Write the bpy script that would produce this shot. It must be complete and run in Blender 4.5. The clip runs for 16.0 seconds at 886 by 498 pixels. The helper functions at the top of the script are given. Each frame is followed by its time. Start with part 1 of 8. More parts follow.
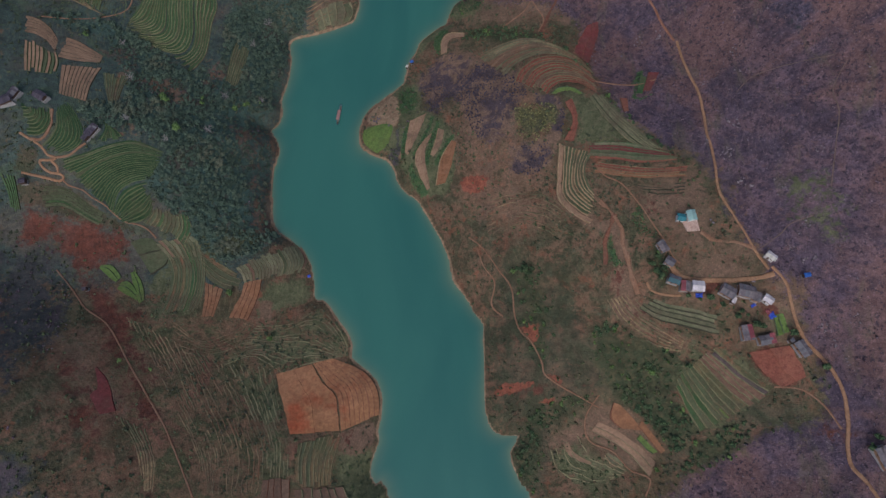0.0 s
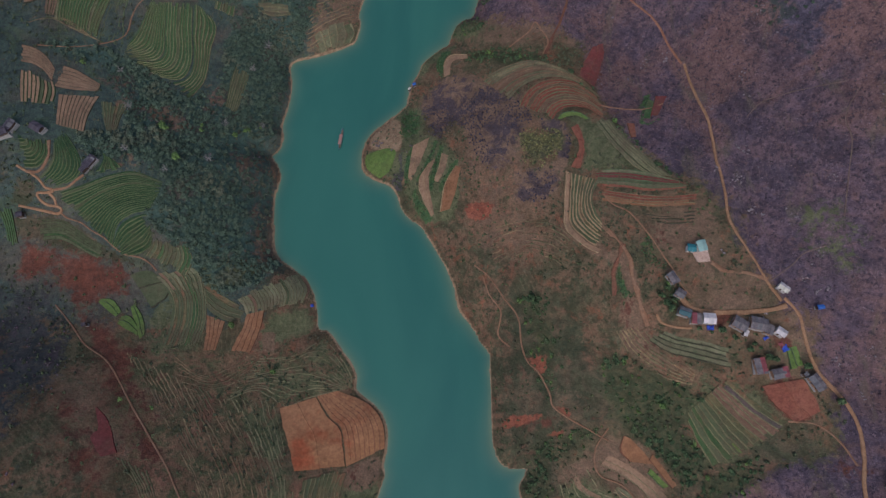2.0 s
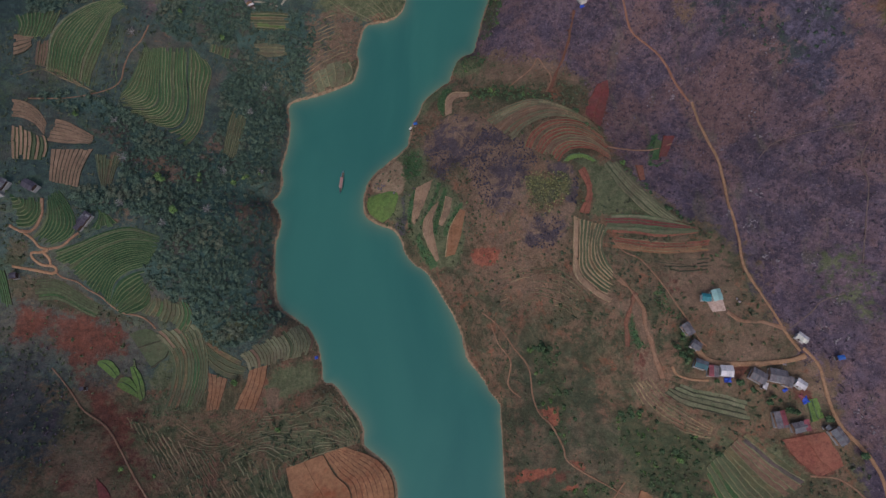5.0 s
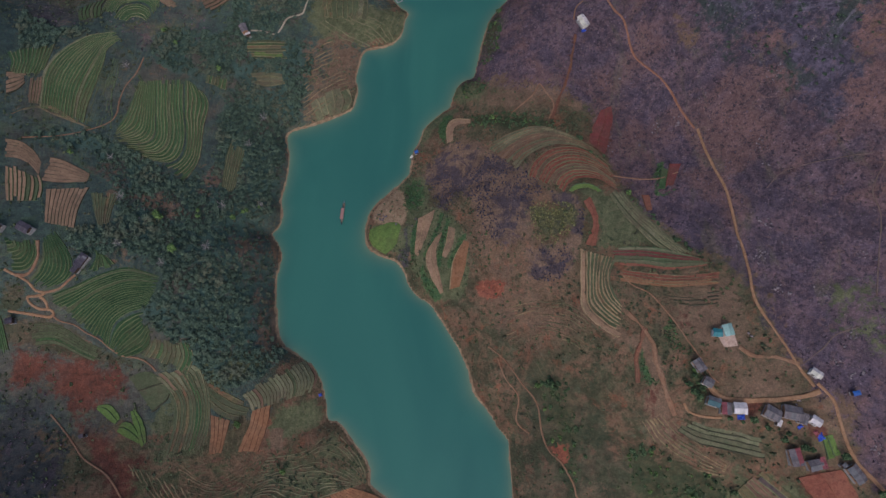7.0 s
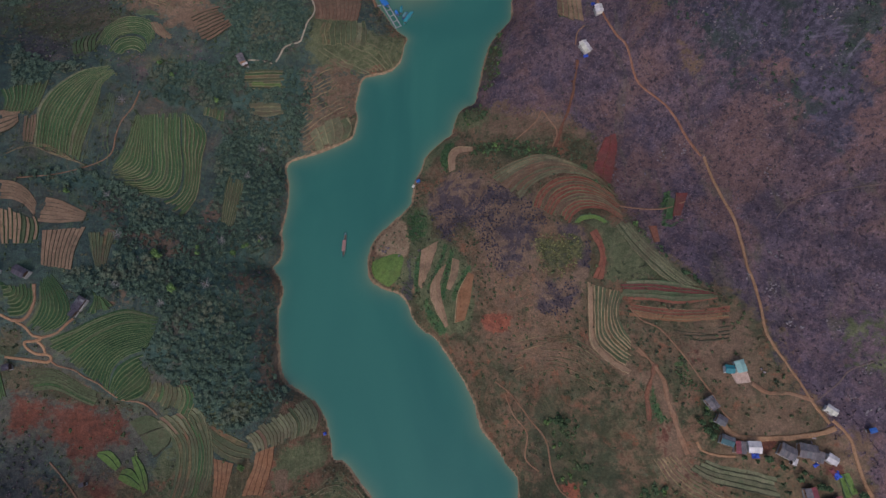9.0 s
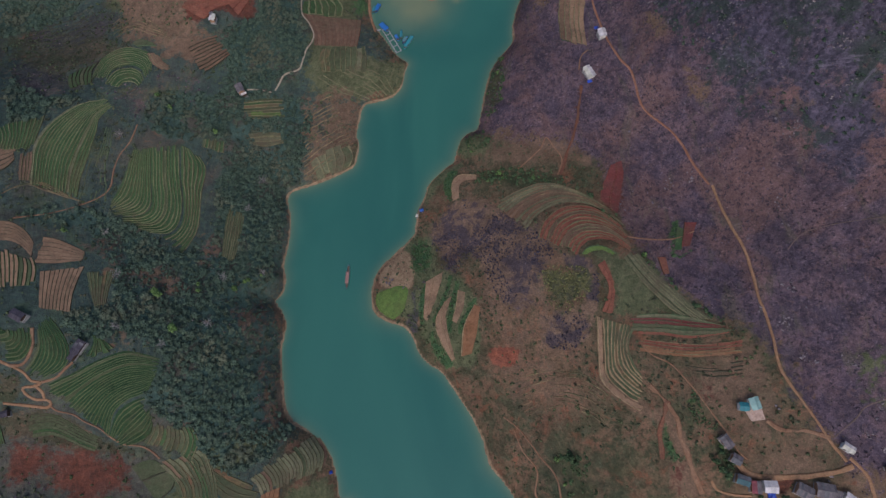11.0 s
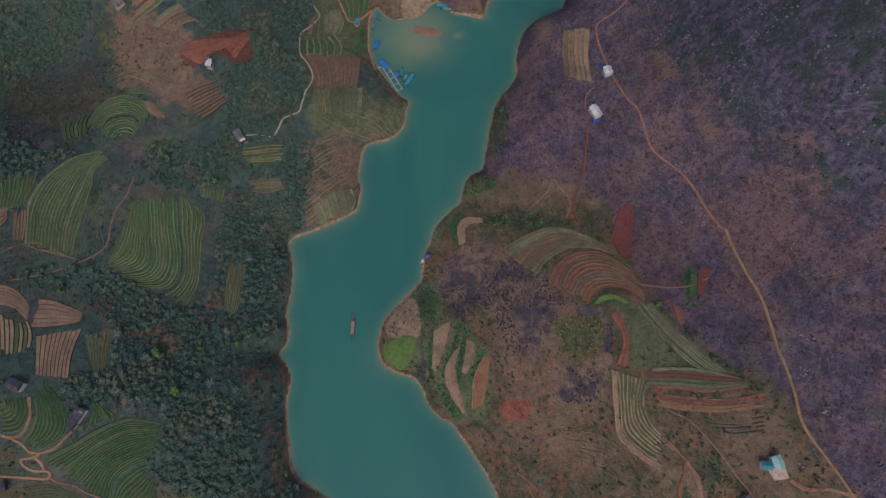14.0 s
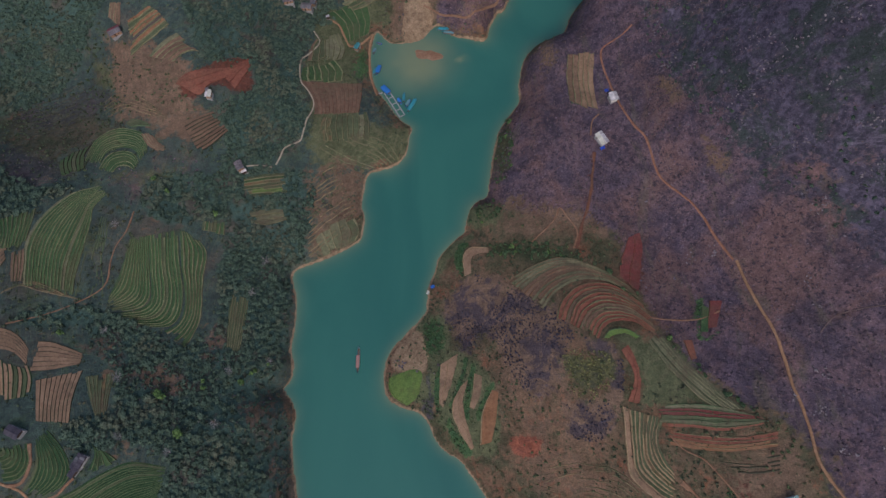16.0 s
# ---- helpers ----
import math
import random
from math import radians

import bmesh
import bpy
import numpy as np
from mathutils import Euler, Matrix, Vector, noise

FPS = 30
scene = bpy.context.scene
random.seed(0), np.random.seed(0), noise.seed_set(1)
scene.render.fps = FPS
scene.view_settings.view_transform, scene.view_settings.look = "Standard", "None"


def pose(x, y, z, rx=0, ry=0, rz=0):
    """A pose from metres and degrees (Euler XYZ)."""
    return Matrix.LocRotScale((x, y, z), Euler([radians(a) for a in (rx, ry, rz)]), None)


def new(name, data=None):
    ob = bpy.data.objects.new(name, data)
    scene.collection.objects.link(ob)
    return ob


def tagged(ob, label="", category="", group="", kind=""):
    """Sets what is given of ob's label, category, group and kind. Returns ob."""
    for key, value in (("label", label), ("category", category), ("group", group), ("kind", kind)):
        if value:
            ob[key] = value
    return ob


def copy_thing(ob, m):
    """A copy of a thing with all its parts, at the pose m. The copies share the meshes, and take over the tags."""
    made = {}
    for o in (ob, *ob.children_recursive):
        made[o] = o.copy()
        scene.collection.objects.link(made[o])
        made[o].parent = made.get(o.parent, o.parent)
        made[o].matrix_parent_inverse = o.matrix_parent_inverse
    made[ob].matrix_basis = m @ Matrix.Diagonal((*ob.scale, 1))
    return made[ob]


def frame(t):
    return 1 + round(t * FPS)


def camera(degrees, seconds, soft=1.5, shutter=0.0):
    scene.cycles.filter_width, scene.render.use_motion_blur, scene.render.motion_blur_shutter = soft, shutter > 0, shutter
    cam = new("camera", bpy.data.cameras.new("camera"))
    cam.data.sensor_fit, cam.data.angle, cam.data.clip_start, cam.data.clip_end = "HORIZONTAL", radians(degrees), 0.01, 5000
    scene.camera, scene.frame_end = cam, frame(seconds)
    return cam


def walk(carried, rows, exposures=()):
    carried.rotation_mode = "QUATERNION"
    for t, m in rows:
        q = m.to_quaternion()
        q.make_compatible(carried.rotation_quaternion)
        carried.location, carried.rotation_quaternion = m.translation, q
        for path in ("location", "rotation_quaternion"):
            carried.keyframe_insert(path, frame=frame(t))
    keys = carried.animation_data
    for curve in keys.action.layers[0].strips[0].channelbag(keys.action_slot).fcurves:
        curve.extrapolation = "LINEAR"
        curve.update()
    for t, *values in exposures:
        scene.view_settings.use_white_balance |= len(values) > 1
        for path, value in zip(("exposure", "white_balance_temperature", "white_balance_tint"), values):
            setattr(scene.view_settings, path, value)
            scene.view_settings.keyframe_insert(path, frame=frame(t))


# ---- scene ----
cam = camera(76.9, 16.0)
EXPOSURE, KELVIN, TINT = 0.03, 5500, 15
METRES, EYE, TILT, LEAN, TURN = 150.0, 325.5, -73.4, 1.15, 0.0
ROWS = [
    (0.0, 0.0, 0.0, 0.0, 0.0, 0.0, -0.0),
    (0.5, -0.0057, 0.0093, 0.0291, -0.01, -0.05, 0.06),
    (1.0, -0.0101, 0.0181, 0.0562, -0.0, -0.06, 0.16),
    (1.5, -0.0143, 0.0274, 0.0861, 0.01, -0.09, 0.31),
    (2.0, -0.0183, 0.0362, 0.1146, 0.01, -0.1, 0.46),
    (2.5, -0.0229, 0.0456, 0.1454, -0.02, -0.1, 0.65),
    (3.0, -0.0273, 0.0544, 0.1743, -0.05, -0.1, 0.85),
    (3.5, -0.0325, 0.0635, 0.2048, -0.1, -0.07, 1.07),
    (4.0, -0.0364, 0.0723, 0.2337, -0.12, -0.03, 1.29),
    (6.5, -0.0586, 0.1171, 0.3826, -0.34, 0.13, 2.49),
    (7.0, -0.0616, 0.1266, 0.4135, -0.36, 0.15, 2.73),
    (7.5, -0.0651, 0.1352, 0.4419, -0.4, 0.21, 2.96),
    (8.0, -0.0682, 0.1444, 0.4728, -0.42, 0.24, 3.2),
    (8.5, -0.0733, 0.1527, 0.502, -0.5, 0.3, 3.42),
    (9.0, -0.0766, 0.1618, 0.5333, -0.53, 0.33, 3.65),
    (11.5, -0.0963, 0.205, 0.6822, -0.72, 0.48, 4.71),
    (12.0, -0.0994, 0.214, 0.7122, -0.74, 0.5, 4.94),
    (12.5, -0.1039, 0.2223, 0.7414, -0.8, 0.51, 5.14),
    (13.0, -0.107, 0.2312, 0.7721, -0.85, 0.55, 5.33),
    (13.5, -0.1107, 0.2394, 0.8012, -0.91, 0.58, 5.5),
    (14.0, -0.1132, 0.2481, 0.8318, -0.94, 0.63, 5.68),
    (14.5, -0.1166, 0.2563, 0.8614, -0.97, 0.67, 5.85),
    (15.0, -0.1198, 0.2651, 0.8914, -1.0, 0.72, 6.03),
    (15.5, -0.1233, 0.2732, 0.9202, -1.04, 0.74, 6.2),
    (16.0, -0.1257, 0.2818, 0.9508, -1.05, 0.74, 6.37),
]
walk(cam, [(t, pose(0, 0, EYE, TILT, LEAN, TURN) @ pose(METRES * x, METRES * y, METRES * z, 90 + pitch, roll, yaw)) for t, x, y, z, yaw, pitch, roll in ROWS],
     exposures=[(0.0, EXPOSURE, KELVIN, TINT), (16.0, EXPOSURE, KELVIN, TINT)])

# ---- sky and sun: hazy, overcast day ----
SUN_UP, SUN_TURN = 46.0, 185.0
world = bpy.data.worlds.new("overcast_sky")
scene.world = world
world.use_nodes = True
wn = world.node_tree.nodes
sky = wn.new("ShaderNodeTexSky")
sky.sky_type, sky.sun_disc = "NISHITA", False
sky.sun_elevation, sky.sun_rotation = radians(SUN_UP), radians(SUN_TURN)
sky.air_density, sky.dust_density, sky.ozone_density = 1.0, 4.0, 1.0
wn["Background"].inputs["Strength"].default_value = 0.14
world.node_tree.links.new(sky.outputs["Color"], wn["Background"].inputs["Color"])
sun_data = bpy.data.lights.new("sun", "SUN")
sun_data.energy, sun_data.angle, sun_data.color = 0.9, radians(35), (1.0, 0.95, 0.88)
sun_lamp = new("sun", sun_data)
sun_lamp.rotation_euler = (radians(90 - SUN_UP), 0, radians(180 - SUN_TURN))


# ---- materials ----
def tone(r, g, b):
    """A linear colour from the usual 0 to 255."""
    return tuple(((v / 255 + 0.055) / 1.055) ** 2.4 if v > 10 else v / 255 / 12.92 for v in (r, g, b)) + (1.0,)


class Nodes:
    """A short hand for building a node material."""

    def __init__(self, name, roughness=0.9, specular=0.2):
        self.mat = bpy.data.materials.new(name)
        self.mat.use_nodes = True
        self.tree = self.mat.node_tree
        self.bsdf = self.tree.nodes["Principled BSDF"]
        self.bsdf.inputs["Roughness"].default_value = roughness
        self.bsdf.inputs["Specular IOR Level"].default_value = specular
        self.place = self.tree.nodes.new("ShaderNodeTexCoord").outputs["Object"]

    def put(self, value, socket):
        if isinstance(value, (int, float, tuple)):
            socket.default_value = value
        else:
            self.tree.links.new(value, socket)

    def noise(self, scale, detail=3.0, rough=0.6, stretch=None, warp=0.0):
        n = self.tree.nodes.new("ShaderNodeTexNoise")
        n.inputs["Scale"].default_value, n.inputs["Detail"].default_value = scale, detail
        n.inputs["Roughness"].default_value, n.inputs["Distortion"].default_value = rough, warp
        src = self.place
        if stretch:
            m = self.tree.nodes.new("ShaderNodeMapping")
            m.inputs["Scale"].default_value = stretch
            self.tree.links.new(src, m.inputs["Vector"])
            src = m.outputs["Vector"]
        self.tree.links.new(src, n.inputs["Vector"])
        return n.outputs["Fac"]

    def cells(self, scale):
        n = self.tree.nodes.new("ShaderNodeTexVoronoi")
        n.inputs["Scale"].default_value = scale
        self.tree.links.new(self.place, n.inputs["Vector"])
        return n.outputs["Distance"]

    def math(self, op, a, b=0.0, c=0.0):
        n = self.tree.nodes.new("ShaderNodeMath")
        n.operation = op
        for v, s in zip((a, b, c), n.inputs):
            self.put(v, s)
        return n.outputs[0]

    def span(self, fac, lo, hi, smooth=True):
        n = self.tree.nodes.new("ShaderNodeMapRange")
        n.interpolation_type = "SMOOTHSTEP" if smooth else "LINEAR"
        self.put(fac, n.inputs["Value"])
        n.inputs["From Min"].default_value, n.inputs["From Max"].default_value = lo, hi
        return n.outputs["Result"]

    def mix(self, fac, a, b, blend="MIX"):
        n = self.tree.nodes.new("ShaderNodeMix")
        n.data_type, n.blend_type = "RGBA", blend
        self.put(fac, n.inputs["Factor"])
        self.put(a, n.inputs["A"])
        self.put(b, n.inputs["B"])
        return n.outputs["Result"]

    def share(self, name):
        n = self.tree.nodes.new("ShaderNodeAttribute")
        n.attribute_name = name
        return n.outputs["Fac"]

    def each(self):
        return self.tree.nodes.new("ShaderNodeObjectInfo").outputs["Random"]

    def island(self):
        return self.tree.nodes.new("ShaderNodeNewGeometry").outputs["Random Per Island"]

    def vary(self, colour, fac, low=0.7, high=1.3):
        grey = self.tree.nodes.new("ShaderNodeMapRange")
        self.put(fac, grey.inputs["Value"])
        grey.inputs["To Min"].default_value, grey.inputs["To Max"].default_value = low, high
        n = self.tree.nodes.new("ShaderNodeMix")
        n.data_type, n.blend_type = "RGBA", "MULTIPLY"
        n.inputs["Factor"].default_value = 1.0
        self.put(colour, n.inputs["A"])
        self.tree.links.new(grey.outputs["Result"], n.inputs["B"])
        return n.outputs["Result"]

    def relief(self, fac, strength=0.5, distance=0.2):
        n = self.tree.nodes.new("ShaderNodeBump")
        n.inputs["Strength"].default_value, n.inputs["Distance"].default_value = strength, distance
        self.put(fac, n.inputs["Height"])
        self.tree.links.new(n.outputs["Normal"], self.bsdf.inputs["Normal"])

    def done(self, colour):
        self.put(colour, self.bsdf.inputs["Base Color"])
        return self.mat


def soil_like(name, a, b, c, grain=1.6, patch=0.16, each=0.2, roughness=0.95, bump=0.5, fleck=None, fleck_at=0.6, wild=0.0):
    """Earth, grass or crop: two tones in patches, a third in flecks, with fine grain and a tint of its own for each piece.
    wild: how far weeds and bare earth have taken over in places."""
    n = Nodes(name, roughness, 0.1)
    col = n.mix(n.span(n.noise(patch, 4.0, 0.65, warp=0.4), 0.35, 0.65), a, b)
    col = n.mix(n.span(n.noise(patch * 3.7, 4.0, 0.7), 0.5, 0.75), col, c)
    fine, small = n.noise(grain, 5.0, 0.8), n.noise(grain * 0.3, 5.0, 0.75)
    if fleck:
        col = n.mix(n.math("MULTIPLY", n.span(small, fleck_at, fleck_at + 0.12), 0.8), col, fleck)
    col = n.vary(col, n.each(), 1 - each, 1 + each)
    if wild:
        earth = n.mix(n.span(small, 0.42, 0.62), tone(94, 76, 60), tone(74, 76, 54))
        col = n.mix(n.math("MULTIPLY", n.span(n.noise(0.06, 5.0, 0.7, warp=0.6), 0.46, 0.66), wild), col, earth)
        col = n.mix(n.math("MULTIPLY", n.span(n.noise(0.45, 5.0, 0.75), 0.56, 0.68), wild * 0.7), col, tone(62, 62, 46))
    if wild > 0.8:
        col = n.mix(n.math("MULTIPLY", n.span(n.noise(0.034, 6.0, 0.7, warp=0.9), 0.5, 0.6), 0.7), col, tone(68, 74, 50))
        col = n.mix(n.math("MULTIPLY", n.span(n.noise(0.048, 6.0, 0.72, warp=1.2), 0.53, 0.63), 0.8), col, tone(114, 80, 58))
        col = n.mix(n.math("MULTIPLY", n.span(n.noise(0.12, 6.0, 0.75, warp=0.8), 0.57, 0.66), 0.7), col, tone(128, 100, 74))
    col = n.vary(col, n.span(small, 0.3, 0.7), 0.84, 1.16)
    col = n.vary(col, n.span(fine, 0.25, 0.75), 0.74, 1.26)
    n.relief(fine, bump, 0.3)
    return n.done(col)


M = {}
M["orange"] = soil_like("orange_earth", tone(142, 100, 65), tone(148, 105, 72), tone(146, 76, 47), 0.6, 0.0085, 0.04, bump=0.25, wild=0.1)
M["redsoil"] = soil_like("red_earth", tone(116, 70, 54), tone(126, 81, 62), tone(104, 61, 50), 1.4, 0.1, 0.12, wild=0.25)
M["deepred"] = soil_like("deep_red_earth", tone(108, 56, 50), tone(108, 62, 56), tone(94, 52, 48), 1.4, 0.1, 0.08, wild=0.35)
M["brownsoil"] = soil_like("brown_earth", tone(106, 82, 64), tone(114, 90, 70), tone(92, 72, 57), 1.6, 0.12, 0.14, wild=0.4)
M["orangebrown"] = soil_like("dull_orange_earth", tone(124, 88, 60), tone(132, 96, 68), tone(116, 78, 52), 0.8, 0.06, 0.06, bump=0.3, wild=0.25)
M["dusk"] = soil_like("dark_weedy_earth", tone(76, 68, 62), tone(86, 72, 66), tone(64, 62, 55), 1.6, 0.1, 0.1, wild=0.5)
M["redroad"] = soil_like("reddish_dirt_road", tone(134, 92, 68), tone(144, 104, 80), tone(122, 82, 62), 1.4, 0.15, 0.05, bump=0.3)
M["tansoil"] = soil_like("tan_earth", tone(128, 102, 78), tone(138, 110, 84), tone(114, 90, 69), 1.5, 0.1, 0.08, wild=0.5)
M["green"] = soil_like("green_rice_terrace", tone(60, 79, 48), tone(68, 86, 50), tone(54, 70, 47), 1.7, 0.06, 0.1, fleck=tone(90, 94, 62), wild=0.4)
# the green rice terrace again, darkened to paint in the valley's shade
M["green_shaded"] = soil_like("valley_shaded_rice_terrace", tone(46, 65, 40), tone(53, 72, 42), tone(42, 57, 39), 1.7, 0.06, 0.1, fleck=tone(78, 84, 56), wild=0.3)
M["dullgreen"] = soil_like("dull_green_crop", tone(74, 80, 54), tone(84, 86, 60), tone(66, 70, 48), 1.7, 0.1, 0.14, fleck=tone(98, 92, 68), wild=0.55)
M["bright"] = soil_like("bright_green_crop", tone(86, 104, 52), tone(94, 110, 54), tone(74, 92, 48), 1.7, 0.14, 0.12, wild=0.35)
M["olive"] = soil_like("dark_olive_stubble", tone(100, 90, 60), tone(112, 92, 64), tone(80, 79, 53), 1.7, 0.08, 0.05, fleck=tone(116, 96, 70), wild=0.9)
M["mixed"] = soil_like("mixed_green_stubble", tone(98, 98, 70), tone(110, 104, 78), tone(82, 88, 60), 1.7, 0.1, 0.18, fleck=tone(112, 94, 74), wild=0.6)
M["bund_tan"] = soil_like("dry_grass_bank", tone(116, 110, 78), tone(124, 114, 84), tone(98, 96, 66), 2.0, 0.12, 0.1, wild=0.6)
M["bund_olive"] = soil_like("olive_grass_bank", tone(110, 106, 74), tone(114, 108, 78), tone(96, 96, 64), 2.0, 0.3, 0.1, wild=0.4)
M["bund_rice"] = soil_like("pale_rice_bank", tone(114, 114, 78), tone(122, 118, 84), tone(98, 102, 68), 2.0, 0.2, 0.1, wild=0.3)
# the rice bank again, darkened to match the shaded terraces
M["bund_shaded"] = soil_like("valley_shaded_rice_bank", tone(90, 98, 64), tone(98, 102, 68), tone(78, 88, 58), 2.0, 0.2, 0.1, wild=0.3)
M["bund_dark"] = soil_like("dark_grass_bank", tone(62, 62, 46), tone(70, 66, 50), tone(54, 54, 42), 2.0, 0.3, 0.1, wild=0.3)
M["bund_green"] = soil_like("green_grass_bank", tone(76, 90, 60), tone(86, 96, 66), tone(66, 78, 54), 2.0, 0.3, 0.1, wild=0.5)
M["bund_red"] = soil_like("earth_bank", tone(116, 78, 58), tone(106, 70, 54), tone(96, 66, 52), 2.0, 0.3, 0.1, wild=0.4)
M["bund_pale"] = soil_like("pale_earth_bank", tone(142, 118, 86), tone(150, 126, 94), tone(124, 104, 74), 2.0, 0.3, 0.08, wild=0.25)
M["bund_faint"] = soil_like("weedy_grass_bank", tone(120, 106, 76), tone(132, 110, 80), tone(104, 94, 66), 2.0, 0.3, 0.16, wild=1.0)
M["road"] = soil_like("dirt_road", tone(136, 102, 73), tone(144, 111, 81), tone(122, 90, 64), 1.4, 0.15, 0.05, bump=0.3)
M["path"] = soil_like("trodden_path", tone(124, 92, 68), tone(132, 102, 78), tone(108, 82, 62), 1.4, 0.15, 0.05, bump=0.3)
M["faintpath"] = soil_like("faint_trodden_track", tone(104, 86, 76), tone(112, 94, 84), tone(90, 76, 70), 1.4, 0.15, 0.05, bump=0.3, wild=0.5)
M["palepath"] = soil_like("pale_concrete_path", tone(160, 146, 122), tone(150, 134, 112), tone(140, 124, 104), 1.4, 0.15, 0.05, bump=0.2)
M["yard"] = soil_like("pale_yard", tone(170, 142, 122), tone(180, 156, 138), tone(150, 120, 100), 1.4, 0.2, 0.05, bump=0.2)


def ground_material():
    n = Nodes("hillside_ground", 0.95, 0.1)
    wide, mid, small, fine = n.noise(0.016, 4, 0.6, warp=0.6), n.noise(0.075, 5, 0.65, warp=0.5), n.noise(0.34, 5, 0.7), n.noise(1.7, 4, 0.75)
    edge = n.math("ADD", n.math("MULTIPLY", mid, 0.55), n.math("MULTIPLY", small, 0.45))

    def lay(col, name, over):
        w = n.math("ADD", n.share(name), n.math("MULTIPLY", n.math("SUBTRACT", edge, 0.5), 2.4))
        return n.mix(n.span(w, 0.36, 0.64), col, over)

    grit = n.noise(0.9, 5, 0.8)
    scrub = n.mix(n.span(mid, 0.36, 0.64), tone(110, 84, 64), tone(88, 78, 57))
    scrub = n.mix(n.span(small, 0.46, 0.64), scrub, tone(60, 62, 42))
    scrub = n.mix(n.math("MULTIPLY", n.span(wide, 0.48, 0.62), 0.7), scrub, tone(104, 74, 56))
    scrub = n.mix(n.math("MULTIPLY", n.span(n.noise(0.05, 5, 0.7, warp=0.9), 0.5, 0.62), 0.65), scrub, tone(58, 64, 44))
    scrub = n.mix(n.math("MULTIPLY", n.span(n.noise(0.11, 5, 0.7, warp=0.5), 0.56, 0.66), 0.75), scrub, tone(118, 76, 54))
    scrub = n.mix(n.math("MULTIPLY", n.span(n.noise(0.022, 6, 0.68, warp=1.2), 0.46, 0.6), 0.62), scrub, tone(66, 68, 46))
    scrub = n.mix(n.math("MULTIPLY", n.span(n.noise(0.2, 6, 0.75), 0.54, 0.66), 0.5), scrub, tone(84, 86, 66))
    # faint old terraces and cattle tracks along the slope
    rise = n.tree.nodes.new("ShaderNodeSeparateXYZ")
    n.tree.links.new(n.place, rise.inputs[0])
    step = n.math("SINE", n.math("ADD", n.math("MULTIPLY", rise.outputs[2], 5.5), n.math("MULTIPLY", mid, 16.0)))
    step = n.math("MULTIPLY", n.span(step, 0.3, 0.95), n.span(n.noise(0.03, 3, 0.6), 0.42, 0.6))
    scrub = n.mix(n.math("MULTIPLY", step, 0.22), scrub, tone(116, 98, 74))
    # base tones pushed towards blue, which paints the haze into the burnt earth
    burnt = n.mix(n.span(mid, 0.4, 0.58), tone(97, 78, 79), tone(83, 70, 76))
    burnt = n.mix(n.math("MULTIPLY", n.span(small, 0.5, 0.64), 0.75), burnt, tone(58, 50, 57))
    burnt = n.mix(n.math("MULTIPLY", n.span(wide, 0.48, 0.6), 0.6), burnt, tone(110, 82, 70))
    burnt = n.mix(n.math("MULTIPLY", n.span(n.noise(0.028, 5, 0.65, warp=1.0), 0.5, 0.62), 0.6), burnt, tone(64, 56, 63))
    burnt = n.mix(n.math("MULTIPLY", n.span(n.noise(0.42, 6, 0.8, warp=0.4), 0.53, 0.6), 0.85), burnt, tone(50, 46, 52))
    burnt = n.mix(n.math("MULTIPLY", n.span(n.noise(0.19, 6, 0.78, warp=0.7), 0.55, 0.64), 0.45), burnt, tone(114, 88, 78))
    burnt = n.mix(n.math("MULTIPLY", n.span(grit, 0.59, 0.68), 0.7), burnt, tone(130, 114, 111))
    burnt = n.mix(n.math("MULTIPLY", n.span(n.noise(0.07, 5, 0.7, stretch=(1.0, 0.28, 1.0), warp=0.8), 0.54, 0.66), 0.5), burnt, tone(92, 84, 66))
    burnt = n.mix(n.math("MULTIPLY", step, 0.13), burnt, tone(118, 100, 92))
    char = n.mix(n.span(mid, 0.42, 0.58), tone(104, 84, 68), tone(114, 92, 72))
    char = n.mix(n.math("MULTIPLY", n.span(n.noise(0.06, 7, 0.75, warp=0.9), 0.45, 0.55), 0.8), char, tone(64, 57, 62))
    thicket = n.mix(n.span(small, 0.4, 0.6), tone(98, 94, 58), tone(72, 70, 52))
    rock = n.mix(n.span(small, 0.42, 0.6), tone(86, 77, 86), tone(60, 56, 63))
    rock = n.mix(n.math("MULTIPLY", n.span(n.noise(0.045, 5, 0.7, warp=0.8), 0.48, 0.6), 0.85), rock, tone(56, 62, 55))
    rock = n.mix(n.math("MULTIPLY", n.span(n.noise(0.05, 6, 0.75, stretch=(0.5, 1.6, 1.0), warp=1.2), 0.58, 0.66), 0.6), rock, tone(116, 106, 114))
    rock = n.mix(n.math("MULTIPLY", n.span(grit, 0.62, 0.7), 0.5), rock, tone(124, 112, 116))
    # bluer and lighter than a wood floor: valley haze is in the colour
    wood = n.mix(n.span(small, 0.4, 0.65), tone(62, 78, 68), tone(70, 84, 70))
    wood = n.mix(n.math("MULTIPLY", n.span(mid, 0.5, 0.64), 0.8), wood, tone(84, 74, 62))
    grove = n.mix(n.span(small, 0.4, 0.65), tone(56, 62, 42), tone(78, 72, 50))
    thorn = n.mix(n.span(small, 0.4, 0.62), tone(72, 68, 62), tone(58, 60, 56))
    thorn = n.mix(n.math("MULTIPLY", n.span(mid, 0.54, 0.66), 0.7), thorn, tone(80, 68, 68))
    grass = n.mix(n.span(small, 0.4, 0.65), tone(90, 90, 62), tone(78, 80, 54))
    grass = n.mix(n.math("MULTIPLY", step, 0.4), grass, tone(108, 102, 74))
    red = n.mix(n.span(small, 0.4, 0.65), tone(100, 61, 46), tone(82, 55, 44))
    bare = n.mix(n.span(small, 0.4, 0.65), tone(114, 91, 71), tone(100, 81, 62))
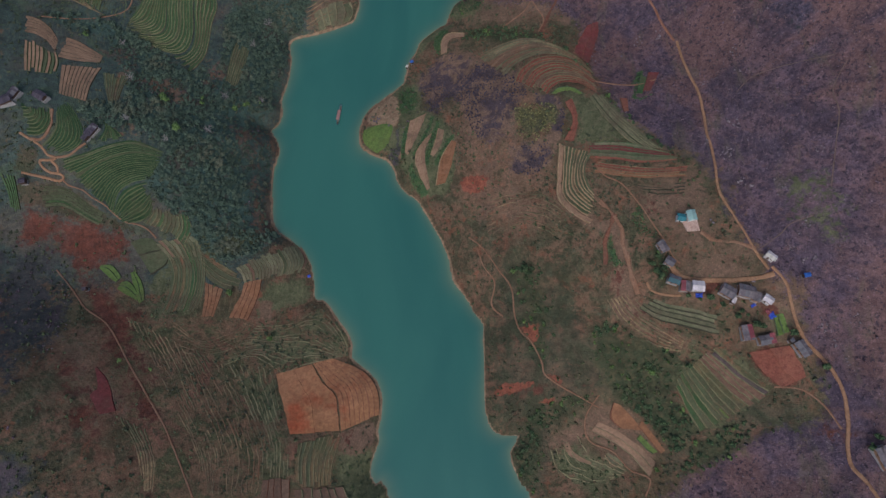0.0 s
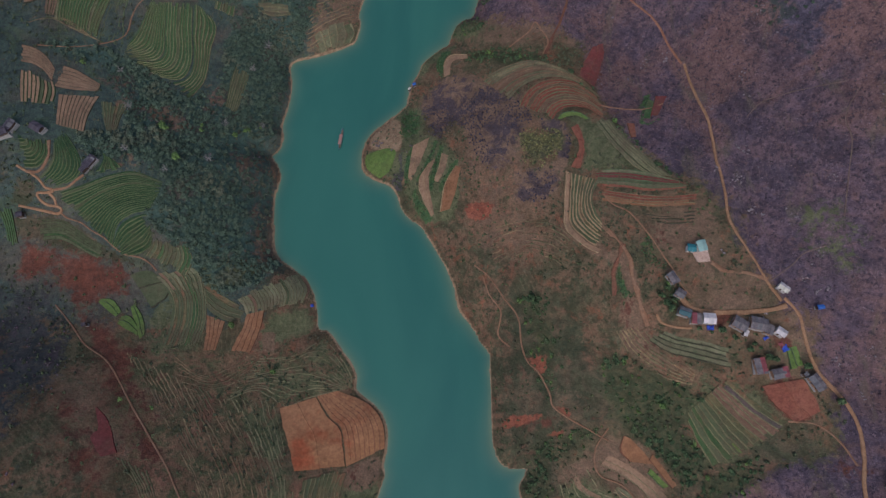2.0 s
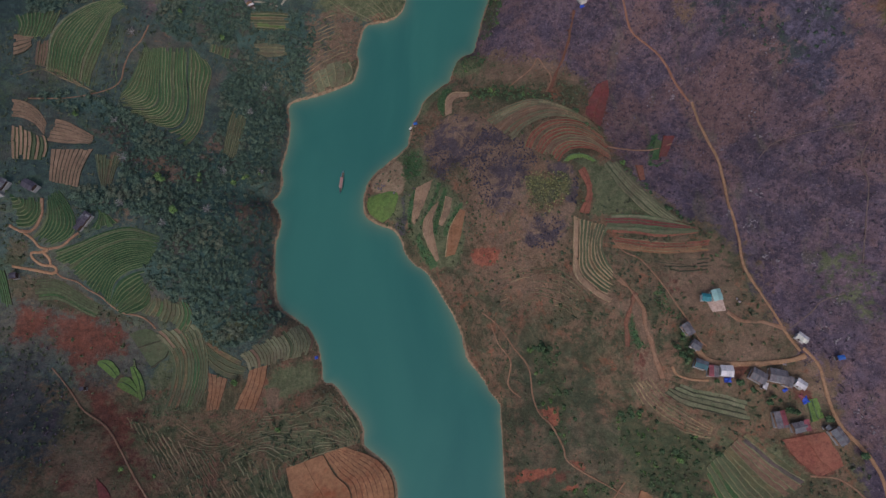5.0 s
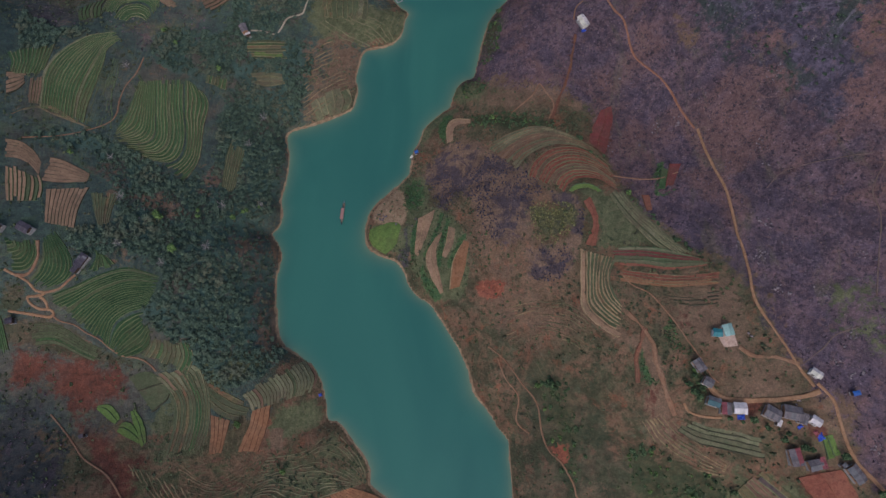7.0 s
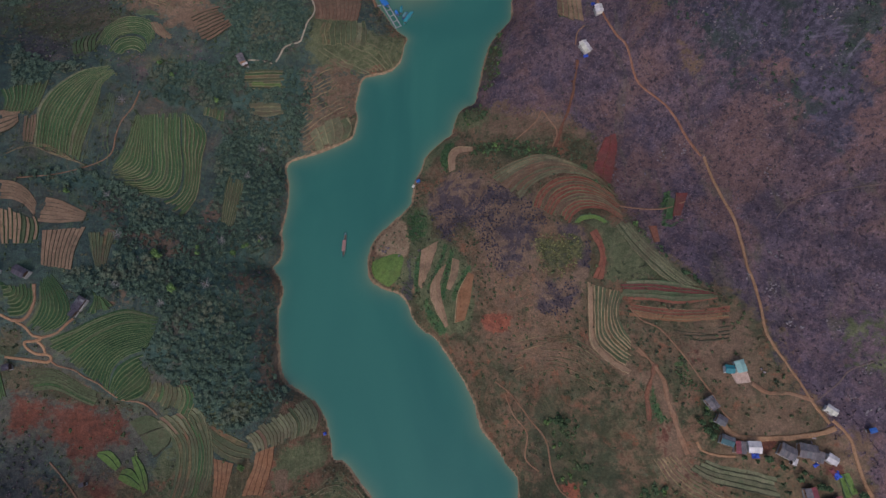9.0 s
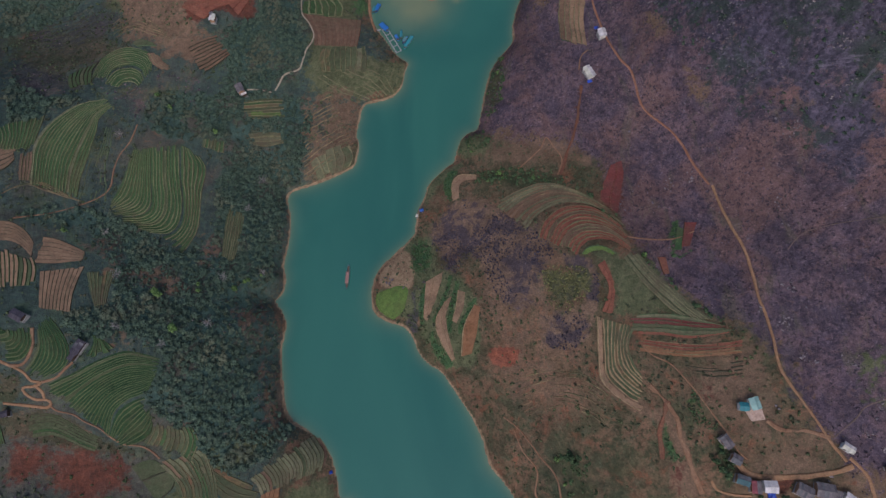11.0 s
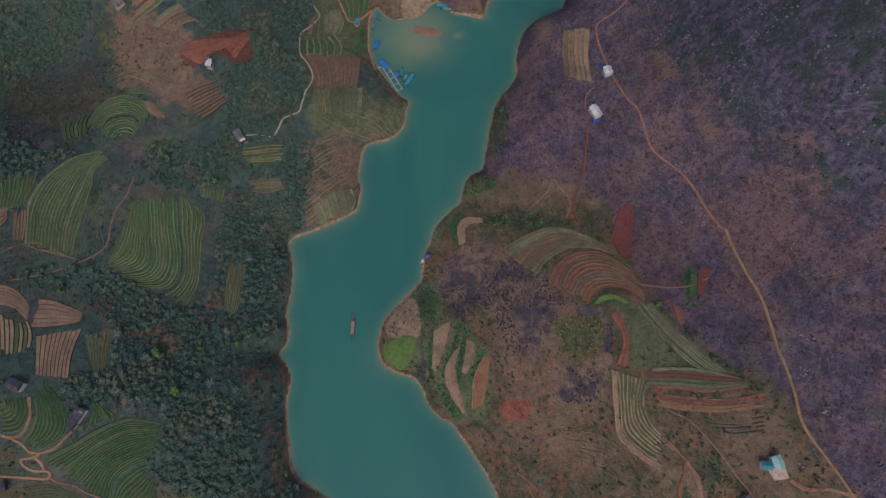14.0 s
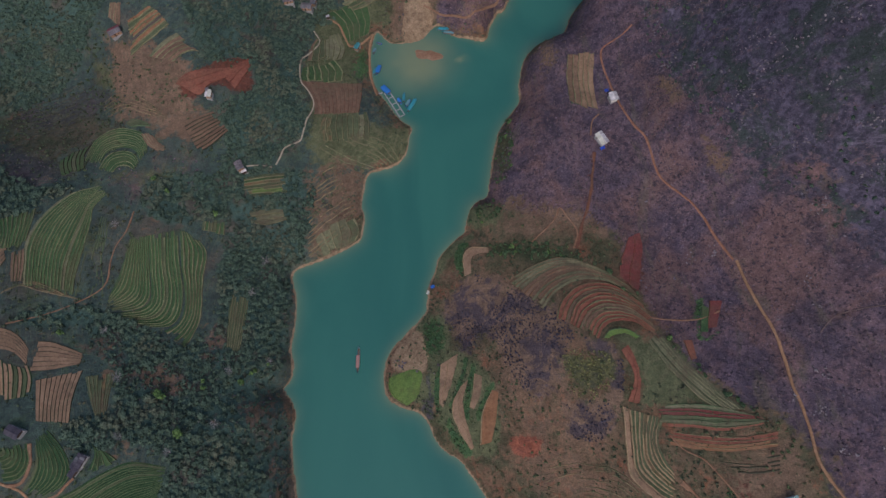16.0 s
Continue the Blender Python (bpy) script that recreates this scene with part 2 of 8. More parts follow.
    bare = n.mix(n.math("MULTIPLY", step, 0.4), bare, tone(84, 78, 56))
    sand = n.mix(n.span(small, 0.4, 0.65), tone(140, 116, 88), tone(120, 98, 74))
    # these greens also carry the blue of the haze
    lush = n.mix(n.span(small, 0.4, 0.62), tone(65, 76, 66), tone(56, 65, 59))
    lush = n.mix(n.math("MULTIPLY", n.span(wide, 0.5, 0.62), 0.5), lush, tone(90, 76, 64))
    lush = n.mix(n.math("MULTIPLY", n.span(mid, 0.52, 0.64), 0.6), lush, tone(74, 84, 60))
    lush = n.mix(n.math("MULTIPLY", step, 0.2), lush, tone(104, 96, 70))
    stubble = n.mix(n.span(n.noise(0.06, 6, 0.7, warp=0.9), 0.42, 0.58), tone(82, 80, 54), tone(106, 84, 62))
    stubble = n.mix(n.math("MULTIPLY", n.span(n.noise(0.16, 6, 0.75, warp=0.7), 0.5, 0.62), 0.7), stubble, tone(122, 96, 70))
    stubble = n.mix(n.math("MULTIPLY", n.span(n.noise(0.035, 5, 0.7, warp=1.0), 0.54, 0.64), 0.7), stubble, tone(112, 76, 60))
    stubble = n.mix(n.math("MULTIPLY", n.span(small, 0.5, 0.64), 0.7), stubble, tone(58, 64, 44))
    dusky = n.mix(n.span(mid, 0.42, 0.58), tone(84, 74, 56), tone(66, 66, 47))
    dusky = n.mix(n.math("MULTIPLY", n.span(n.noise(0.2, 6, 0.75, warp=0.6), 0.5, 0.62), 0.8), dusky, tone(52, 58, 42))
    dusky = n.mix(n.math("MULTIPLY", n.span(n.noise(0.09, 5, 0.7, warp=0.6), 0.56, 0.66), 0.6), dusky, tone(104, 74, 58))
    dry = n.mix(n.span(mid, 0.4, 0.6), tone(124, 96, 73), tone(104, 84, 66))
    dry = n.mix(n.math("MULTIPLY", n.span(n.noise(0.15, 6, 0.75, warp=0.7), 0.52, 0.64), 0.7), dry, tone(126, 88, 64))
    dry = n.mix(n.math("MULTIPLY", n.span(small, 0.52, 0.66), 0.7), dry, tone(74, 70, 50))
    fresh = n.mix(n.span(small, 0.4, 0.65), tone(134, 80, 58), tone(112, 70, 54))
    hedge = n.mix(n.span(small, 0.4, 0.62), tone(56, 78, 50), tone(74, 90, 54))
    col = lay(scrub, "lush", lush)
    col = lay(col, "stubble", stubble)
    col = lay(col, "dusky", dusky)
    col = lay(col, "dry", dry)
    col = lay(col, "burnt", burnt)
    col = lay(col, "wood", wood)
    col = lay(col, "grove", grove)
    col = lay(col, "thorn", thorn)
    col = lay(col, "grass", grass)
    col = lay(col, "bare", bare)
    col = lay(col, "red", red)
    col = lay(col, "rock", rock)
    col = lay(col, "char", char)
    col = lay(col, "thicket", thicket)
    col = lay(col, "hedge", hedge)
    col = lay(col, "fresh", fresh)
    col = n.mix(n.span(n.math("ADD", n.share("sand"), n.math("MULTIPLY", n.math("SUBTRACT", small, 0.5), 0.7)), 0.4, 0.6), col, sand)
    col = n.mix(n.math("MULTIPLY", n.span(n.noise(0.55, 5, 0.8), 0.6, 0.7), 0.5), col, tone(56, 58, 44))
    col = n.vary(col, n.span(n.noise(0.13, 5, 0.7, warp=0.6), 0.35, 0.65), 0.82, 1.18)
    col = n.vary(col, n.span(grit, 0.3, 0.7), 0.8, 1.2)
    col = n.vary(col, n.span(fine, 0.28, 0.72), 0.74, 1.26)
    n.relief(n.math("ADD", n.math("MULTIPLY", small, 2.0), fine), 0.55, 0.5)
    return n.done(col)


def water_material():
    n = Nodes("silty_river_water", 0.12, 0.5)
    drift = n.noise(0.02, 3, 0.5, stretch=(1.0, 0.35, 1.0), warp=0.8)
    col = n.mix(n.span(drift, 0.3, 0.7), tone(47, 92, 78), tone(54, 100, 83))
    col = n.mix(n.share("silt"), col, tone(128, 126, 88))
    n.relief(n.noise(0.8, 3, 0.6), 0.06, 0.1)
    return n.done(col)


M["ground"], M["water"] = ground_material(), water_material()


# ---- lie of the land ----
from mathutils.kdtree import KDTree


def lattice(x, y, size, seed):
    """Smooth random values between 0 and 1 over the plan."""
    g = np.random.RandomState(seed).rand(64, 64)
    u, v = np.asarray(x, float) / size, np.asarray(y, float) / size
    i, j = np.floor(u).astype(int), np.floor(v).astype(int)
    u, v = u - i, v - j
    u, v = u * u * (3 - 2 * u), v * v * (3 - 2 * v)
    i, j, i2, j2 = i % 64, j % 64, (i + 1) % 64, (j + 1) % 64
    return (g[i, j] * (1 - u) + g[i2, j] * u) * (1 - v) + (g[i, j2] * (1 - u) + g[i2, j2] * u) * v


def fractal(x, y, size, seed, octaves=4):
    return sum(lattice(x, y, size / 2 ** k, seed + k) / 2 ** k for k in range(octaves)) / (2 - 2 / 2 ** octaves)


def curve(points, step=2.0):
    """A smooth line through the points of a plan."""
    p, out = np.array(points, float), []
    for i in range(len(p) - 1):
        a, b, c, d = p[max(i - 1, 0)], p[i], p[i + 1], p[min(i + 2, len(p) - 1)]
        m = max(1, int(np.ceil(np.linalg.norm(c - b) / step)))
        s = (np.arange(m) / m)[:, None]
        out.append(0.5 * (2 * b + (c - a) * s + (2 * a - 5 * b + 4 * c - d) * s ** 2 + (3 * b - a - 3 * c + d) * s ** 3))
    return np.vstack(out + [p[-1:]])


def within(x, y, outline):
    """Which points of the plan lie inside an outline."""
    x, y = np.asarray(x, float), np.asarray(y, float)
    lo, hi = outline.min(0), outline.max(0)
    found = np.zeros(x.size, bool)
    k = np.where((x.ravel() >= lo[0]) & (x.ravel() <= hi[0]) & (y.ravel() >= lo[1]) & (y.ravel() <= hi[1]))[0]
    u, v = x.ravel()[k], y.ravel()[k]
    hit = np.zeros(len(k), bool)
    for (x1, y1), (x2, y2) in zip(outline, np.roll(outline, -1, 0)):
        if y1 != y2:
            hit ^= ((y1 > v) != (y2 > v)) & (u < (x2 - x1) * (v - y1) / (y2 - y1) + x1)
    found[k] = hit
    return found.reshape(x.shape)


TREES = {}


def reach(x, y, line):
    """The distance of each point of the plan from a line."""
    if id(line) not in TREES:
        tree = KDTree(len(line))
        for i, (u, v) in enumerate(line):
            tree.insert((u, v, 0.0), i)
        tree.balance()
        TREES[id(line)] = (line, tree)
    tree = TREES[id(line)][1]
    return np.array([tree.find((u, v, 0.0))[2] for u, v in zip(np.ravel(x).tolist(), np.ravel(y).tolist())]).reshape(np.shape(x))


# the two shores of the river, going upstream
WEST_LOWER = [(20, -400), (-10, -130), (-35.7, -42.7), (-43.3, -36), (-46.6, -29.4), (-43.9, -19.3), (-42.2, -13.4), (-43, -8.9), (-41.6, -1.4), (-41, 7.7), (-43.2, 16.4), (-47.3, 22.1), (-54, 27.2), (-59.4, 32.3), (-59.4, 39.5), (-62.7, 46.7), (-68.5, 54), (-72.8, 60.4), (-77.1, 64.9), (-82.6, 66.2), (-83.8, 73.1), (-85, 80.8), (-87.6, 88.9), (-92.5, 95), (-100.4, 103.1), (-108.6, 109), (-112.4, 116.4), (-114.1, 131.5), (-115.5, 147), (-113.7, 155.7), (-112.5, 163.7), (-115, 171), (-119.3, 178), (-114.9, 182.5), (-112.6, 191.6), (-114.1, 200.1), (-111.3, 213), (-110, 230.5), (-111.8, 243.2), (-107.5, 248.6), (-94, 252.1), (-78.6, 257.4), (-68.7, 262.8), (-65.9, 272.2)]
WEST_UPPER = [(-67.7, 266.2), (-65.3, 275.3), (-66.3, 286.9), (-63.9, 296.3), (-62.2, 304), (-57.6, 307.4), (-46.5, 308.8), (-36.8, 314.8), (-33.5, 322.6), (-32, 330.6), (-29.7, 335.4), (-34.5, 340.2), (-39.6, 346.4), (-42.8, 353.3), (-47.7, 362.7), (-52, 372.1), (-52.7, 383.4), (-53, 394.9), (-50.2, 406.1), (-46.4, 414.1), (-38.5, 404), (-26.8, 402.4), (-16.4, 403.7), (-10.3, 410), (-2.7, 413.6), (5, 404.5), (16.3, 400.1), (26.9, 396.8), (31.5, 407.4), (38.4, 417.4), (48, 428.2), (88, 518.2), (108, 828.2)]
EAST_LOWER = [(130, -400), (75, -110), (40.7, -42.5), (36.4, -36.4), (32.2, -27.9), (30.6, -19.2), (35, -11), (25, -10.1), (19.8, -5.9), (17.5, 2.2), (16.8, 13.9), (17.5, 29.6), (16.7, 42.5), (17.6, 49.7), (11.4, 59.8), (5.6, 69.3), (-0.1, 76.9), (-2.8, 90.3), (-6.5, 100.3), (-11.4, 110.2), (-16.7, 119.4), (-22.8, 128.9), (-30.7, 135), (-35.1, 141.6), (-37.5, 149.4), (-42.4, 156.2), (-51.6, 160.2), (-58.7, 165.5), (-60.9, 172.4), (-60.5, 180.6), (-56.4, 191), (-48.5, 199.3), (-38.2, 207.7), (-32.7, 214.1), (-30.2, 227.2), (-25.4, 236), (-21.6, 245), (-12, 254), (-2.2, 260.8)]
EAST_UPPER = [(-4.2, 260.2), (-1, 269.1), (1.9, 275.2), (7.1, 279.2), (12.6, 280.8), (15.4, 290.1), (18.1, 299.7), (21.2, 311.3), (25.9, 323.9), (32.5, 333.1), (39.5, 340.2), (43.6, 346.9), (44.1, 355.6), (47.5, 367.5), (52.2, 378.1), (59.3, 385.8), (70.4, 389.3), (80.4, 393), (86.2, 403.5), (93.7, 414.4), (100.9, 420.7), (145.9, 500.7), (180.9, 820.7)]
WEST, EAST = curve(WEST_LOWER + WEST_UPPER), curve(EAST_LOWER + EAST_UPPER)
SHORES, RIVER = np.vstack([WEST, EAST]), np.vstack([WEST, EAST[::-1]])
RISES = []


def relief(y, rises):
    """A row of broad swells of the land, 62 m apart from west to east."""
    RISES.extend((-341 + 62 * k, y, h) for k, h in enumerate(rises) if h)


relief(-120, (0, 10.1, 43.7, 38.4, 4.3, 2.1, 0, 9.2, 22.6, 18, 8.9, 0))
relief(-58, (19.3, -16.1, -13.1, 1.2, 11.8, 0, 0, -14.9, 7.8, 18.1, 17.4, 17.5))
relief(4, (47.5, 36.1, 64.1, 14.3, 10.3, 0, 0, -3.4, 12.3, 6.7, 17.5, 25.9))
relief(66, (16.4, -23.2, -14.7, -35.7, 0, 0, -3.9, 33.5, 5.5, -5.2, 11.5, 16.5))
relief(128, (10.4, 10.6, 33.6, 62.5, 0, 0, -3.3, 24.9, -8.6, 50.7, 37.9, 20.1))
relief(190, (29.3, 43.9, -29.4, -9.3, 0, -1.9, 12.6, 13.6, -7.9, -2, 15.4, 29.6))
relief(252, (30.6, 22.8, 9.9, 11.6, 0, 0, 14.7, -11.3, 15.4, 31.5, 20.1, 23.5))
relief(314, (23.7, -3.3, 33.3, -1.4, 2.1, 0, 0, 5.1, 1.5, 112.3, 58.6, 15.6))
relief(376, (17.4, -25.5, -7.1, 26.3, 16.6, 0, 0, 30.6, -37.9, 42, 37.6, 0))
relief(438, (35.7, 15.1, 8.4, 14.5, -19.6, -31.2, 57.9, 0, 95.6, 51.5, 22.9, 0))
relief(500, (27.1, 19.9, 15.5, 37.5, 37.1, -16, 0.2, 0, 0, 0, 0, 0))
RISES = np.array(RISES, float)
HOLLOWS = []


def hollows(y, rises):
    """A row of lesser rises and hollows, 45 m apart from west to east."""
    HOLLOWS.extend((-260 + 45 * k, y, h) for k, h in enumerate(rises) if h)


hollows(-10, (0, 1, 3, -1.6, -2.5, 1.6, 1.9, 0.5, -3.4, -1.5, 0))
hollows(35, (-0.4, 0, 4.9, 0, -4.9, 0.9, 2.3, 0.8, -1.7, 0, -0.4))
hollows(80, (-3.1, -7.5, -3.6, 0.8, -1.3, 1.2, 0.8, -3.5, 0.4, 1.6, -3.1))
hollows(125, (-2.9, -3.3, -3.5, -1.3, 0.4, 2.1, 0, 0, -0.8, -2.8, -3.1))
hollows(170, (1.4, 6.2, 3.5, 0, 0, -1.9, -2.5, 4.8, -0.9, 2.8, 5.2))
hollows(215, (-1.4, -1.9, 0.8, 1.7, 0, -3.5, -3.6, 0.5, -3.2, -1.2, 1))
hollows(260, (-1.5, 1.8, 4.3, 0, -0.7, -2.1, -3.3, -0.5, -1.3, -4.8, -2.4))
hollows(305, (-0.7, -0.3, -2, -5.2, -2.6, -0.6, 0, 3.8, 4.1, -0.6, -0.7))
hollows(350, (-1, -3.7, 0.7, 1.2, -3.4, -0.9, -0.5, -6.1, -12.7, -5.5, -0.5))
hollows(395, (0, -0.3, 2.5, 0.9, -3.2, -0.9, -0.6, -5.7, -10.8, -4.2, -0.4))


class Table:
    """Values on a regular grid over the plan, read between its points."""

    def __init__(self, x0, x1, y0, y1, step, rule):
        self.x0, self.y0, self.step = x0, y0, step
        gx, gy = np.meshgrid(np.arange(x0, x1, step), np.arange(y0, y1, step), indexing="ij")
        self.grid = rule(gx, gy)

    def read(self, x, y):
        g = self.grid
        u = np.clip((x - self.x0) / self.step, 0, g.shape[0] - 1.001)
        v = np.clip((y - self.y0) / self.step, 0, g.shape[1] - 1.001)
        i, j = u.astype(int), v.astype(int)
        u, v = u - i, v - j
        return (g[i, j] * (1 - u) + g[i + 1, j] * u) * (1 - v) + (g[i, j + 1] * (1 - u) + g[i + 1, j + 1] * u) * v


def swells(x, y):
    z = np.zeros(x.shape)
    for cx, cy, h in RISES:
        z += h * np.exp(-((x - cx) ** 2 + (y - cy) ** 2) / 7200)
    for cx, cy, h in HOLLOWS:
        z += h * np.exp(-((x - cx) ** 2 + (y - cy) ** 2) / 2600)
    return np.maximum(z, 2.0)


# broad height of the land, and distance from the shore (negative on the water)
BROAD = Table(-640, 640, -420, 800, 4.0, swells)
SHORE = Table(-240, 260, -400, 820, 1.5, lambda x, y: reach(x, y, SHORES) * np.where(within(x, y, RIVER), -1, 1))


def land(x, y, rough=True):
    """The height of the ground."""
    x, y = np.asarray(x, float), np.asarray(y, float)
    far = np.clip((np.hypot(np.maximum(np.abs(x) - 300, 0), np.maximum(np.abs(y - 180) - 300, 0))) / 250, 0, 1)
    far = far * far * (3 - 2 * far)
    z = BROAD.read(x, y)
    if far.max() > 0:
        z = z * (1 - far) + far * (40 + 210 * fractal(x, y, 420, 31, 5) ** 1.5)
    d = SHORE.read(x, y)
    d = np.where(d > 40, d + np.maximum(np.abs(x) - 240, 0), d)
    if rough:
        z = z + (1 - far) * ((fractal(x, y, 14, 5, 3) - 0.5) * 1.3 + (fractal(x, y, 4.5, 9, 2) - 0.5) * 0.5)
    shore = np.maximum(d, 0)
    return np.where(d < 0, np.maximum(0.25 * d, -4.0), np.maximum(z, 0.8) * shore / (shore + 18) + 0.05)


def level(x, y):
    return float(land(np.array([x]), np.array([y]))[0])


def mesh_object(name, verts, faces, mats, slots=None, smooth=False, parent=None, label=""):
    me = bpy.data.meshes.new(name)
    if isinstance(faces, list):
        me.from_pydata(np.asarray(verts).tolist(), [], faces)
    else:
        n, k = faces.shape
        me.vertices.add(len(verts))
        me.vertices.foreach_set("co", np.asarray(verts, np.float32).ravel())
        me.loops.add(n * k)
        me.loops.foreach_set("vertex_index", faces.astype(np.int32).ravel())
        me.polygons.add(n)
        me.polygons.foreach_set("loop_start", np.arange(n, dtype=np.int32) * k)
        me.update(calc_edges=True)
    for m in mats if isinstance(mats, (list, tuple)) else [mats]:
        me.materials.append(m)
    if slots is not None:
        me.polygons.foreach_set("material_index", np.asarray(slots, np.int32))
    if smooth:
        me.polygons.foreach_set("use_smooth", np.ones(len(me.polygons), bool))
    ob = new(name, me)
    if parent:
        ob.parent = parent
    return tagged(ob, label) if label else ob


def empty(name, label, category, group="", at=(0, 0, 0), turn=0.0):
    ob = new(name)
    ob.matrix_basis = pose(*at, 0, 0, turn)
    return tagged(ob, label, category, group)


COVER = []       # kind of cover, outline, softness
WEEDY = []       # terraces where weeds grow
OPENINGS = []    # glades in the woods
CLEARED = []     # outlines of fields and yards, where nothing wild grows


def cover(kind, outline, soft=7.0, strength=1.0):
    COVER.append((kind, np.array(outline, float), soft, strength))


# ---- terraces, banks and paths ----
def spaced(points, count):
    line = curve(points, 1.0)
    run = np.r_[0, np.cumsum(np.hypot(*np.diff(line, axis=0).T))]
    s = np.linspace(0, run[-1], count)
    return np.c_[np.interp(s, run, line[:, 0]), np.interp(s, run, line[:, 1])]


FIELD_SEED = [100]
VARIETY = {"green": ("dullgreen", "mixed"), "olive": ("dullgreen", "olive"), "dullgreen": ("olive", "green"), "mixed": ("dullgreen", "brownsoil"), "green_shaded": ("dullgreen", "green")}


def field(label, side, other, count, crop, bank="bund_tan", share=0.28, name="terraced_field", category="field", crops=(), wobble=0.4, lift=0.0, bank_high=0.25):
    """Terraces that run along two sides of a plot, from one to the other: each a level bed with a low bank at its outer edge."""
    FIELD_SEED[0] += 1
    rng = np.random.RandomState(FIELD_SEED[0])
    a0, b0 = curve(side, 2.0), curve(other, 2.0)
    run = max(np.hypot(*np.diff(a0, axis=0).T).sum(), np.hypot(*np.diff(b0, axis=0).T).sum())
    m = max(5, int(run / 2.0))
    a, b = spaced(side, m), spaced(other, m)
    CLEARED.append(np.vstack([a, b[::-1]]))
    if share > 0.17:
        WEEDY.append(CLEARED[-1])
    top = empty(name, label, category, "terraced fields")
    u = np.linspace(0, 1, m)
    gap = max(np.hypot(*(b - a).T).mean() / count, 0.1)
    shift = np.zeros((count + 1, m))
    for i in range(count + 1):
        amount = wobble if 0 < i < count else min(wobble, 1.1 / gap)
        shift[i] = amount / count * (fractal(u * run, np.full(m, i * 9.0), 22, FIELD_SEED[0], 3) - 0.5) * 2
        shift[i] += amount / count * 0.7 * (lattice(u * run, np.full(m, i * 5.0), 3.2, FIELD_SEED[0]) - 0.5)
    if count == 1:
        shift *= 0.4
    edges = [a + (b - a) * (i / count + shift[i])[:, None] for i in range(count + 1)]
    for i in range(count):
        # each terrace starts and ends a little sooner or later than its neighbours
        ragged = 4.0 if share > 0.17 else 0.8
        ends = np.clip(rng.uniform(-ragged, ragged, 2) / max(run, 8), -0.12, 0.12)
        w = np.clip(u + ends[0] * (1 - u) - ends[1] * u, 0, 1)
        p = np.c_[np.interp(w, u, edges[i][:, 0]), np.interp(w, u, edges[i][:, 1])]
        q = np.c_[np.interp(w, u, edges[i + 1][:, 0]), np.interp(w, u, edges[i + 1][:, 1])]
        zp, zq = land(*p.T, False), land(*q.T, False)
        if zp.mean() < zq.mean():
            p, q, zp, zq = q, p, zq, zp
        width = np.hypot(*(q - p).T)
        keep = 1 - np.clip(share * 1.45 * fractal(u * run, np.full(m, i * 7.0), 9, 77 + i % 20, 2), 0.02, 0.6)
        lip = np.minimum(bank_high, 0.08 * width)
        wide = 2 if width.mean() < 6 else 5
        step = np.minimum(np.abs(zp - zq) * 0.6, 0.5 if share > 0.17 else 0.1)
        rows = [(np.zeros(m), zp - 0.6)]
        for s in np.linspace(0, 1, wide):
            c = p + (q - p) * (s * keep)[:, None]
            rows.append((s * keep, land(*c.T, False) + 0.15 + lift + step * s * keep))
        edge = rows[-1][1]
        rows += [(keep + (1 - keep) * 0.15, edge + lip), (keep + (1 - keep) * 0.85, edge + lip * 0.6), (np.ones(m), zq + (0.13 if i < count - 1 else -0.2))]
        verts = np.concatenate([np.c_[p + (q - p) * s[:, None], z] for s, z in rows])
        faces, slots = [], []
        for r in range(len(rows) - 1):
            for k in range(m - 1):
                faces.append((r * m + k, (r + 1) * m + k, (r + 1) * m + k + 1, r * m + k + 1))
                slots.append(0 if r < wide else 1)
        for k in (0, m - 1):
            faces.append(tuple(r * m + k for r in range(len(rows))))
            slots.append(1)
        n = (verts[faces[m - 1][1]] - verts[faces[m - 1][0]], verts[faces[m - 1][3]] - verts[faces[m - 1][0]])
        if np.cross(*n)[2] < 0:
            faces = [f[::-1] for f in faces]
        kind = crops[rng.randint(len(crops))] if crops else crop
        if crop in VARIETY and not crops and rng.rand() < (0.08 if crop in ("green", "green_shaded") else 0.22):
            kind = VARIETY[crop][rng.randint(2)]
        mesh_object("terrace", verts, faces, [M[kind], M[bank]], slots, parent=top)
    return top


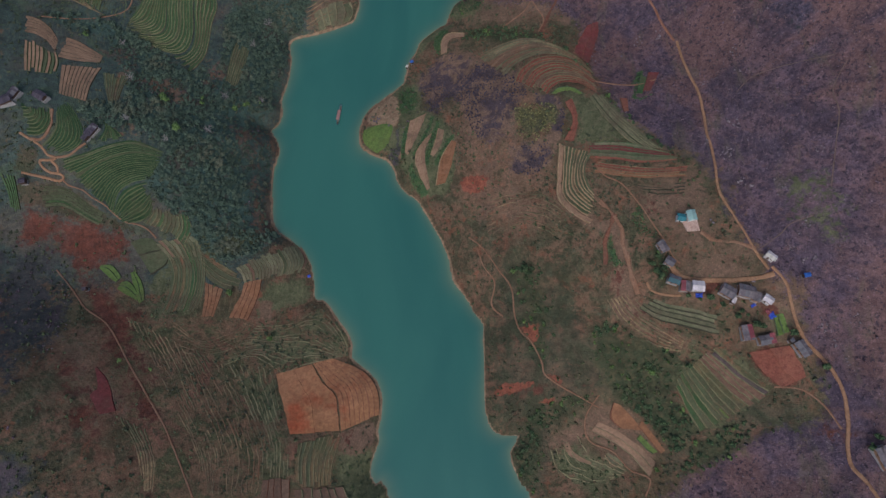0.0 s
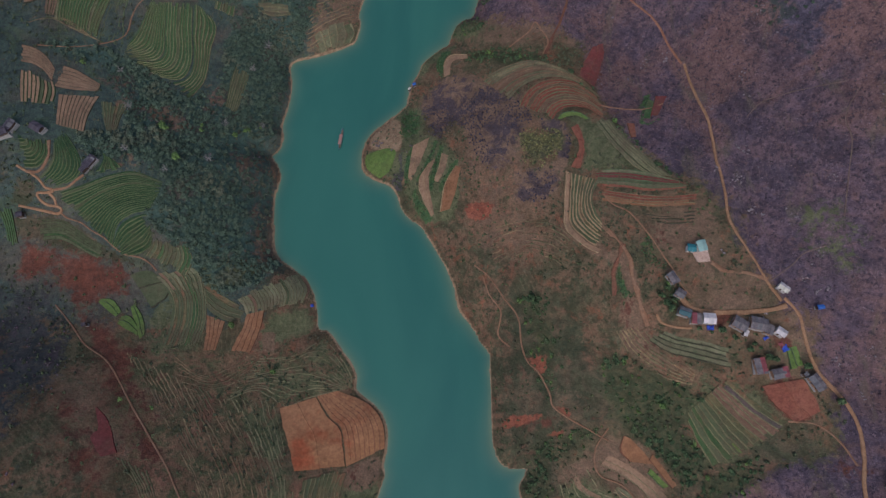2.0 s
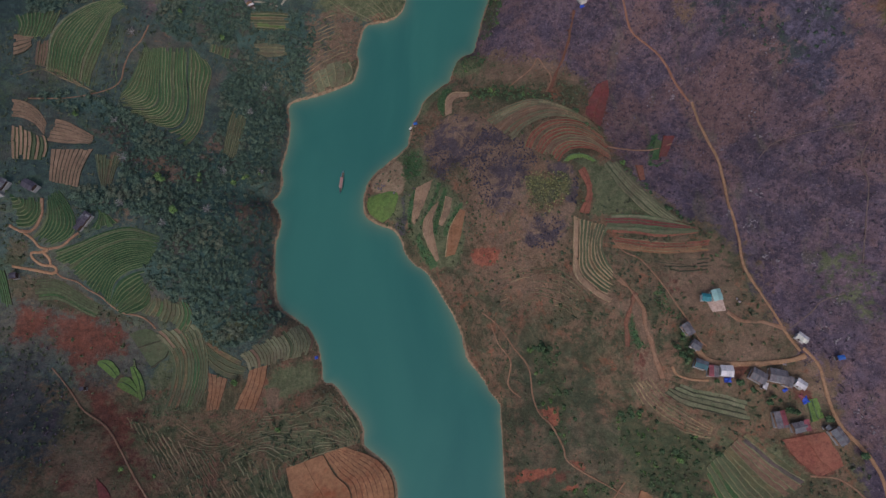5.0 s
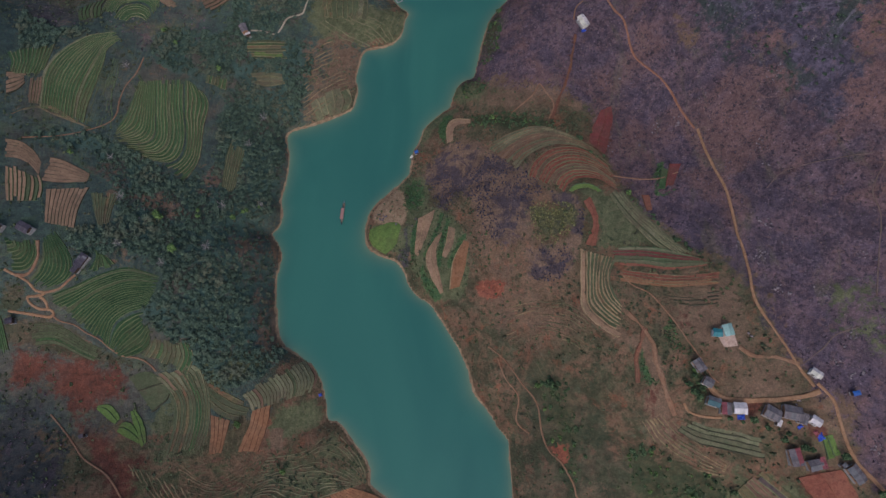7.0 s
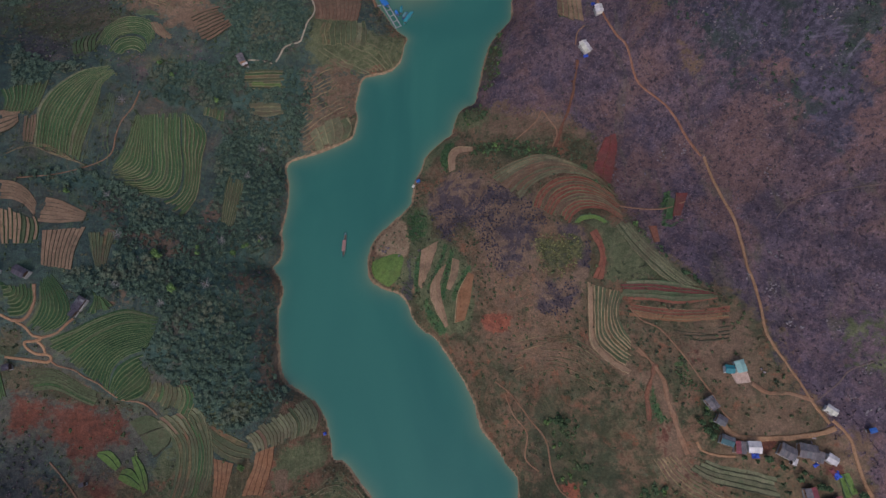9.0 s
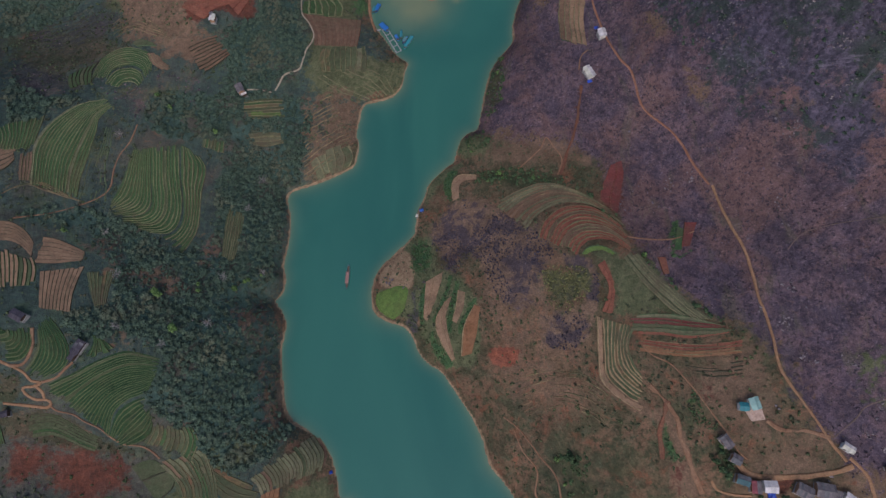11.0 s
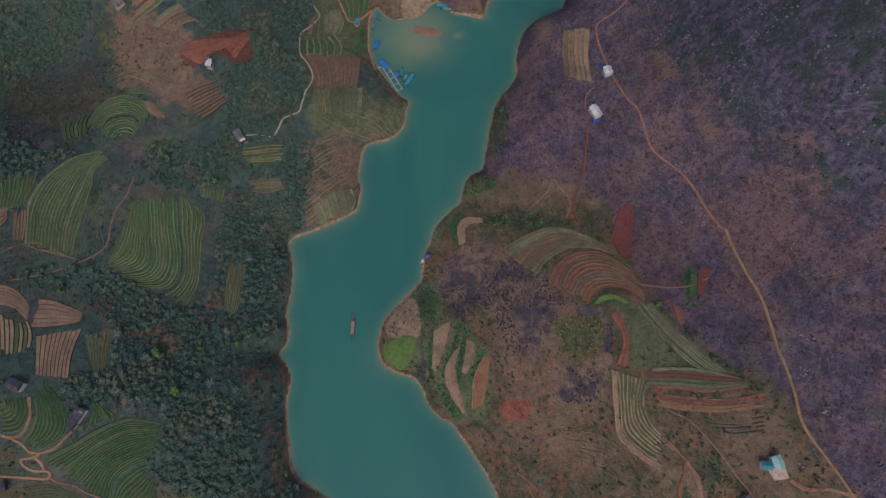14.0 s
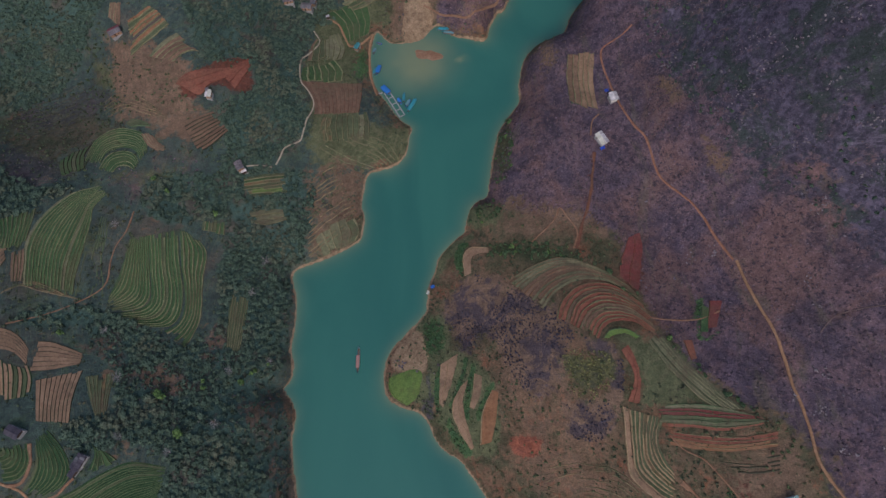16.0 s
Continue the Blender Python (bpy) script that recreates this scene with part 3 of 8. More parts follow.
def banks(label, side, other, count, mat, width=0.5, broken=0.35, wobble=0.5, ground="", soft=6.0, strength=0.8, name="terraced_field"):
    """Old terraces gone to weed: low broken earth banks along the slope, with the hillside's own cover between them."""
    FIELD_SEED[0] += 1
    seed = FIELD_SEED[0]
    m = max(8, int(np.hypot(*np.diff(curve(side, 2.0), axis=0).T).sum() / 1.3))
    a, b = spaced(side, m), spaced(other, m)
    if ground:
        cover(ground, np.vstack([a[::4], b[::-4]]), soft, strength)
    WEEDY.append(np.vstack([a, b[::-1]]))
    top = empty(name, label, "field", "terraced fields")
    u = np.linspace(0, 1, m) * m * 1.3
    for i in range(count):
        row = np.full(m, i * 9.0)
        s = (i + 0.5) / count + wobble / count * (fractal(u, row, 20, seed, 3) - 0.5) * 2 + 0.3 / count * (lattice(u, row, 3.0, seed) - 0.5)
        line = a + (b - a) * s[:, None]
        d = np.gradient(line, axis=0)
        d /= np.maximum(np.hypot(*d.T), 1e-6)[:, None]
        across = np.c_[-d[:, 1], d[:, 0]]
        half = width * (0.1 + 0.85 * fractal(u, row, 8, seed + 40, 3))
        shown = fractal(u, row + 3, 12, seed + 60, 3) > 0.28 + 0.3 * broken
        zc = land(line[:, 0], line[:, 1])
        rows = []
        for side_at, up in ((-1.5, -0.2), (-0.6, 0.2), (0.6, 0.2), (1.5, -0.2)):
            p = line + across * (half * side_at)[:, None]
            rows.append(np.c_[p, np.maximum(land(p[:, 0], p[:, 1]), zc - 0.3) + up])
        faces = np.array([(r * m + k, (r + 1) * m + k, (r + 1) * m + k + 1, r * m + k + 1) for r in range(3) for k in range(m - 1) if shown[k] and shown[k + 1]])
        if len(faces):
            mesh_object("bank", np.concatenate(rows), faces, M[mat], smooth=True, parent=top)
    return top


def plot(label, side, other, crop, bank="bund_olive", count=1, name="field", share=0.05, lift=0.0):
    return field(label, side, other, count, crop, bank, share, name, lift=lift)


def ribbon(name, label, path, width, mat, category="path", lift=0.3, ragged=0.25, kind="structure", rise=None, clear=0.6):
    """A road or path: a worn strip with uneven edges that follows the ground."""
    line = curve(path, 1.5)
    m = len(line)
    d = np.gradient(line, axis=0)
    d /= np.maximum(np.hypot(*d.T), 1e-6)[:, None]
    side = np.c_[-d[:, 1], d[:, 0]]
    run = np.r_[0, np.cumsum(np.hypot(*np.diff(line, axis=0).T))]
    wl = width / 2 * (1 + ragged * 2 * (fractal(run, run * 0, 7, 3, 3) - 0.5) * 1.6)
    wr = width / 2 * (1 + ragged * 2 * (fractal(run, run * 0, 7, 8, 3) - 0.5) * 1.6)
    mid = land(line[:, 0], line[:, 1]) if rise is None else np.full(m, rise)
    rows = []
    for s, off in ((1, -0.45), (0.9, 0.0), (0.45, -0.05), (0, 0.04), (-0.45, -0.05), (-0.9, 0.0), (-1, -0.45)):
        p = line + side * (s * (wl if s > 0 else wr) * (1.12 if abs(s) == 1 else 1))[:, None]
        z = np.maximum(land(p[:, 0], p[:, 1]), mid * 0.6 + 0.4 * land(p[:, 0], p[:, 1])) if rise is None else mid
        rows.append(np.c_[p, z + lift + off])
    verts = np.concatenate(rows)
    faces = [(r * m + k, (r + 1) * m + k, (r + 1) * m + k + 1, r * m + k + 1) for r in range(6) for k in range(m - 1)]
    if clear:
        CLEARED.append(np.vstack([line + side * (width / 2 + clear), (line - side * (width / 2 + clear))[::-1]]))
    ob = mesh_object(name, verts, faces, M[mat], smooth=True)
    return tagged(ob, label, category, kind=kind)


# ---- wild cover of the hillsides ----
cover("lush", [(-420, 62), (-150, 62), (-105, 92), (-110, 180), (-95, 250), (-60, 290), (-40, 340), (-60, 420), (-60, 620), (-420, 620)], 15, 0.78)
cover("wood", [(32.7, 81.9), (46.4, 80.2), (53.1, 52.1), (48.2, 28.3), (41.1, 40.7), (37.1, 59.6)], 5, 0.62)
cover("wood", [(71.3, 42.1), (82.3, 51.5), (86.5, 32.9), (77.1, 21.8)], 5, 0.8)
cover("wood", [(103.1, 85.7), (107.7, 85.5), (110.3, 65.1), (103.7, 64.2)], 3, 0.9)
cover("wood", [(31, -16.3), (46.4, -7.3), (48.9, -19), (43.8, -39.1), (34.9, -36.4)], 5, 0.7)
cover("wood", [(123.8, -9.6), (144.5, -1.2), (142.1, -17.2), (126.4, -25.8), (114.2, -29)], 6, 0.7)
cover("wood", [(54.1, 10.4), (74.4, 13.2), (71.6, 4.5), (47.9, -7.3), (38.9, -4.4)], 5, 0.66)
cover("wood", [(21.2, 321.6), (35.4, 332.1), (29.7, 297.6), (19.2, 287.9)], 4, 0.7)
cover("wood", [(-3.8, 263.8), (11.7, 279.8), (23.4, 267.1), (16.1, 263.5)], 3, 0.5)
cover("wood", [(-0, 244.7), (26.1, 247.7), (57.3, 231.3), (82, 204.7), (78.1, 200.6), (53.2, 222.3), (22.1, 233.5)], 4, 0.6)
cover("wood", [(80.7, 195.7), (88.9, 173.1), (105.3, 144.7), (121.5, 132.9), (119.1, 136.6), (101, 158.3), (91.1, 177.2)], 3, 0.6)
cover("burnt", [(73.7, 266.4), (80.5, 219.1), (91.5, 168.8), (108.8, 148.3), (136.3, 125.3), (151, 81.1), (166.9, 47), (180.2, 11.8), (166.4, -6.4), (138.9, -14.7), (107.7, -45.4), (199.3, -38.7), (220.9, 195.1)], 12)
cover("burnt", [(3.3, 275.5), (12.9, 282.7), (17.9, 303.7), (24.6, 325.3), (38, 340.4), (43.1, 359.2), (50.1, 377), (70.3, 377), (93.6, 402.3), (189, 298.6), (190.6, 195), (131.7, 210.7), (108.8, 225.4), (71.2, 246.1), (41.5, 257.5), (23.2, 265.9)], 12)
cover("rock", [(115.5, 382.5), (117.6, 338.4), (128.5, 293.1), (138.2, 261.1), (156.2, 241.3), (169, 212.7), (191, 199.8), (189, 298.6)], 14, 0.75)
cover("wood", [(-281.6, 431.8), (-209.8, 425.9), (-220.5, 403.1), (-231.2, 385.4), (-250.7, 370.5), (-289.9, 359.7)], 8)
cover("wood", [(-158.5, 417.8), (-153.6, 388.6), (-145.1, 370.6), (-130.3, 373), (-122, 359.6), (-140.7, 343), (-127.3, 327.4), (-97.9, 356.9), (-93.7, 392.7), (-86.4, 413), (-71.5, 425.4), (-84.2, 443.1)], 7)
cover("wood", [(-142.4, 339.5), (-94.8, 353.3), (-94.6, 330.4), (-116.6, 311.2), (-97.9, 308.5), (-92.2, 297.7), (-102.4, 256.3), (-109.5, 251.9), (-133, 249.9), (-144.1, 253.1), (-145.7, 276.3), (-170.3, 272.1), (-183.3, 281.5), (-177.9, 301.7), (-146.9, 302.8), (-140.4, 313)], 7)
cover("wood", [(-149.6, 249.7), (-133, 251.6), (-110.5, 250.4), (-112.7, 219.5), (-116.1, 193), (-121.6, 177.8), (-114.2, 161.6), (-115.1, 126.4), (-117.8, 101.1), (-158.3, 110.2), (-173.5, 127.9), (-163.6, 145.9), (-177.9, 155), (-198.8, 155), (-206.2, 163.1), (-204.9, 170.8), (-191.9, 174.6), (-190, 191.2), (-203.6, 204.4), (-207.2, 216.5), (-226.2, 217.3), (-232.6, 223.2), (-207.9, 228.7), (-183.4, 218.3), (-169.7, 206.5), (-151.5, 207), (-146.8, 226.1)], 7)
cover("wood", [(-151.9, 103), (-129.8, 103.6), (-105.7, 108.2), (-118.2, 89.7), (-139.4, 84.3), (-151.2, 90.6)], 5)
cover("wood", [(79.7, 36), (95.8, 40.9), (117.5, 26.4), (112.6, 9.9), (125.1, -6.8), (112.3, -18.1), (104.8, -7), (82.9, 13.1)], 7)
cover("thorn", [(-255.7, 86.7), (-224.5, 91), (-206.1, 68.6), (-196, 42.7), (-198.5, 24.7), (-205, 11.2), (-218.6, 6.1)], 18, 0.72)
cover("thorn", [(-216, -1.1), (-192.3, -5.9), (-168.5, -38.8), (-206.8, -37.7)], 12, 0.55)
cover("dusky", [(-285.3, 370.7), (-231.2, 361.7), (-190.5, 332.8), (-210, 322.9), (-242.2, 302.4), (-259.5, 302.6)], 10, 0.66)
cover("burnt", [(-213.1, 307.8), (-161.6, 314), (-147.1, 305.1), (-162.2, 289.7), (-184.4, 280.6), (-198.8, 292)], 10, 0.5)
cover("wood", [(-259.6, 311.6), (-236.6, 296.9), (-216.8, 295.7), (-232.6, 281.8), (-244.6, 271.5)], 6)
cover("red", [(-200.7, 24.7), (-183.5, 31), (-162.6, 1.4), (-159.9, -16.1), (-180.9, -10.9)], 12, 0.5)
cover("bare", [(9.9, 281.9), (35.9, 275), (70.4, 256.7), (78.8, 233), (55.4, 241.8), (27.3, 241.8), (13.1, 250.8)], 8, 0.55)
cover("burnt", [(29.6, 301.6), (36, 278.9), (63.5, 258.1), (82.6, 237), (91.6, 268.8), (85.7, 282.9)], 10, 0.8)
cover("thorn", [(-271.6, 336.9), (-230.1, 312.9), (-226.3, 300.1), (-249.5, 301.9)], 6, 0.8)
cover("thorn", [(-273.3, 364.3), (-227.2, 376.8), (-192.5, 357.9), (-219, 345.7), (-260.9, 341)], 10, 0.6)
cover("red", [(-236.4, 114), (-222.4, 107.3), (-189.5, 100.6), (-180.3, 92.1), (-190.4, 79), (-207.7, 78.5), (-215.8, 91.2), (-235.3, 87.3)], 9, 0.8)
cover("red", [(-207.7, 78.5), (-190.9, 69.1), (-166.6, 50.6), (-157.1, 26.4), (-142.1, 4.2), (-153.6, -1.2), (-183.8, 37)], 8, 0.62)
cover("red", [(23.8, 13.7), (48.1, 17.9), (62.8, 20.6), (71.6, 13.3), (48, 10.5), (29.9, 10.6)], 6, 0.55)
cover("red", [(5.4, 137.1), (13.4, 134.1), (16.1, 137.2), (23.3, 134.3), (20, 130.2), (21.9, 124.7), (14.4, 128.5), (12, 124.8), (8.7, 130.5)], 7, 0.5)
cover("red", [(145.7, 31.2), (163.2, 29.5), (170.7, 18.5), (159.6, 13.4), (149.3, 25.7)], 4)
cover("red", [(-160.8, 359.6), (-130.1, 376.9), (-121.6, 371.2), (-128.2, 353), (-142.7, 356.5), (-152.2, 347.3), (-161.2, 350.9)], 5)
cover("red", [(72.5, 210.3), (83.9, 235), (92.4, 233.6), (87.1, 204.4), (79.7, 200.4)], 7, 0.6)
cover("red", [(82, 76), (88, 75.4), (97, 54.8), (122.4, 34.5), (118.6, 30.6), (93.1, 41), (83.7, 58.6)], 7, 0.45)
cover("bare", [(57.7, 122.6), (61.8, 116.9), (78.1, 100.9), (88.8, 95.9), (94.4, 62), (89.1, 61), (83.1, 90.6), (72.4, 98), (57.3, 112.9)], 3, 0.95)
cover("bare", [(82.5, 73), (90.7, 75.2), (95.7, 59.1), (108.9, 52.7), (95.7, 49.2), (83.7, 58.6)], 5, 0.7)
cover("red", [(72.6, 104.1), (88.8, 95.9), (95.7, 60.5), (90.4, 60.9), (85.2, 75.6), (81.7, 90.8)], 7, 0.4)
cover("red", [(172.3, 4), (182.9, 1.4), (182.6, -11.2), (172.5, -8.9)], 8, 0.6)
cover("bare", [(93.4, 120.8), (132, 125.6), (135.8, 93.2), (122.7, 73.1), (110.1, 88.3), (100.1, 101)], 7, 0.576)
cover("bare", [(115.1, 82.1), (154, 83.9), (153.6, 63.9), (122.3, 64.7), (111.9, 73.6)], 7, 0.65)
cover("bare", [(101.1, 68.6), (173.7, 68.9), (177.1, 46.7), (170.7, 30.7), (140.5, 31.3), (138, 47.7), (108.9, 54.1)], 7, 0.55)
cover("bare", [(77.3, 10.3), (91.4, 4.4), (107.2, -18.2), (93.5, -27), (74.2, -15.9), (47.4, -19), (56.8, -7.2)], 6, 0.75)
cover("sand", [(-57, 188.6), (-49.1, 196.6), (-39.9, 203.4), (-34.5, 196.4), (-36.1, 177.8), (-53.7, 179.9)], 3, 0.75)
cover("thorn", [(-35.4, 178.6), (-28.8, 181.2), (-32.3, 163.4), (-35.2, 153.1), (-40.4, 156.7), (-38.9, 167.6)], 3, 0.8)
cover("bare", [(-212.3, 400.7), (-160.2, 377.5), (-149.3, 345.7), (-157.3, 318.9), (-187.9, 334.4), (-204.3, 353.7)], 8, 0.75)
cover("bare", [(-97.8, 312.2), (-63.6, 316.1), (-67.8, 264.2), (-95.3, 259.1)], 7, 0.6)
cover("bare", [(-12.6, 421.2), (14.5, 417.1), (43, 427.4), (37.4, 410.4), (16.4, 401.7), (1.8, 410.9)], 5, 0.385)
cover("bare", [(114, 306), (127.1, 281.6), (139.9, 257.5), (133.9, 260.5), (122.1, 278)], 6, 0.5)
cover("bare", [(-34.5, 445.7), (-3.2, 433.4), (-2.9, 420), (-10.1, 411.3), (-34.6, 403.6), (-36.9, 418.9)], 4, 0.6)
cover("sand", [(-25, 432), (-15.8, 427.7), (-14.1, 415.9), (-16.9, 411.8), (-24.5, 414.3)], 2.5)
cover("thorn", [(-28.5, 438.9), (-24.9, 432.8), (-28.3, 416.1), (-31.3, 404.2), (-31.8, 417.2)], 1.5)
cover("grass", [(-61.8, -18.7), (-45, -16.2), (-41.6, -30.9), (-34.9, -47.6), (-59.8, -45.8)], 6, 0.9)
cover("grass", [(-58.8, 179.9), (-40.5, 178.1), (-36.7, 163.2), (-53.3, 164.6)], 4, 1.0)
cover("grass", [(-42.1, 212.1), (-22.7, 208.2), (-20.5, 189.8), (-37, 182.9)], 4, 0.9)
cover("grass", [(65.8, 181.4), (81.4, 177.8), (106.4, 152.2), (99, 143.1), (72.3, 147.5), (67.6, 167)], 7, 0.8)
cover("grass", [(171.3, 121.2), (190.7, 117), (195.4, 82.2), (174.8, 82.9), (166.9, 103.8)], 9, 0.5)
cover("grass", [(154.1, 51.5), (165.9, 51.2), (166.3, 38.9), (158.7, 37.7)], 4, 0.9)
cover("grass", [(117.1, 37.4), (130.1, 39.8), (157.3, 14.8), (147.2, 4.1), (129.9, -9.5), (112.6, 12.7)], 7, 0.6)
cover("grass", [(-85.6, 426.3), (-38.8, 442.3), (-36.9, 418.9), (-53.5, 412.7), (-61.1, 347.7), (-33, 334.1), (-36.8, 314.8), (-91.4, 308.7), (-92.9, 366.4)], 9, 0.85)
cover("grass", [(-3.1, 275.1), (17.7, 273.8), (41.3, 255.7), (21.7, 256.5), (-1.5, 259.5)], 5, 0.7)
cover("grass", [(-222.2, 390), (-196.8, 381.6), (-167.2, 363.7), (-167.7, 349.5), (-213.3, 360.6)], 8, 0.6)
cover("grass", [(-174.6, 95.4), (-145.9, 94.2), (-141, 52.3), (-164.1, 50.7)], 8, 0.6)
cover("bare", [(73, -2.8), (79.6, -0.8), (87.2, -10), (99, -25.4), (91, -22.8), (77.2, -13)], 3, 0.9)
cover("bare", [(-112.2, 62.3), (-105.8, 62.7), (-104.4, 53.9), (-110.7, 52.2)], 2.5, 0.8)
cover("bare", [(114.4, 328.7), (122.7, 320.2), (122.6, 305.8), (114.4, 315.1)], 4, 0.65)
cover("grass", [(-34.9, 187.2), (-14.9, 186.7), (0.2, 166.2), (-2.5, 134.1), (-20.2, 132.6), (-32.2, 152.5)], 4, 0.95)
cover("thorn", [(-205.4, 380.2), (-184.9, 375.1), (-186.8, 360.1), (-202.9, 363)], 5, 0.7)
cover("grass", [(-186.7, 378.5), (-163.6, 374.1), (-167.3, 360.1), (-185, 364.1)], 5, 0.75)
cover("grass", [(-99.2, 273), (-67.7, 279.7), (-70.9, 261.5), (-93.9, 252.5)], 6, 0.6)

cover("bare", [(-197.9, 192.3), (-190.3, 194.5), (-190, 187.5), (-194.1, 185.6)], 5, 0.7)
cover("stubble", [(-179.5, 54.8), (-161.5, 50.9), (-143.6, 52.1), (-121.8, 50.3), (-89.9, 55.3), (-64.2, 49.4), (-53.4, 29.8), (-98, 22.6), (-87.5, -9.8), (-62.2, -11.5), (-59.8, -45.8), (-114.2, -42.3), (-139.2, -36), (-162.5, 1.4), (-173.7, 22.8)], 14, 0.95)
cover("grass", [(-109.4, 74.1), (-88.9, 79.5), (-86.3, 64.1), (-105, 54.6), (-113.7, 54.1)], 5, 0.8)
cover("bare", [(-112, 60.7), (-106.9, 62.4), (-104.4, 54.6), (-109, 51.1)], 3, 0.8)
cover("bare", [(-62.3, -10.1), (-51.1, -3.7), (-43, -7.4), (-47.8, -19.1), (-60.4, -18.7)], 5, 0.9)
cover("red", [(-62.4, -8.6), (-51.1, -4.3), (-53.5, -13.1), (-60.5, -15.8)], 5, 0.55)
cover("bare", [(-201.1, 36.3), (-183.8, 37.1), (-173, 11.8), (-181.3, 9)], 12, 0.55)
cover("red", [(-184.3, 9), (-170.5, 10.5), (-165.5, -2.4), (-176.4, -6.1)], 8, 0.6)
cover("red", [(-195.6, 59), (-171, 56.8), (-164.1, 38.1), (-174.7, 25.6), (-186.2, 40)], 9, 0.7)
cover("red", [(-230.1, 108.5), (-212, 101.9), (-187.6, 94.9), (-176.6, 83.2), (-200, 79.4), (-224.8, 86.4)], 10, 0.7)
cover("grass", [(73.7, 170.8), (80.2, 166.8), (93.9, 149.4), (76.6, 146.6), (68.5, 147.6)], 5, 0.9)
cover("red", [(87.3, 222.5), (94.2, 219.7), (88.1, 208.8), (82.2, 206.3)], 7, 0.45)
cover("hedge", [(-27.5, 182), (-32.2, 171.3), (-33.2, 154.7), (-30.6, 157.7), (-26.3, 178.3)], 2, 0.95)
cover("hedge", [(-13.4, 183.8), (-19.4, 168.8), (-25.9, 157.1), (-22.1, 159), (-16.3, 170.1), (-11.9, 181.7)], 2, 0.95)
cover("hedge", [(-10.4, 179), (-14.5, 166.5), (-17.8, 152.7), (-15.7, 149.2), (-12.8, 162.8), (-8.2, 176.5)], 2, 0.95)
cover("hedge", [(-0.6, 167.7), (-6, 161.2), (-11.3, 151.2), (-9.5, 148.4), (-4.2, 158.2), (0.3, 166.2)], 2, 0.95)
cover("hedge", [(-25.7, 154.4), (-27.7, 143.1), (-19.3, 131.1), (-15.8, 133.2), (-23.3, 144.8)], 2, 0.95)
cover("hedge", [(-35.7, 206.2), (-26.8, 206.7), (-22, 196.3), (-27.6, 187.6), (-36.2, 190.5)], 5, 0.8)
cover("hedge", [(-11.1, 232.4), (-12.7, 241.8), (-8.5, 251.3), (-3.4, 251.8), (-3.6, 248.6), (-7.1, 244.9), (-8.3, 231.4)], 2, 0.9)
cover("grass", [(-29, 236.9), (-15.4, 252.7), (-0.4, 258.5), (1, 252.1), (-12.1, 246.1), (-23.8, 231.9)], 4, 0.9)
cover("bare", [(96.4, 121), (122.1, 116.1), (129, 100.5), (125.8, 85.1), (115.1, 80.7), (106.8, 91.6), (96.8, 108.5)], 9, 0.7)
cover("red", [(97, 116.7), (113.3, 112.6), (106, 102.3), (98.9, 105.6)], 8, 0.5)
cover("red", [(83, 76.3), (91.1, 73.2), (91.2, 59), (83, 61.9)], 7, 0.4)
cover("hedge", [(98.1, 108.4), (101, 94.7), (106.4, 89), (97.8, 89.7), (94.3, 100.6)], 5, 0.55)
cover("hedge", [(83.5, 93.5), (85.5, 82.7), (89, 75.9), (84.2, 76.2), (81.6, 83)], 3, 0.8)
cover("bare", [(55.2, -11.6), (77.3, -1.3), (93.9, -15.6), (105.4, -26.6), (90.6, -29.8), (70.9, -28.8)], 9, 0.5)
cover("fresh", [(21.3, 10.7), (23.9, 15.3), (33.1, 17.2), (43.6, 17.7), (40.5, 14.7), (29.9, 11.2)], 3, 1)
cover("fresh", [(49.6, 21.7), (55.5, 21.6), (59.9, 16.3), (55.5, 15.7)], 3, 0.9)
cover("fresh", [(46.5, 7), (55.5, 10.5), (52.5, 5.2)], 3, 0.9)
cover("fresh", [(37.4, 47.2), (44.3, 48.2), (47.1, 41.9), (42.6, 39.1)], 3, 0.8)
cover("fresh", [(3.8, 137.7), (8.7, 139.6), (17.7, 137.3), (20.2, 130.8), (13.8, 127.1), (4.8, 129.8)], 4, 0.9)
cover("bare", [(-209.5, 385.9), (-180.9, 378.8), (-167.2, 363.7), (-164.5, 349.3), (-196.2, 353.2), (-209.6, 371)], 12, 0.5)
cover("grass", [(-182.8, 377.5), (-167, 370.8), (-167.3, 360.1), (-181.2, 364.2)], 7, 0.8)
cover("dusky", [(-220.2, 389.3), (-207.5, 381.6), (-207.1, 362.4), (-220.5, 370.9)], 7, 0.8)
cover("burnt", [(-203.2, 380.1), (-184.9, 370.7), (-184.9, 359.5), (-200.8, 364.2)], 7, 0.5)
cover("bare", [(-213.1, 346.1), (-192, 346.4), (-158.4, 345.6), (-158.8, 338.8), (-191.3, 334.9)], 7, 0.7)
cover("dry", [(-264.4, 321.5), (-253.7, 324.3), (-229.3, 310.6), (-227.1, 298.2), (-236.5, 296.9), (-254.3, 306.6)], 6, 0.7)
cover("burnt", [(-264.4, 321.5), (-253.7, 324.3), (-229.3, 310.6), (-227.1, 298.2), (-236.5, 296.9), (-254.3, 306.6)], 6, 0.7)
cover("hedge", [(71, 335.6), (78, 334.2), (76.5, 326.4), (70.8, 327.5)], 3, 0.9)
cover("red", [(75.9, 306.6), (79.5, 305.4), (72.6, 270.4), (62, 247.8), (59.9, 249.9), (71.3, 281.4)], 6, 0.55)
cover("bare", [(112.9, 327.8), (123.4, 317.7), (123.5, 304.9), (116.8, 307.8)], 7, 0.7)
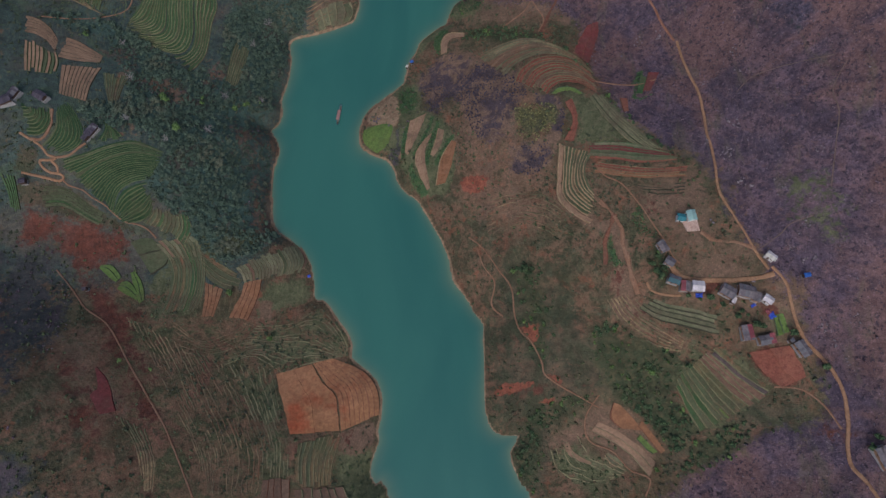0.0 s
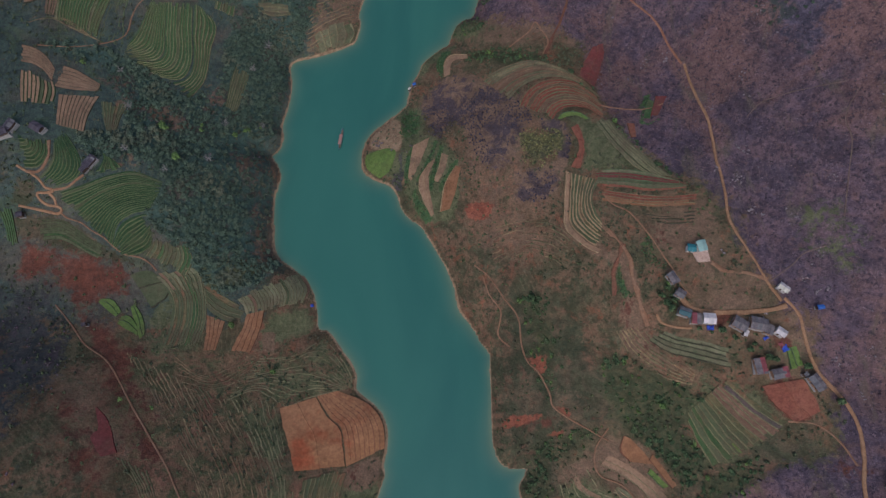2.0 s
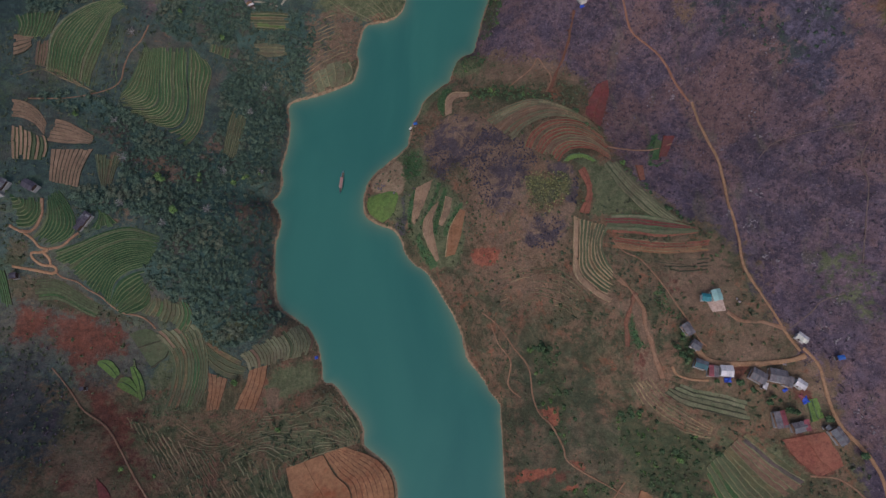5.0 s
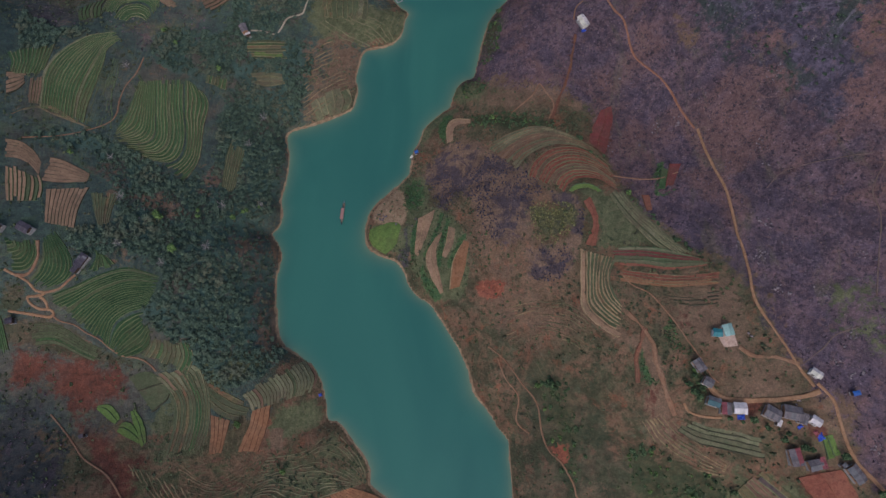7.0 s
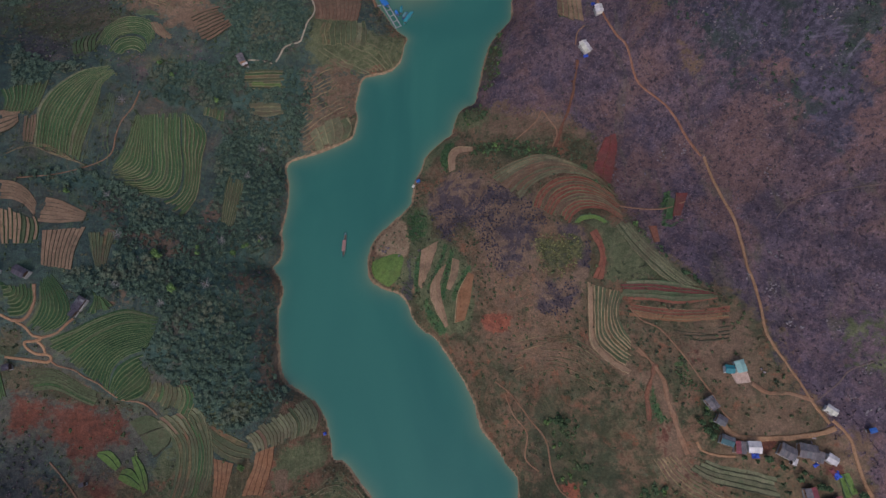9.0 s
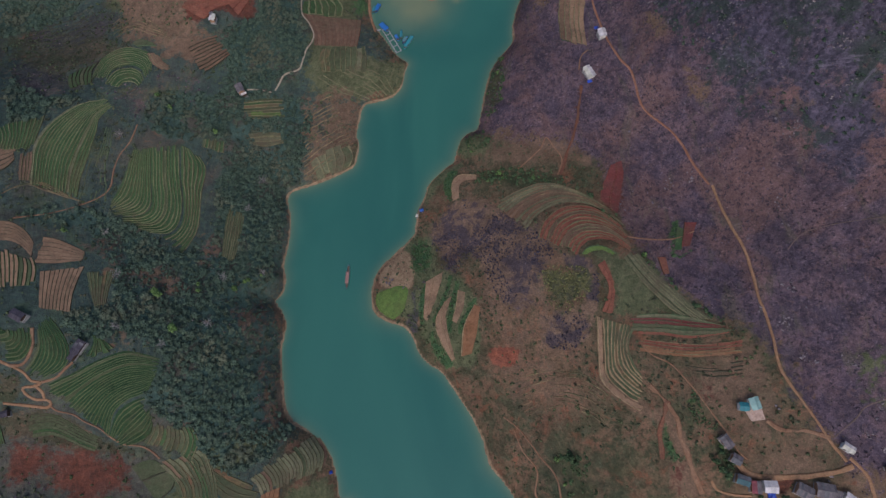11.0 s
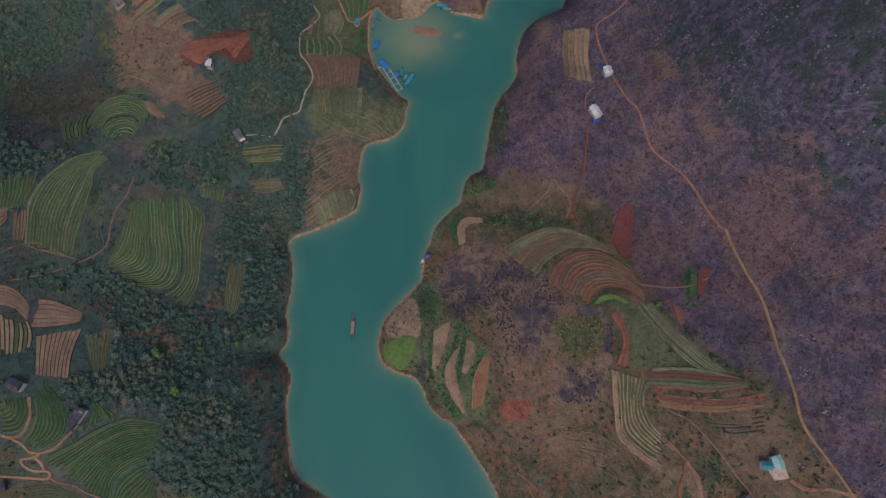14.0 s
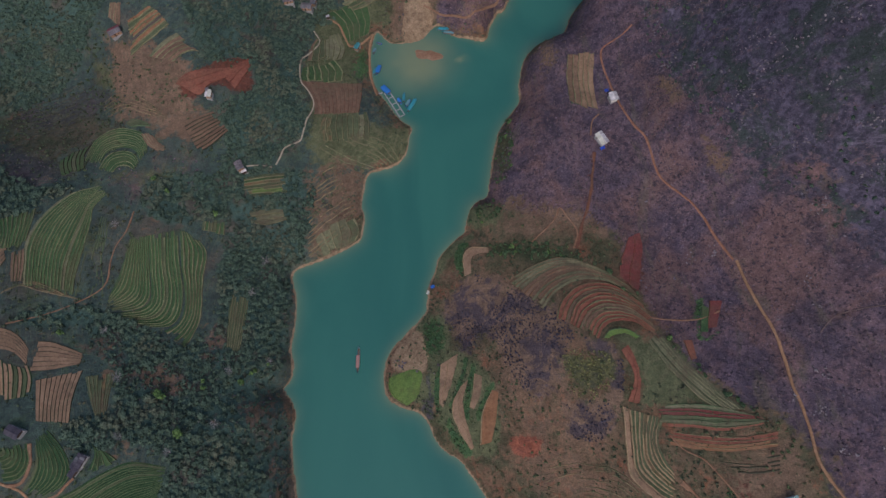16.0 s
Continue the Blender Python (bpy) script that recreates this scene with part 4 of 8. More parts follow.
cover("bare", [(127.4, 284.4), (134.7, 271.3), (138.1, 261.1), (131.8, 261.4), (127.4, 273.8)], 6, 0.85)
cover("bare", [(54, 389.3), (69.4, 373.5), (66.4, 355.3), (55, 357.6)], 8, 0.6)
cover("dusky", [(-207.6, 377.9), (-199, 375), (-194.3, 354.6), (-204.4, 355.7)], 7, 0.8)
cover("grass", [(-192.3, 352.1), (-167.4, 356.5), (-161.7, 342.3), (-184.7, 343)], 8, 0.7)
cover("dusky", [(-227.1, 372.9), (-209.1, 361.1), (-188.5, 351.2), (-191.8, 342.5), (-219.9, 350.2)], 9, 0.7)
cover("hedge", [(109.9, 195.8), (112.7, 195.3), (106.1, 176.2), (114.1, 178.8), (113.2, 175.5), (103.3, 174.8)], 3, 0.8)
cover("grass", [(-213.1, 306.8), (-180.8, 308.6), (-160.8, 308.8), (-169.7, 295.1), (-203.1, 298.7)], 9, 0.7)
cover("char", [(-21.6, 217.4), (-7.7, 229.2), (10.7, 220.3), (29.5, 209.9), (43.9, 187.8), (39, 173.2), (30.1, 158.8), (20.7, 154.8), (9.8, 172.6), (1.7, 192.1), (-12.4, 183.6), (-21.8, 200.1)], 8, 0.85)
cover("char", [(33.8, 151.7), (45.4, 152.8), (57.4, 147.1), (53.4, 136.3), (43.3, 131.9), (34, 137.9)], 6, 0.9)
cover("char", [(49.2, 183.2), (60.4, 179.4), (64.8, 170.3), (60.5, 150.3), (53.3, 148.3), (57.1, 166.6), (49.6, 175.2)], 4, 0.85)
cover("thicket", [(36.5, 177.1), (48.3, 177.1), (60.3, 172.7), (61.1, 162.7), (52.8, 155.2), (43.9, 151.8), (37.6, 160.5)], 6, 0.8)
cover("dry", [(-121.9, 178.7), (-113, 175.8), (-112.1, 134.6), (-106, 105.1), (-116.4, 105.4), (-123.1, 111.7), (-118.9, 134)], 7, 0.75)
cover("dry", [(-140.3, 120.9), (-123.3, 114.8), (-110, 105.2), (-114, 96.1), (-135.3, 106)], 8, 0.6)
cover("char", [(-10.3, 228.6), (3.5, 229.4), (8.4, 213.6), (-2.4, 205.2), (-11.6, 214.1)], 6, 0.8)
cover("dusky", [(-235.3, 142.2), (-226, 139.2), (-228.6, 128.6), (-237.3, 129)], 5, 0.9)
cover("dusky", [(-238.2, 123.8), (-215.2, 122.6), (-189.9, 106.1), (-179.4, 99.9), (-201.1, 99.9), (-224.9, 108.2), (-240, 111.8)], 6, 0.9)
cover("dusky", [(-142.8, 106.4), (-114.7, 102.2), (-103, 95.5), (-124.1, 82.2), (-140.1, 86.2)], 9, 0.7)
cover("grass", [(-151.6, 96.9), (-127.3, 107), (-110.3, 103.3), (-127.7, 82.7), (-141.7, 78.3)], 8, 0.6)
cover("sand", [(-25, 432.8), (-8.6, 427.7), (-7.5, 413.3), (-18.3, 401.2), (-28.9, 404.6)], 3, 0.9)
cover("burnt", [(-4.8, 426.7), (50, 427.9), (31.3, 400.8), (5, 404.8), (-4.8, 415.4)], 6, 0.75)
cover("hedge", [(-67.7, 398.3), (-54.6, 399.1), (-55.4, 376.1), (-67.7, 375)], 5, 0.6)
cover("dusky", [(43.1, 381.6), (54, 389.3), (45.9, 352.2), (28.1, 320.5), (20.3, 315.5), (27.4, 339.6)], 6, 0.8)
cover("dusky", [(19.5, 93.3), (49.3, 79.9), (74.2, 50.6), (93.2, 35.5), (114.8, 26.5), (113.9, 9.9), (77.3, 5.9), (47.8, -8.7), (20.5, -4.4), (18.3, 42.4)], 14, 0.75)
cover("dusky", [(63.1, 51.4), (90.5, 38.4), (117.4, 26.5), (112.6, -6.9), (124.6, -17.7), (108.9, -31.9), (102.1, 10), (71.3, 27.7)], 8, 0.8)
cover("dusky", [(35.9, -10.3), (53.8, -7.2), (46.7, -41.8), (30.5, -33.5)], 6, 0.8)
cover("dusky", [(108.9, -31.9), (140.2, 9.6), (163.9, 9.4), (179.3, -6.2), (172.5, -40.4), (107.7, -45.4)], 14, 0.8)
cover("dry", [(-20.2, 231.1), (19.2, 238.7), (45.2, 208.4), (63.7, 172.1), (60.1, 135.3), (58.3, 106.9), (43.9, 94.2), (16.6, 105.5), (-0.2, 125.7), (-3.5, 168.2)], 14, 0.58)
cover("dry", [(73.8, 127.7), (95.2, 114.1), (103.9, 89.2), (90.6, 100.9)], 8, 0.6)
cover("dry", [(-208.6, 39.1), (-189.1, 49.4), (-171.6, 50.3), (-148, 26.9), (-148, -6.4), (-176.4, -6.1)], 14, 0.5)

RIVER_SCRUB = [(-121, 176), (-110, 176), (-108, 112), (-126, 104), (-122, 140)]
for glade in (np.array(RIVER_SCRUB), [(-186.9, 193.9), (-163.3, 193.5), (-158.2, 179.9), (-180.7, 177.6)],
              [(-144.9, 179.1), (-119.1, 176.2), (-114.4, 158.6), (-124.5, 156.9), (-141.6, 168.5)],
              [(-150.7, 219.8), (-143.2, 209.8), (-142.3, 190.8), (-150.5, 191.2), (-156.3, 200.7)],
              [(-124.5, 156.9), (-113, 161.5), (-115.2, 115.5), (-124, 118)],
              [(-154.9, 171.1), (-131.7, 164.8), (-133.8, 155.7), (-152.5, 159.4)],
              [(-125.3, 144.3), (-113.2, 160.1), (-111.4, 112.3), (-126.1, 107.9)],
              [(-206.9, 213.5), (-187.6, 209.3), (-188.5, 197), (-200.9, 201.3)]):
    OPENINGS.append(np.array(glade))
    cover("thorn", glade, 6, 0.55)
    cover("bare", glade, 9, 0.52)
cover("red", [(124.6, 66.3), (134.9, 66), (134, 58.8), (124.8, 58.5)], 3, 0.6)
cover("red", [(151, 53.4), (160.9, 53.8), (163.1, 47.2), (153.8, 44.7)], 3, 0.6)
cover("red", [(140.6, 33.5), (148.2, 31.7), (166.2, 36.1), (168.4, 32.9), (150.6, 28.9)], 3, 0.5)

# ---- fields ----
# rice terraces of the western hills
field("long nested rice terraces on the western hill", [(-231.9, 239.4), (-232.5, 249.6), (-232.7, 262.4), (-229.7, 274.3), (-224.2, 283.9), (-215.8, 291.7), (-203.1, 295.5)], [(-213.1, 233.1), (-211.9, 245.1), (-209.8, 255.6), (-207.3, 266.3), (-205.8, 275.8), (-205.3, 282.6), (-199.8, 290.2)], 16, "green", "bund_rice", 0.32)
field("rice terraces on the shoulder of the western hill", [(-251.2, 272.3), (-247.5, 265.6), (-246.7, 257.3)], [(-231.3, 282.3), (-231.9, 272.4), (-233, 260.5)], 11, "green", "bund_rice", 0.32)
banks("overgrown terraces below the western hill", [(-212.7, 233.2), (-210.9, 245.3), (-208.8, 255.7), (-206, 267.2), (-204.3, 278.2)], [(-199.6, 234), (-200, 243.5), (-201, 252.4), (-199.1, 262.9), (-197.5, 275.4)], 6, "bund_green", broken=0.5, ground='grass', soft=8, strength=0.55)
field("tan strips at the edge of the western hill", [(-247.5, 257.1), (-244.8, 259.2), (-240, 260.2)], [(-245.2, 243.9), (-241.5, 247.6), (-239, 253.9)], 5, "tansoil", "bund_dark", 0.2, "ploughed_field")
field("narrow brown strips under the rice terraces", [(-237.1, 256.4), (-236.9, 248.6), (-236.4, 241.1)], [(-232.7, 258.7), (-232.1, 249.7), (-232.5, 241.3)], 4, "brownsoil", "bund_tan", 0.24, "ploughed_field")
banks("pink-brown eroded strips beside a hill path", [(-241.2, 232.5), (-234, 239), (-225, 236.1), (-210.6, 231.8)], [(-232.2, 242.1), (-225.4, 240.8), (-215.6, 234.4), (-209.4, 231.3)], 4, "bund_faint", width=0.4, ground='red', soft=5, strength=0.6)
field("green rice terraces on a hill spur", [(-188.4, 264.3), (-191.5, 252), (-194.7, 241.4), (-198.9, 231.4)], [(-180.2, 266.2), (-180.1, 250), (-180.1, 233.4), (-184.6, 226.6), (-196.1, 224.8)], 10, "green", "bund_rice", 0.32)
field("curving green rice terraces along the spur", [(-179.9, 266.3), (-179.8, 250.1), (-179.8, 233.1), (-184, 226), (-196, 223.8)], [(-166.3, 269.5), (-166.5, 251.8), (-164.8, 234.3), (-165.6, 223.3), (-170.5, 215.7), (-183.2, 216.5)], 9, "green", "bund_rice", 0.32)
field("green rice terraces with broad tan banks", [(-165.4, 270.3), (-165.4, 252), (-163.7, 234.4), (-164.2, 223.4), (-167.3, 216.7), (-173, 213.3)], [(-158.9, 266.5), (-153.2, 257.4), (-155.2, 242.6), (-155.6, 227.8), (-156.6, 216.8), (-162.4, 203.1)], 6, "green", "bund_tan", 0.38)
field("striped terraces in a clearing of the wood", [(-141.1, 232.5), (-142.9, 218), (-143.3, 201)], [(-133, 229.7), (-134, 219), (-137.1, 199.4)], 7, "dullgreen", "bund_tan", 0.3)
field("small tan-banked strips among trees", [(-155.5, 269.5), (-154.3, 275.1)], [(-144.4, 267.8), (-143.7, 274.8)], 6, "dullgreen", "bund_tan", 0.3)
# tan plots above the hamlet
field("tan ploughed field with slanting furrows", [(-241.5, 217.2), (-235.9, 217.1), (-230.5, 212.9), (-226.6, 206.2)], [(-240, 206.5), (-236.1, 207.2), (-231.3, 204.8), (-226.1, 198.3)], 6, "tansoil", "bund_dark", 0.14, "ploughed_field", wobble=0.2)
field("tan and green ploughed field above the hamlet", [(-239.6, 204), (-237.9, 193.1), (-235.9, 182)], [(-225.6, 198), (-223.2, 191.7), (-223.1, 183.7)], 9, "tansoil", "bund_green", 0.18, "ploughed_field", crops=('tansoil', 'tansoil', 'dullgreen'), wobble=0.2)
field("tan terraces on a shoulder of the hill", [(-223.7, 210), (-217, 209), (-206, 202.8)], [(-224.8, 195.8), (-217.5, 196), (-206.7, 197.8)], 6, "tansoil", "bund_dark", 0.14, "ploughed_field", wobble=0.3)
field("tan ploughed field with dark furrows", [(-221.8, 190.9), (-220.6, 182), (-219.3, 171.5)], [(-205.1, 194.5), (-206.8, 181.5), (-206.4, 169.4)], 9, "tansoil", "bund_dark", 0.12, "ploughed_field", wobble=0.15)
field("narrow curved terraces among trees", [(-203.5, 191.2), (-199.8, 179.9), (-196.1, 170.8)], [(-191.4, 192), (-191.9, 182.2), (-192.1, 170.9)], 7, "dullgreen", "bund_tan", 0.26)
# rice terraces round the western hamlet, with the valley's shade in their colours
field("rice terraces in nested curves below roofs", [(-221.4, 162), (-220.5, 154), (-224, 146.7), (-230.7, 145.5)], [(-234.5, 160.7), (-233.4, 161.3), (-233.2, 162.4), (-234.5, 162.4)], 9, "green_shaded", "bund_shaded", 0.28)
field("curved rice terraces beside the farmhouse", [(-219.2, 162.6), (-218.6, 152.6), (-221.3, 145.8), (-224.8, 141)], [(-214.5, 166.8), (-207.8, 158.2), (-204.5, 149.5), (-206.3, 142.6), (-214.9, 137.4)], 9, "green_shaded", "bund_shaded", 0.28)
field("green rice terraces in a fan below the hamlet", [(-217.5, 133.8), (-203.3, 139.2), (-191.8, 144.7), (-179.4, 148.2), (-165.2, 143.9)], [(-189.7, 108.3), (-186.2, 119.1), (-179.3, 124.6), (-171.5, 127.6), (-167.4, 132.9)], 21, "green_shaded", "bund_shaded", 0.28)
field("rice terraces behind the farmhouse", [(-198.2, 145.1), (-194.6, 153.7), (-196.6, 159)], [(-184.5, 149.1), (-188.5, 153), (-193.9, 156.6)], 5, "green_shaded", "bund_shaded", 0.28)
field("lower green rice terraces along a footpath", [(-189, 108), (-185.5, 118.2), (-178.6, 123.7), (-172.3, 125.7)], [(-183.6, 102.4), (-175.5, 103.8), (-170.3, 107.7), (-168.7, 113.8)], 9, "green_shaded", "bund_shaded", 0.28)
field("terraces at the foot of the fan", [(-173.4, 103.4), (-170.6, 107.7), (-169.3, 111.6)], [(-151.6, 93.2), (-149, 102.1), (-151.4, 109)], 11, "dullgreen", "bund_tan", 0.26)
field("dark green terraces under the red slope", [(-226, 120.5), (-214.1, 120.6), (-200.3, 111.6), (-192.5, 107.6)], [(-226.1, 109.6), (-215.4, 110.4), (-203.7, 104.2), (-197, 101)], 7, "dullgreen", "bund_dark", 0.2)
field("dull green terraces on the side of a gully", [(-145.3, 95), (-140.9, 81.6), (-140, 68.6), (-141.9, 54.8)], [(-166, 89.6), (-158.4, 80.4), (-156.6, 67.5), (-158.1, 53.7)], 12, "dullgreen", "bund_tan", 0.24)
field("dark grassy plot above the gully", [(-179.6, 92.1), (-171, 95.6), (-165.6, 92.1)], [(-166.5, 73.5), (-161.6, 78.6), (-159.7, 82.9)], 2, "dullgreen", "bund_dark", 0.1)
# the south-western spur
banks("weedy terraces on the long slope", [(-173.6, 50.2), (-156.6, 26.4), (-140.7, 4.2), (-127.1, -17.1), (-119.6, -35.3)], [(-151, 38.9), (-133.9, 12.7), (-122.4, -6.7), (-116.6, -20), (-114.5, -36.3)], 8, "bund_faint", width=0.45, broken=0.5)
banks("long stubble terraces with dry grassy banks", [(-150.5, 38.9), (-133.4, 12.7), (-121.9, -6.7), (-116.2, -20), (-114, -36.3)], [(-124.8, 26.4), (-113.8, 10.2), (-104.1, -6.9), (-99.1, -18.4), (-97.1, -36.6)], 8, "bund_faint", width=0.5, broken=0.4)
banks("long dark green terraces sweeping down the spur", [(-124, 26.4), (-113.1, 10.2), (-103.3, -6.9), (-98.7, -17.8), (-96.9, -29.7)], [(-99.8, 25.6), (-96.6, 13.4), (-91.2, -1.3), (-86.8, -11.2), (-84.4, -30.2)], 8, "bund_tan", width=0.5, broken=0.25, ground='grass', soft=6, strength=0.6)
banks("dry contour terraces round the river spur", [(-111.7, 49.3), (-94.1, 51.1), (-81.5, 59), (-72.3, 55.9), (-62.6, 41), (-61.8, 32.9)], [(-124.3, 25.5), (-113.3, 30.9), (-104.3, 27.1), (-95.1, 22.6), (-85.3, 26.6), (-68.4, 31.4)], 14, "bund_tan", width=0.5, broken=0.3, ground='grass', soft=6, strength=0.6)
banks("tan contour terraces above the spur", [(-153.9, 51.4), (-138.7, 39.7), (-126.3, 43.6), (-113.7, 54.1)], [(-140.9, 27.2), (-126.1, 27.9), (-113.9, 34.6), (-103.5, 41.5)], 7, "bund_faint", width=0.45, broken=0.35)
field("dark terraces with tan banks below the orange field", [(-82.2, -13.2), (-82.1, -23.7), (-80.3, -34.8)], [(-60.6, -9.5), (-63.7, -18.6), (-64.9, -26.9), (-64.7, -35.6)], 10, "olive", "bund_tan", 0.3)
field("pale stubble terraces on a rounded knoll", [(-126.5, 82.1), (-122.3, 77.7), (-120.4, 72.9)], [(-94.7, 100.9), (-88.7, 90.8), (-90.3, 82.1)], 20, "mixed", "bund_tan", 0.24, wobble=0.2)
field("small orange ploughed plot among terraces", [(-140.4, 71.8), (-139.2, 62.1), (-139.6, 52.1)], [(-130.1, 68.3), (-132.1, 61), (-133.3, 52.5)], 4, "orangebrown", "bund_red", 0.1, "ploughed_field")
field("orange strip field curving down the slope", [(-120.4, 73.2), (-122.6, 63.3), (-126.5, 52.6)], [(-111.6, 75.9), (-113.2, 65.3), (-116.8, 51.3)], 4, "orangebrown", "bund_red", 0.1, "ploughed_field")
field("bare orange ploughed field sloping to the river shore", [(-98.5, 21.9), (-94.8, 10.4), (-90.1, -1.3), (-87.2, -9.5)], [(-80.3, 27.6), (-72.5, 16.7), (-65.4, 10), (-62.1, -8.6)], 2, "orange", "orange", 0.04, "ploughed_field", wobble=0.1, bank_high=0.04)
field("contour-ploughed orange field along the river shore", [(-79.8, 28), (-72, 17.1), (-64.8, 10.3), (-61.6, -8.3)], [(-69.7, 31.4), (-52.4, 24.3), (-43.9, 13.9), (-42.2, 0.4)], 8, "orange", "bund_red", 0.1, "ploughed_field", wobble=0.12, bank_high=0.08)
field("pale brown plot beside terraces", [(-97, -30.5), (-96.1, -39.8)], [(-84.4, -30.5), (-83.1, -40.6)], 4, "brownsoil", "bund_red", 0.15, "ploughed_field")
field("brown plot with vertical furrows near the shore", [(-81.8, -35.3), (-81, -42)], [(-58.5, -36), (-54.6, -43.6)], 6, "brownsoil", "bund_tan", 0.2, "ploughed_field")
field("deep red freshly dug field", [(-176, 22.1), (-171.5, 12.4), (-173.7, 9.1), (-166.6, 0.1)], [(-175.6, 22.7), (-169.4, 16.8), (-164.5, 7.9), (-161.4, 1.7)], 1, "deepred", "deepred", 0.06, "ploughed_field")
banks("reddish brown terraces on the upper slope", [(-161.1, 0.1), (-150.7, -13.9), (-143.5, -32.9)], [(-147.4, -6.9), (-141, -21.6), (-139.2, -34.1)], 6, "bund_faint", width=0.6, ground='red', soft=6, strength=0.5)
field("bright green vegetable plot on red soil", [(-195, 77.5), (-190.3, 73.4), (-183.9, 69.4)], [(-193.2, 78.9), (-187.4, 79.1), (-182, 72.1)], 2, "bright", "bund_green", 0.15)
field("bright green beds on red soil", [(-183.1, 65.4), (-178.1, 63), (-170.9, 59.5)], [(-181.1, 69.5), (-177.1, 70.3), (-172.1, 64)], 2, "bright", "bund_green", 0.15)
field("narrow bright green vegetable bed", [(-177.9, 75.5), (-174.2, 67.2), (-169.3, 57.6)], [(-175.5, 76.3), (-170, 68.4), (-167.6, 60.3)], 2, "bright", "bund_green", 0.15)
# the eastern knoll
field("nested horseshoe terraces with pale banks", [(63.2, 145.3), (61.3, 129.3), (61.2, 117), (68.6, 106.6), (75.4, 101.8)], [(77.1, 139.6), (73.3, 132.1), (73.5, 123.5), (76.4, 116)], 8, "dullgreen", "bund_pale", 0.42)
field("pale eroded bank round the horseshoe terraces", [(60.1, 147.3), (57.8, 126.9), (57.8, 114.8), (66.6, 104.3), (73.4, 99.2)], [(62.7, 146), (60.7, 129.4), (60.6, 116.5), (68.3, 105.8), (75.3, 101)], 1, "tansoil", "bund_pale", 0.3)
field("red terraces in a broad arch", [(55.9, 181.6), (60.4, 187.6), (69, 189.1), (77.1, 186.1), (84.1, 178.8)], [(37.8, 196.5), (45.2, 208.2), (58.2, 213.3), (72, 208.4), (83.8, 194.7)], 11, "redsoil", "bund_olive", 0.3, crops=('redsoil', 'deepred', 'redsoil', 'brownsoil'))
field("dry green terraces along the hill crest", [(32.1, 202.2), (40.7, 211.1), (55.1, 215.6), (71.8, 209.8), (84.4, 195.6)], [(16.5, 222.6), (30.1, 228.5), (46.1, 230.8), (62.9, 222.8), (77.2, 209.7)], 11, "mixed", "bund_faint", 0.34, crops=('brownsoil', 'mixed', 'mixed', 'tansoil'))
field("bright green terrace in a curve", [(57.5, 181.3), (62.1, 185.5), (70.6, 184.6), (75.6, 179.9)], [(60.2, 180.9), (63.3, 182.6), (69.5, 182.3), (73.4, 179.1)], 1, "bright", "bund_green", 0.2)
field("pale green contour terraces down the hill", [(85.7, 181.7), (92.1, 167.3), (100.9, 155), (108.5, 145), (116.8, 136.7)], [(79.3, 177), (85.3, 162.9), (91.8, 152.7), (96.2, 146.7), (101.3, 141.9)], 6, "mixed", "bund_tan", 0.32)
field("green and red terraces across the slope", [(76, 146), (90.2, 144.8), (103.5, 141.7), (118, 136.3)], [(74.6, 136.9), (88.2, 134.2), (102.5, 131.1), (124.3, 132.8)], 6, "mixed", "bund_green", 0.28, crops=('mixed', 'deepred', 'dullgreen', 'redsoil'))
field("red earth strips across the slope", [(77.9, 134.2), (100.6, 128.4), (125.6, 128.3)], [(77.4, 127.3), (99.3, 122.2), (123.5, 121.9)], 4, "redsoil", "bund_tan", 0.25, crops=('redsoil', 'orangebrown'))
banks("bare terraces with dark scrub along the edges", [(96.6, 121.8), (109.3, 119), (123.3, 119)], [(96.7, 113.4), (107.7, 111.4), (121, 111.4)], 4, "bund_dark", width=0.6, ground='bare', soft=5, strength=0.8)
field("red earth strip beside the scrub", [(65.5, 174.6), (68.3, 161.7), (63.2, 149.3)], [(69.2, 176.8), (71.4, 161.3), (67.3, 147.5)], 2, "redsoil", "bund_red", 0.12, "ploughed_field")
field("small red plot beside green beds", [(115.4, 194.2), (109.9, 179.7)], [(121.2, 193.2), (114.1, 179.9)], 1, "deepred", "bund_red", 0.08)
field("green beds beside the red plot", [(111.2, 192.6), (105.6, 178)], [(113.9, 190.7), (109.4, 177.6)], 1, "green", "bund_green", 0.1)
field("narrow red plot on the burnt slope", [(96.3, 175.4), (96.9, 165.2)], [(100.4, 175), (99.9, 165.6)], 1, "redsoil", "bund_red", 0.1)
field("dull red field on the burnt slope", [(85.3, 236.6), (78.5, 223.8), (75.3, 214)], [(91.7, 238.2), (90.5, 225.4), (82.3, 204.6)], 2, "deepred", "redsoil", 0.08, "ploughed_field")
# strips on the river bend, with green hedges between
field("tan terrace with a grassy bank on the river bend", [(-26.9, 181.2), (-29.1, 171.7), (-30.8, 160.1)], [(-16, 186.4), (-21.2, 173.5), (-28.9, 157.5)], 2, "tansoil", "bund_pale", 0.1)
field("lens-shaped tan terrace on the river bend", [(-18.2, 167.6), (-24.2, 157.6), (-22.2, 145.4), (-16.4, 133.9)], [(-12.9, 171), (-17, 160), (-16.6, 149.9), (-14.4, 134.9)], 2, "tansoil", "bund_pale", 0.12)
field("narrow tan terrace on the river bend", [(-9.7, 174.3), (-11.2, 166), (-14.2, 156)], [(-5.5, 172), (-7.5, 162.1), (-12, 154.6)], 1, "tansoil", "bund_pale", 0.12)
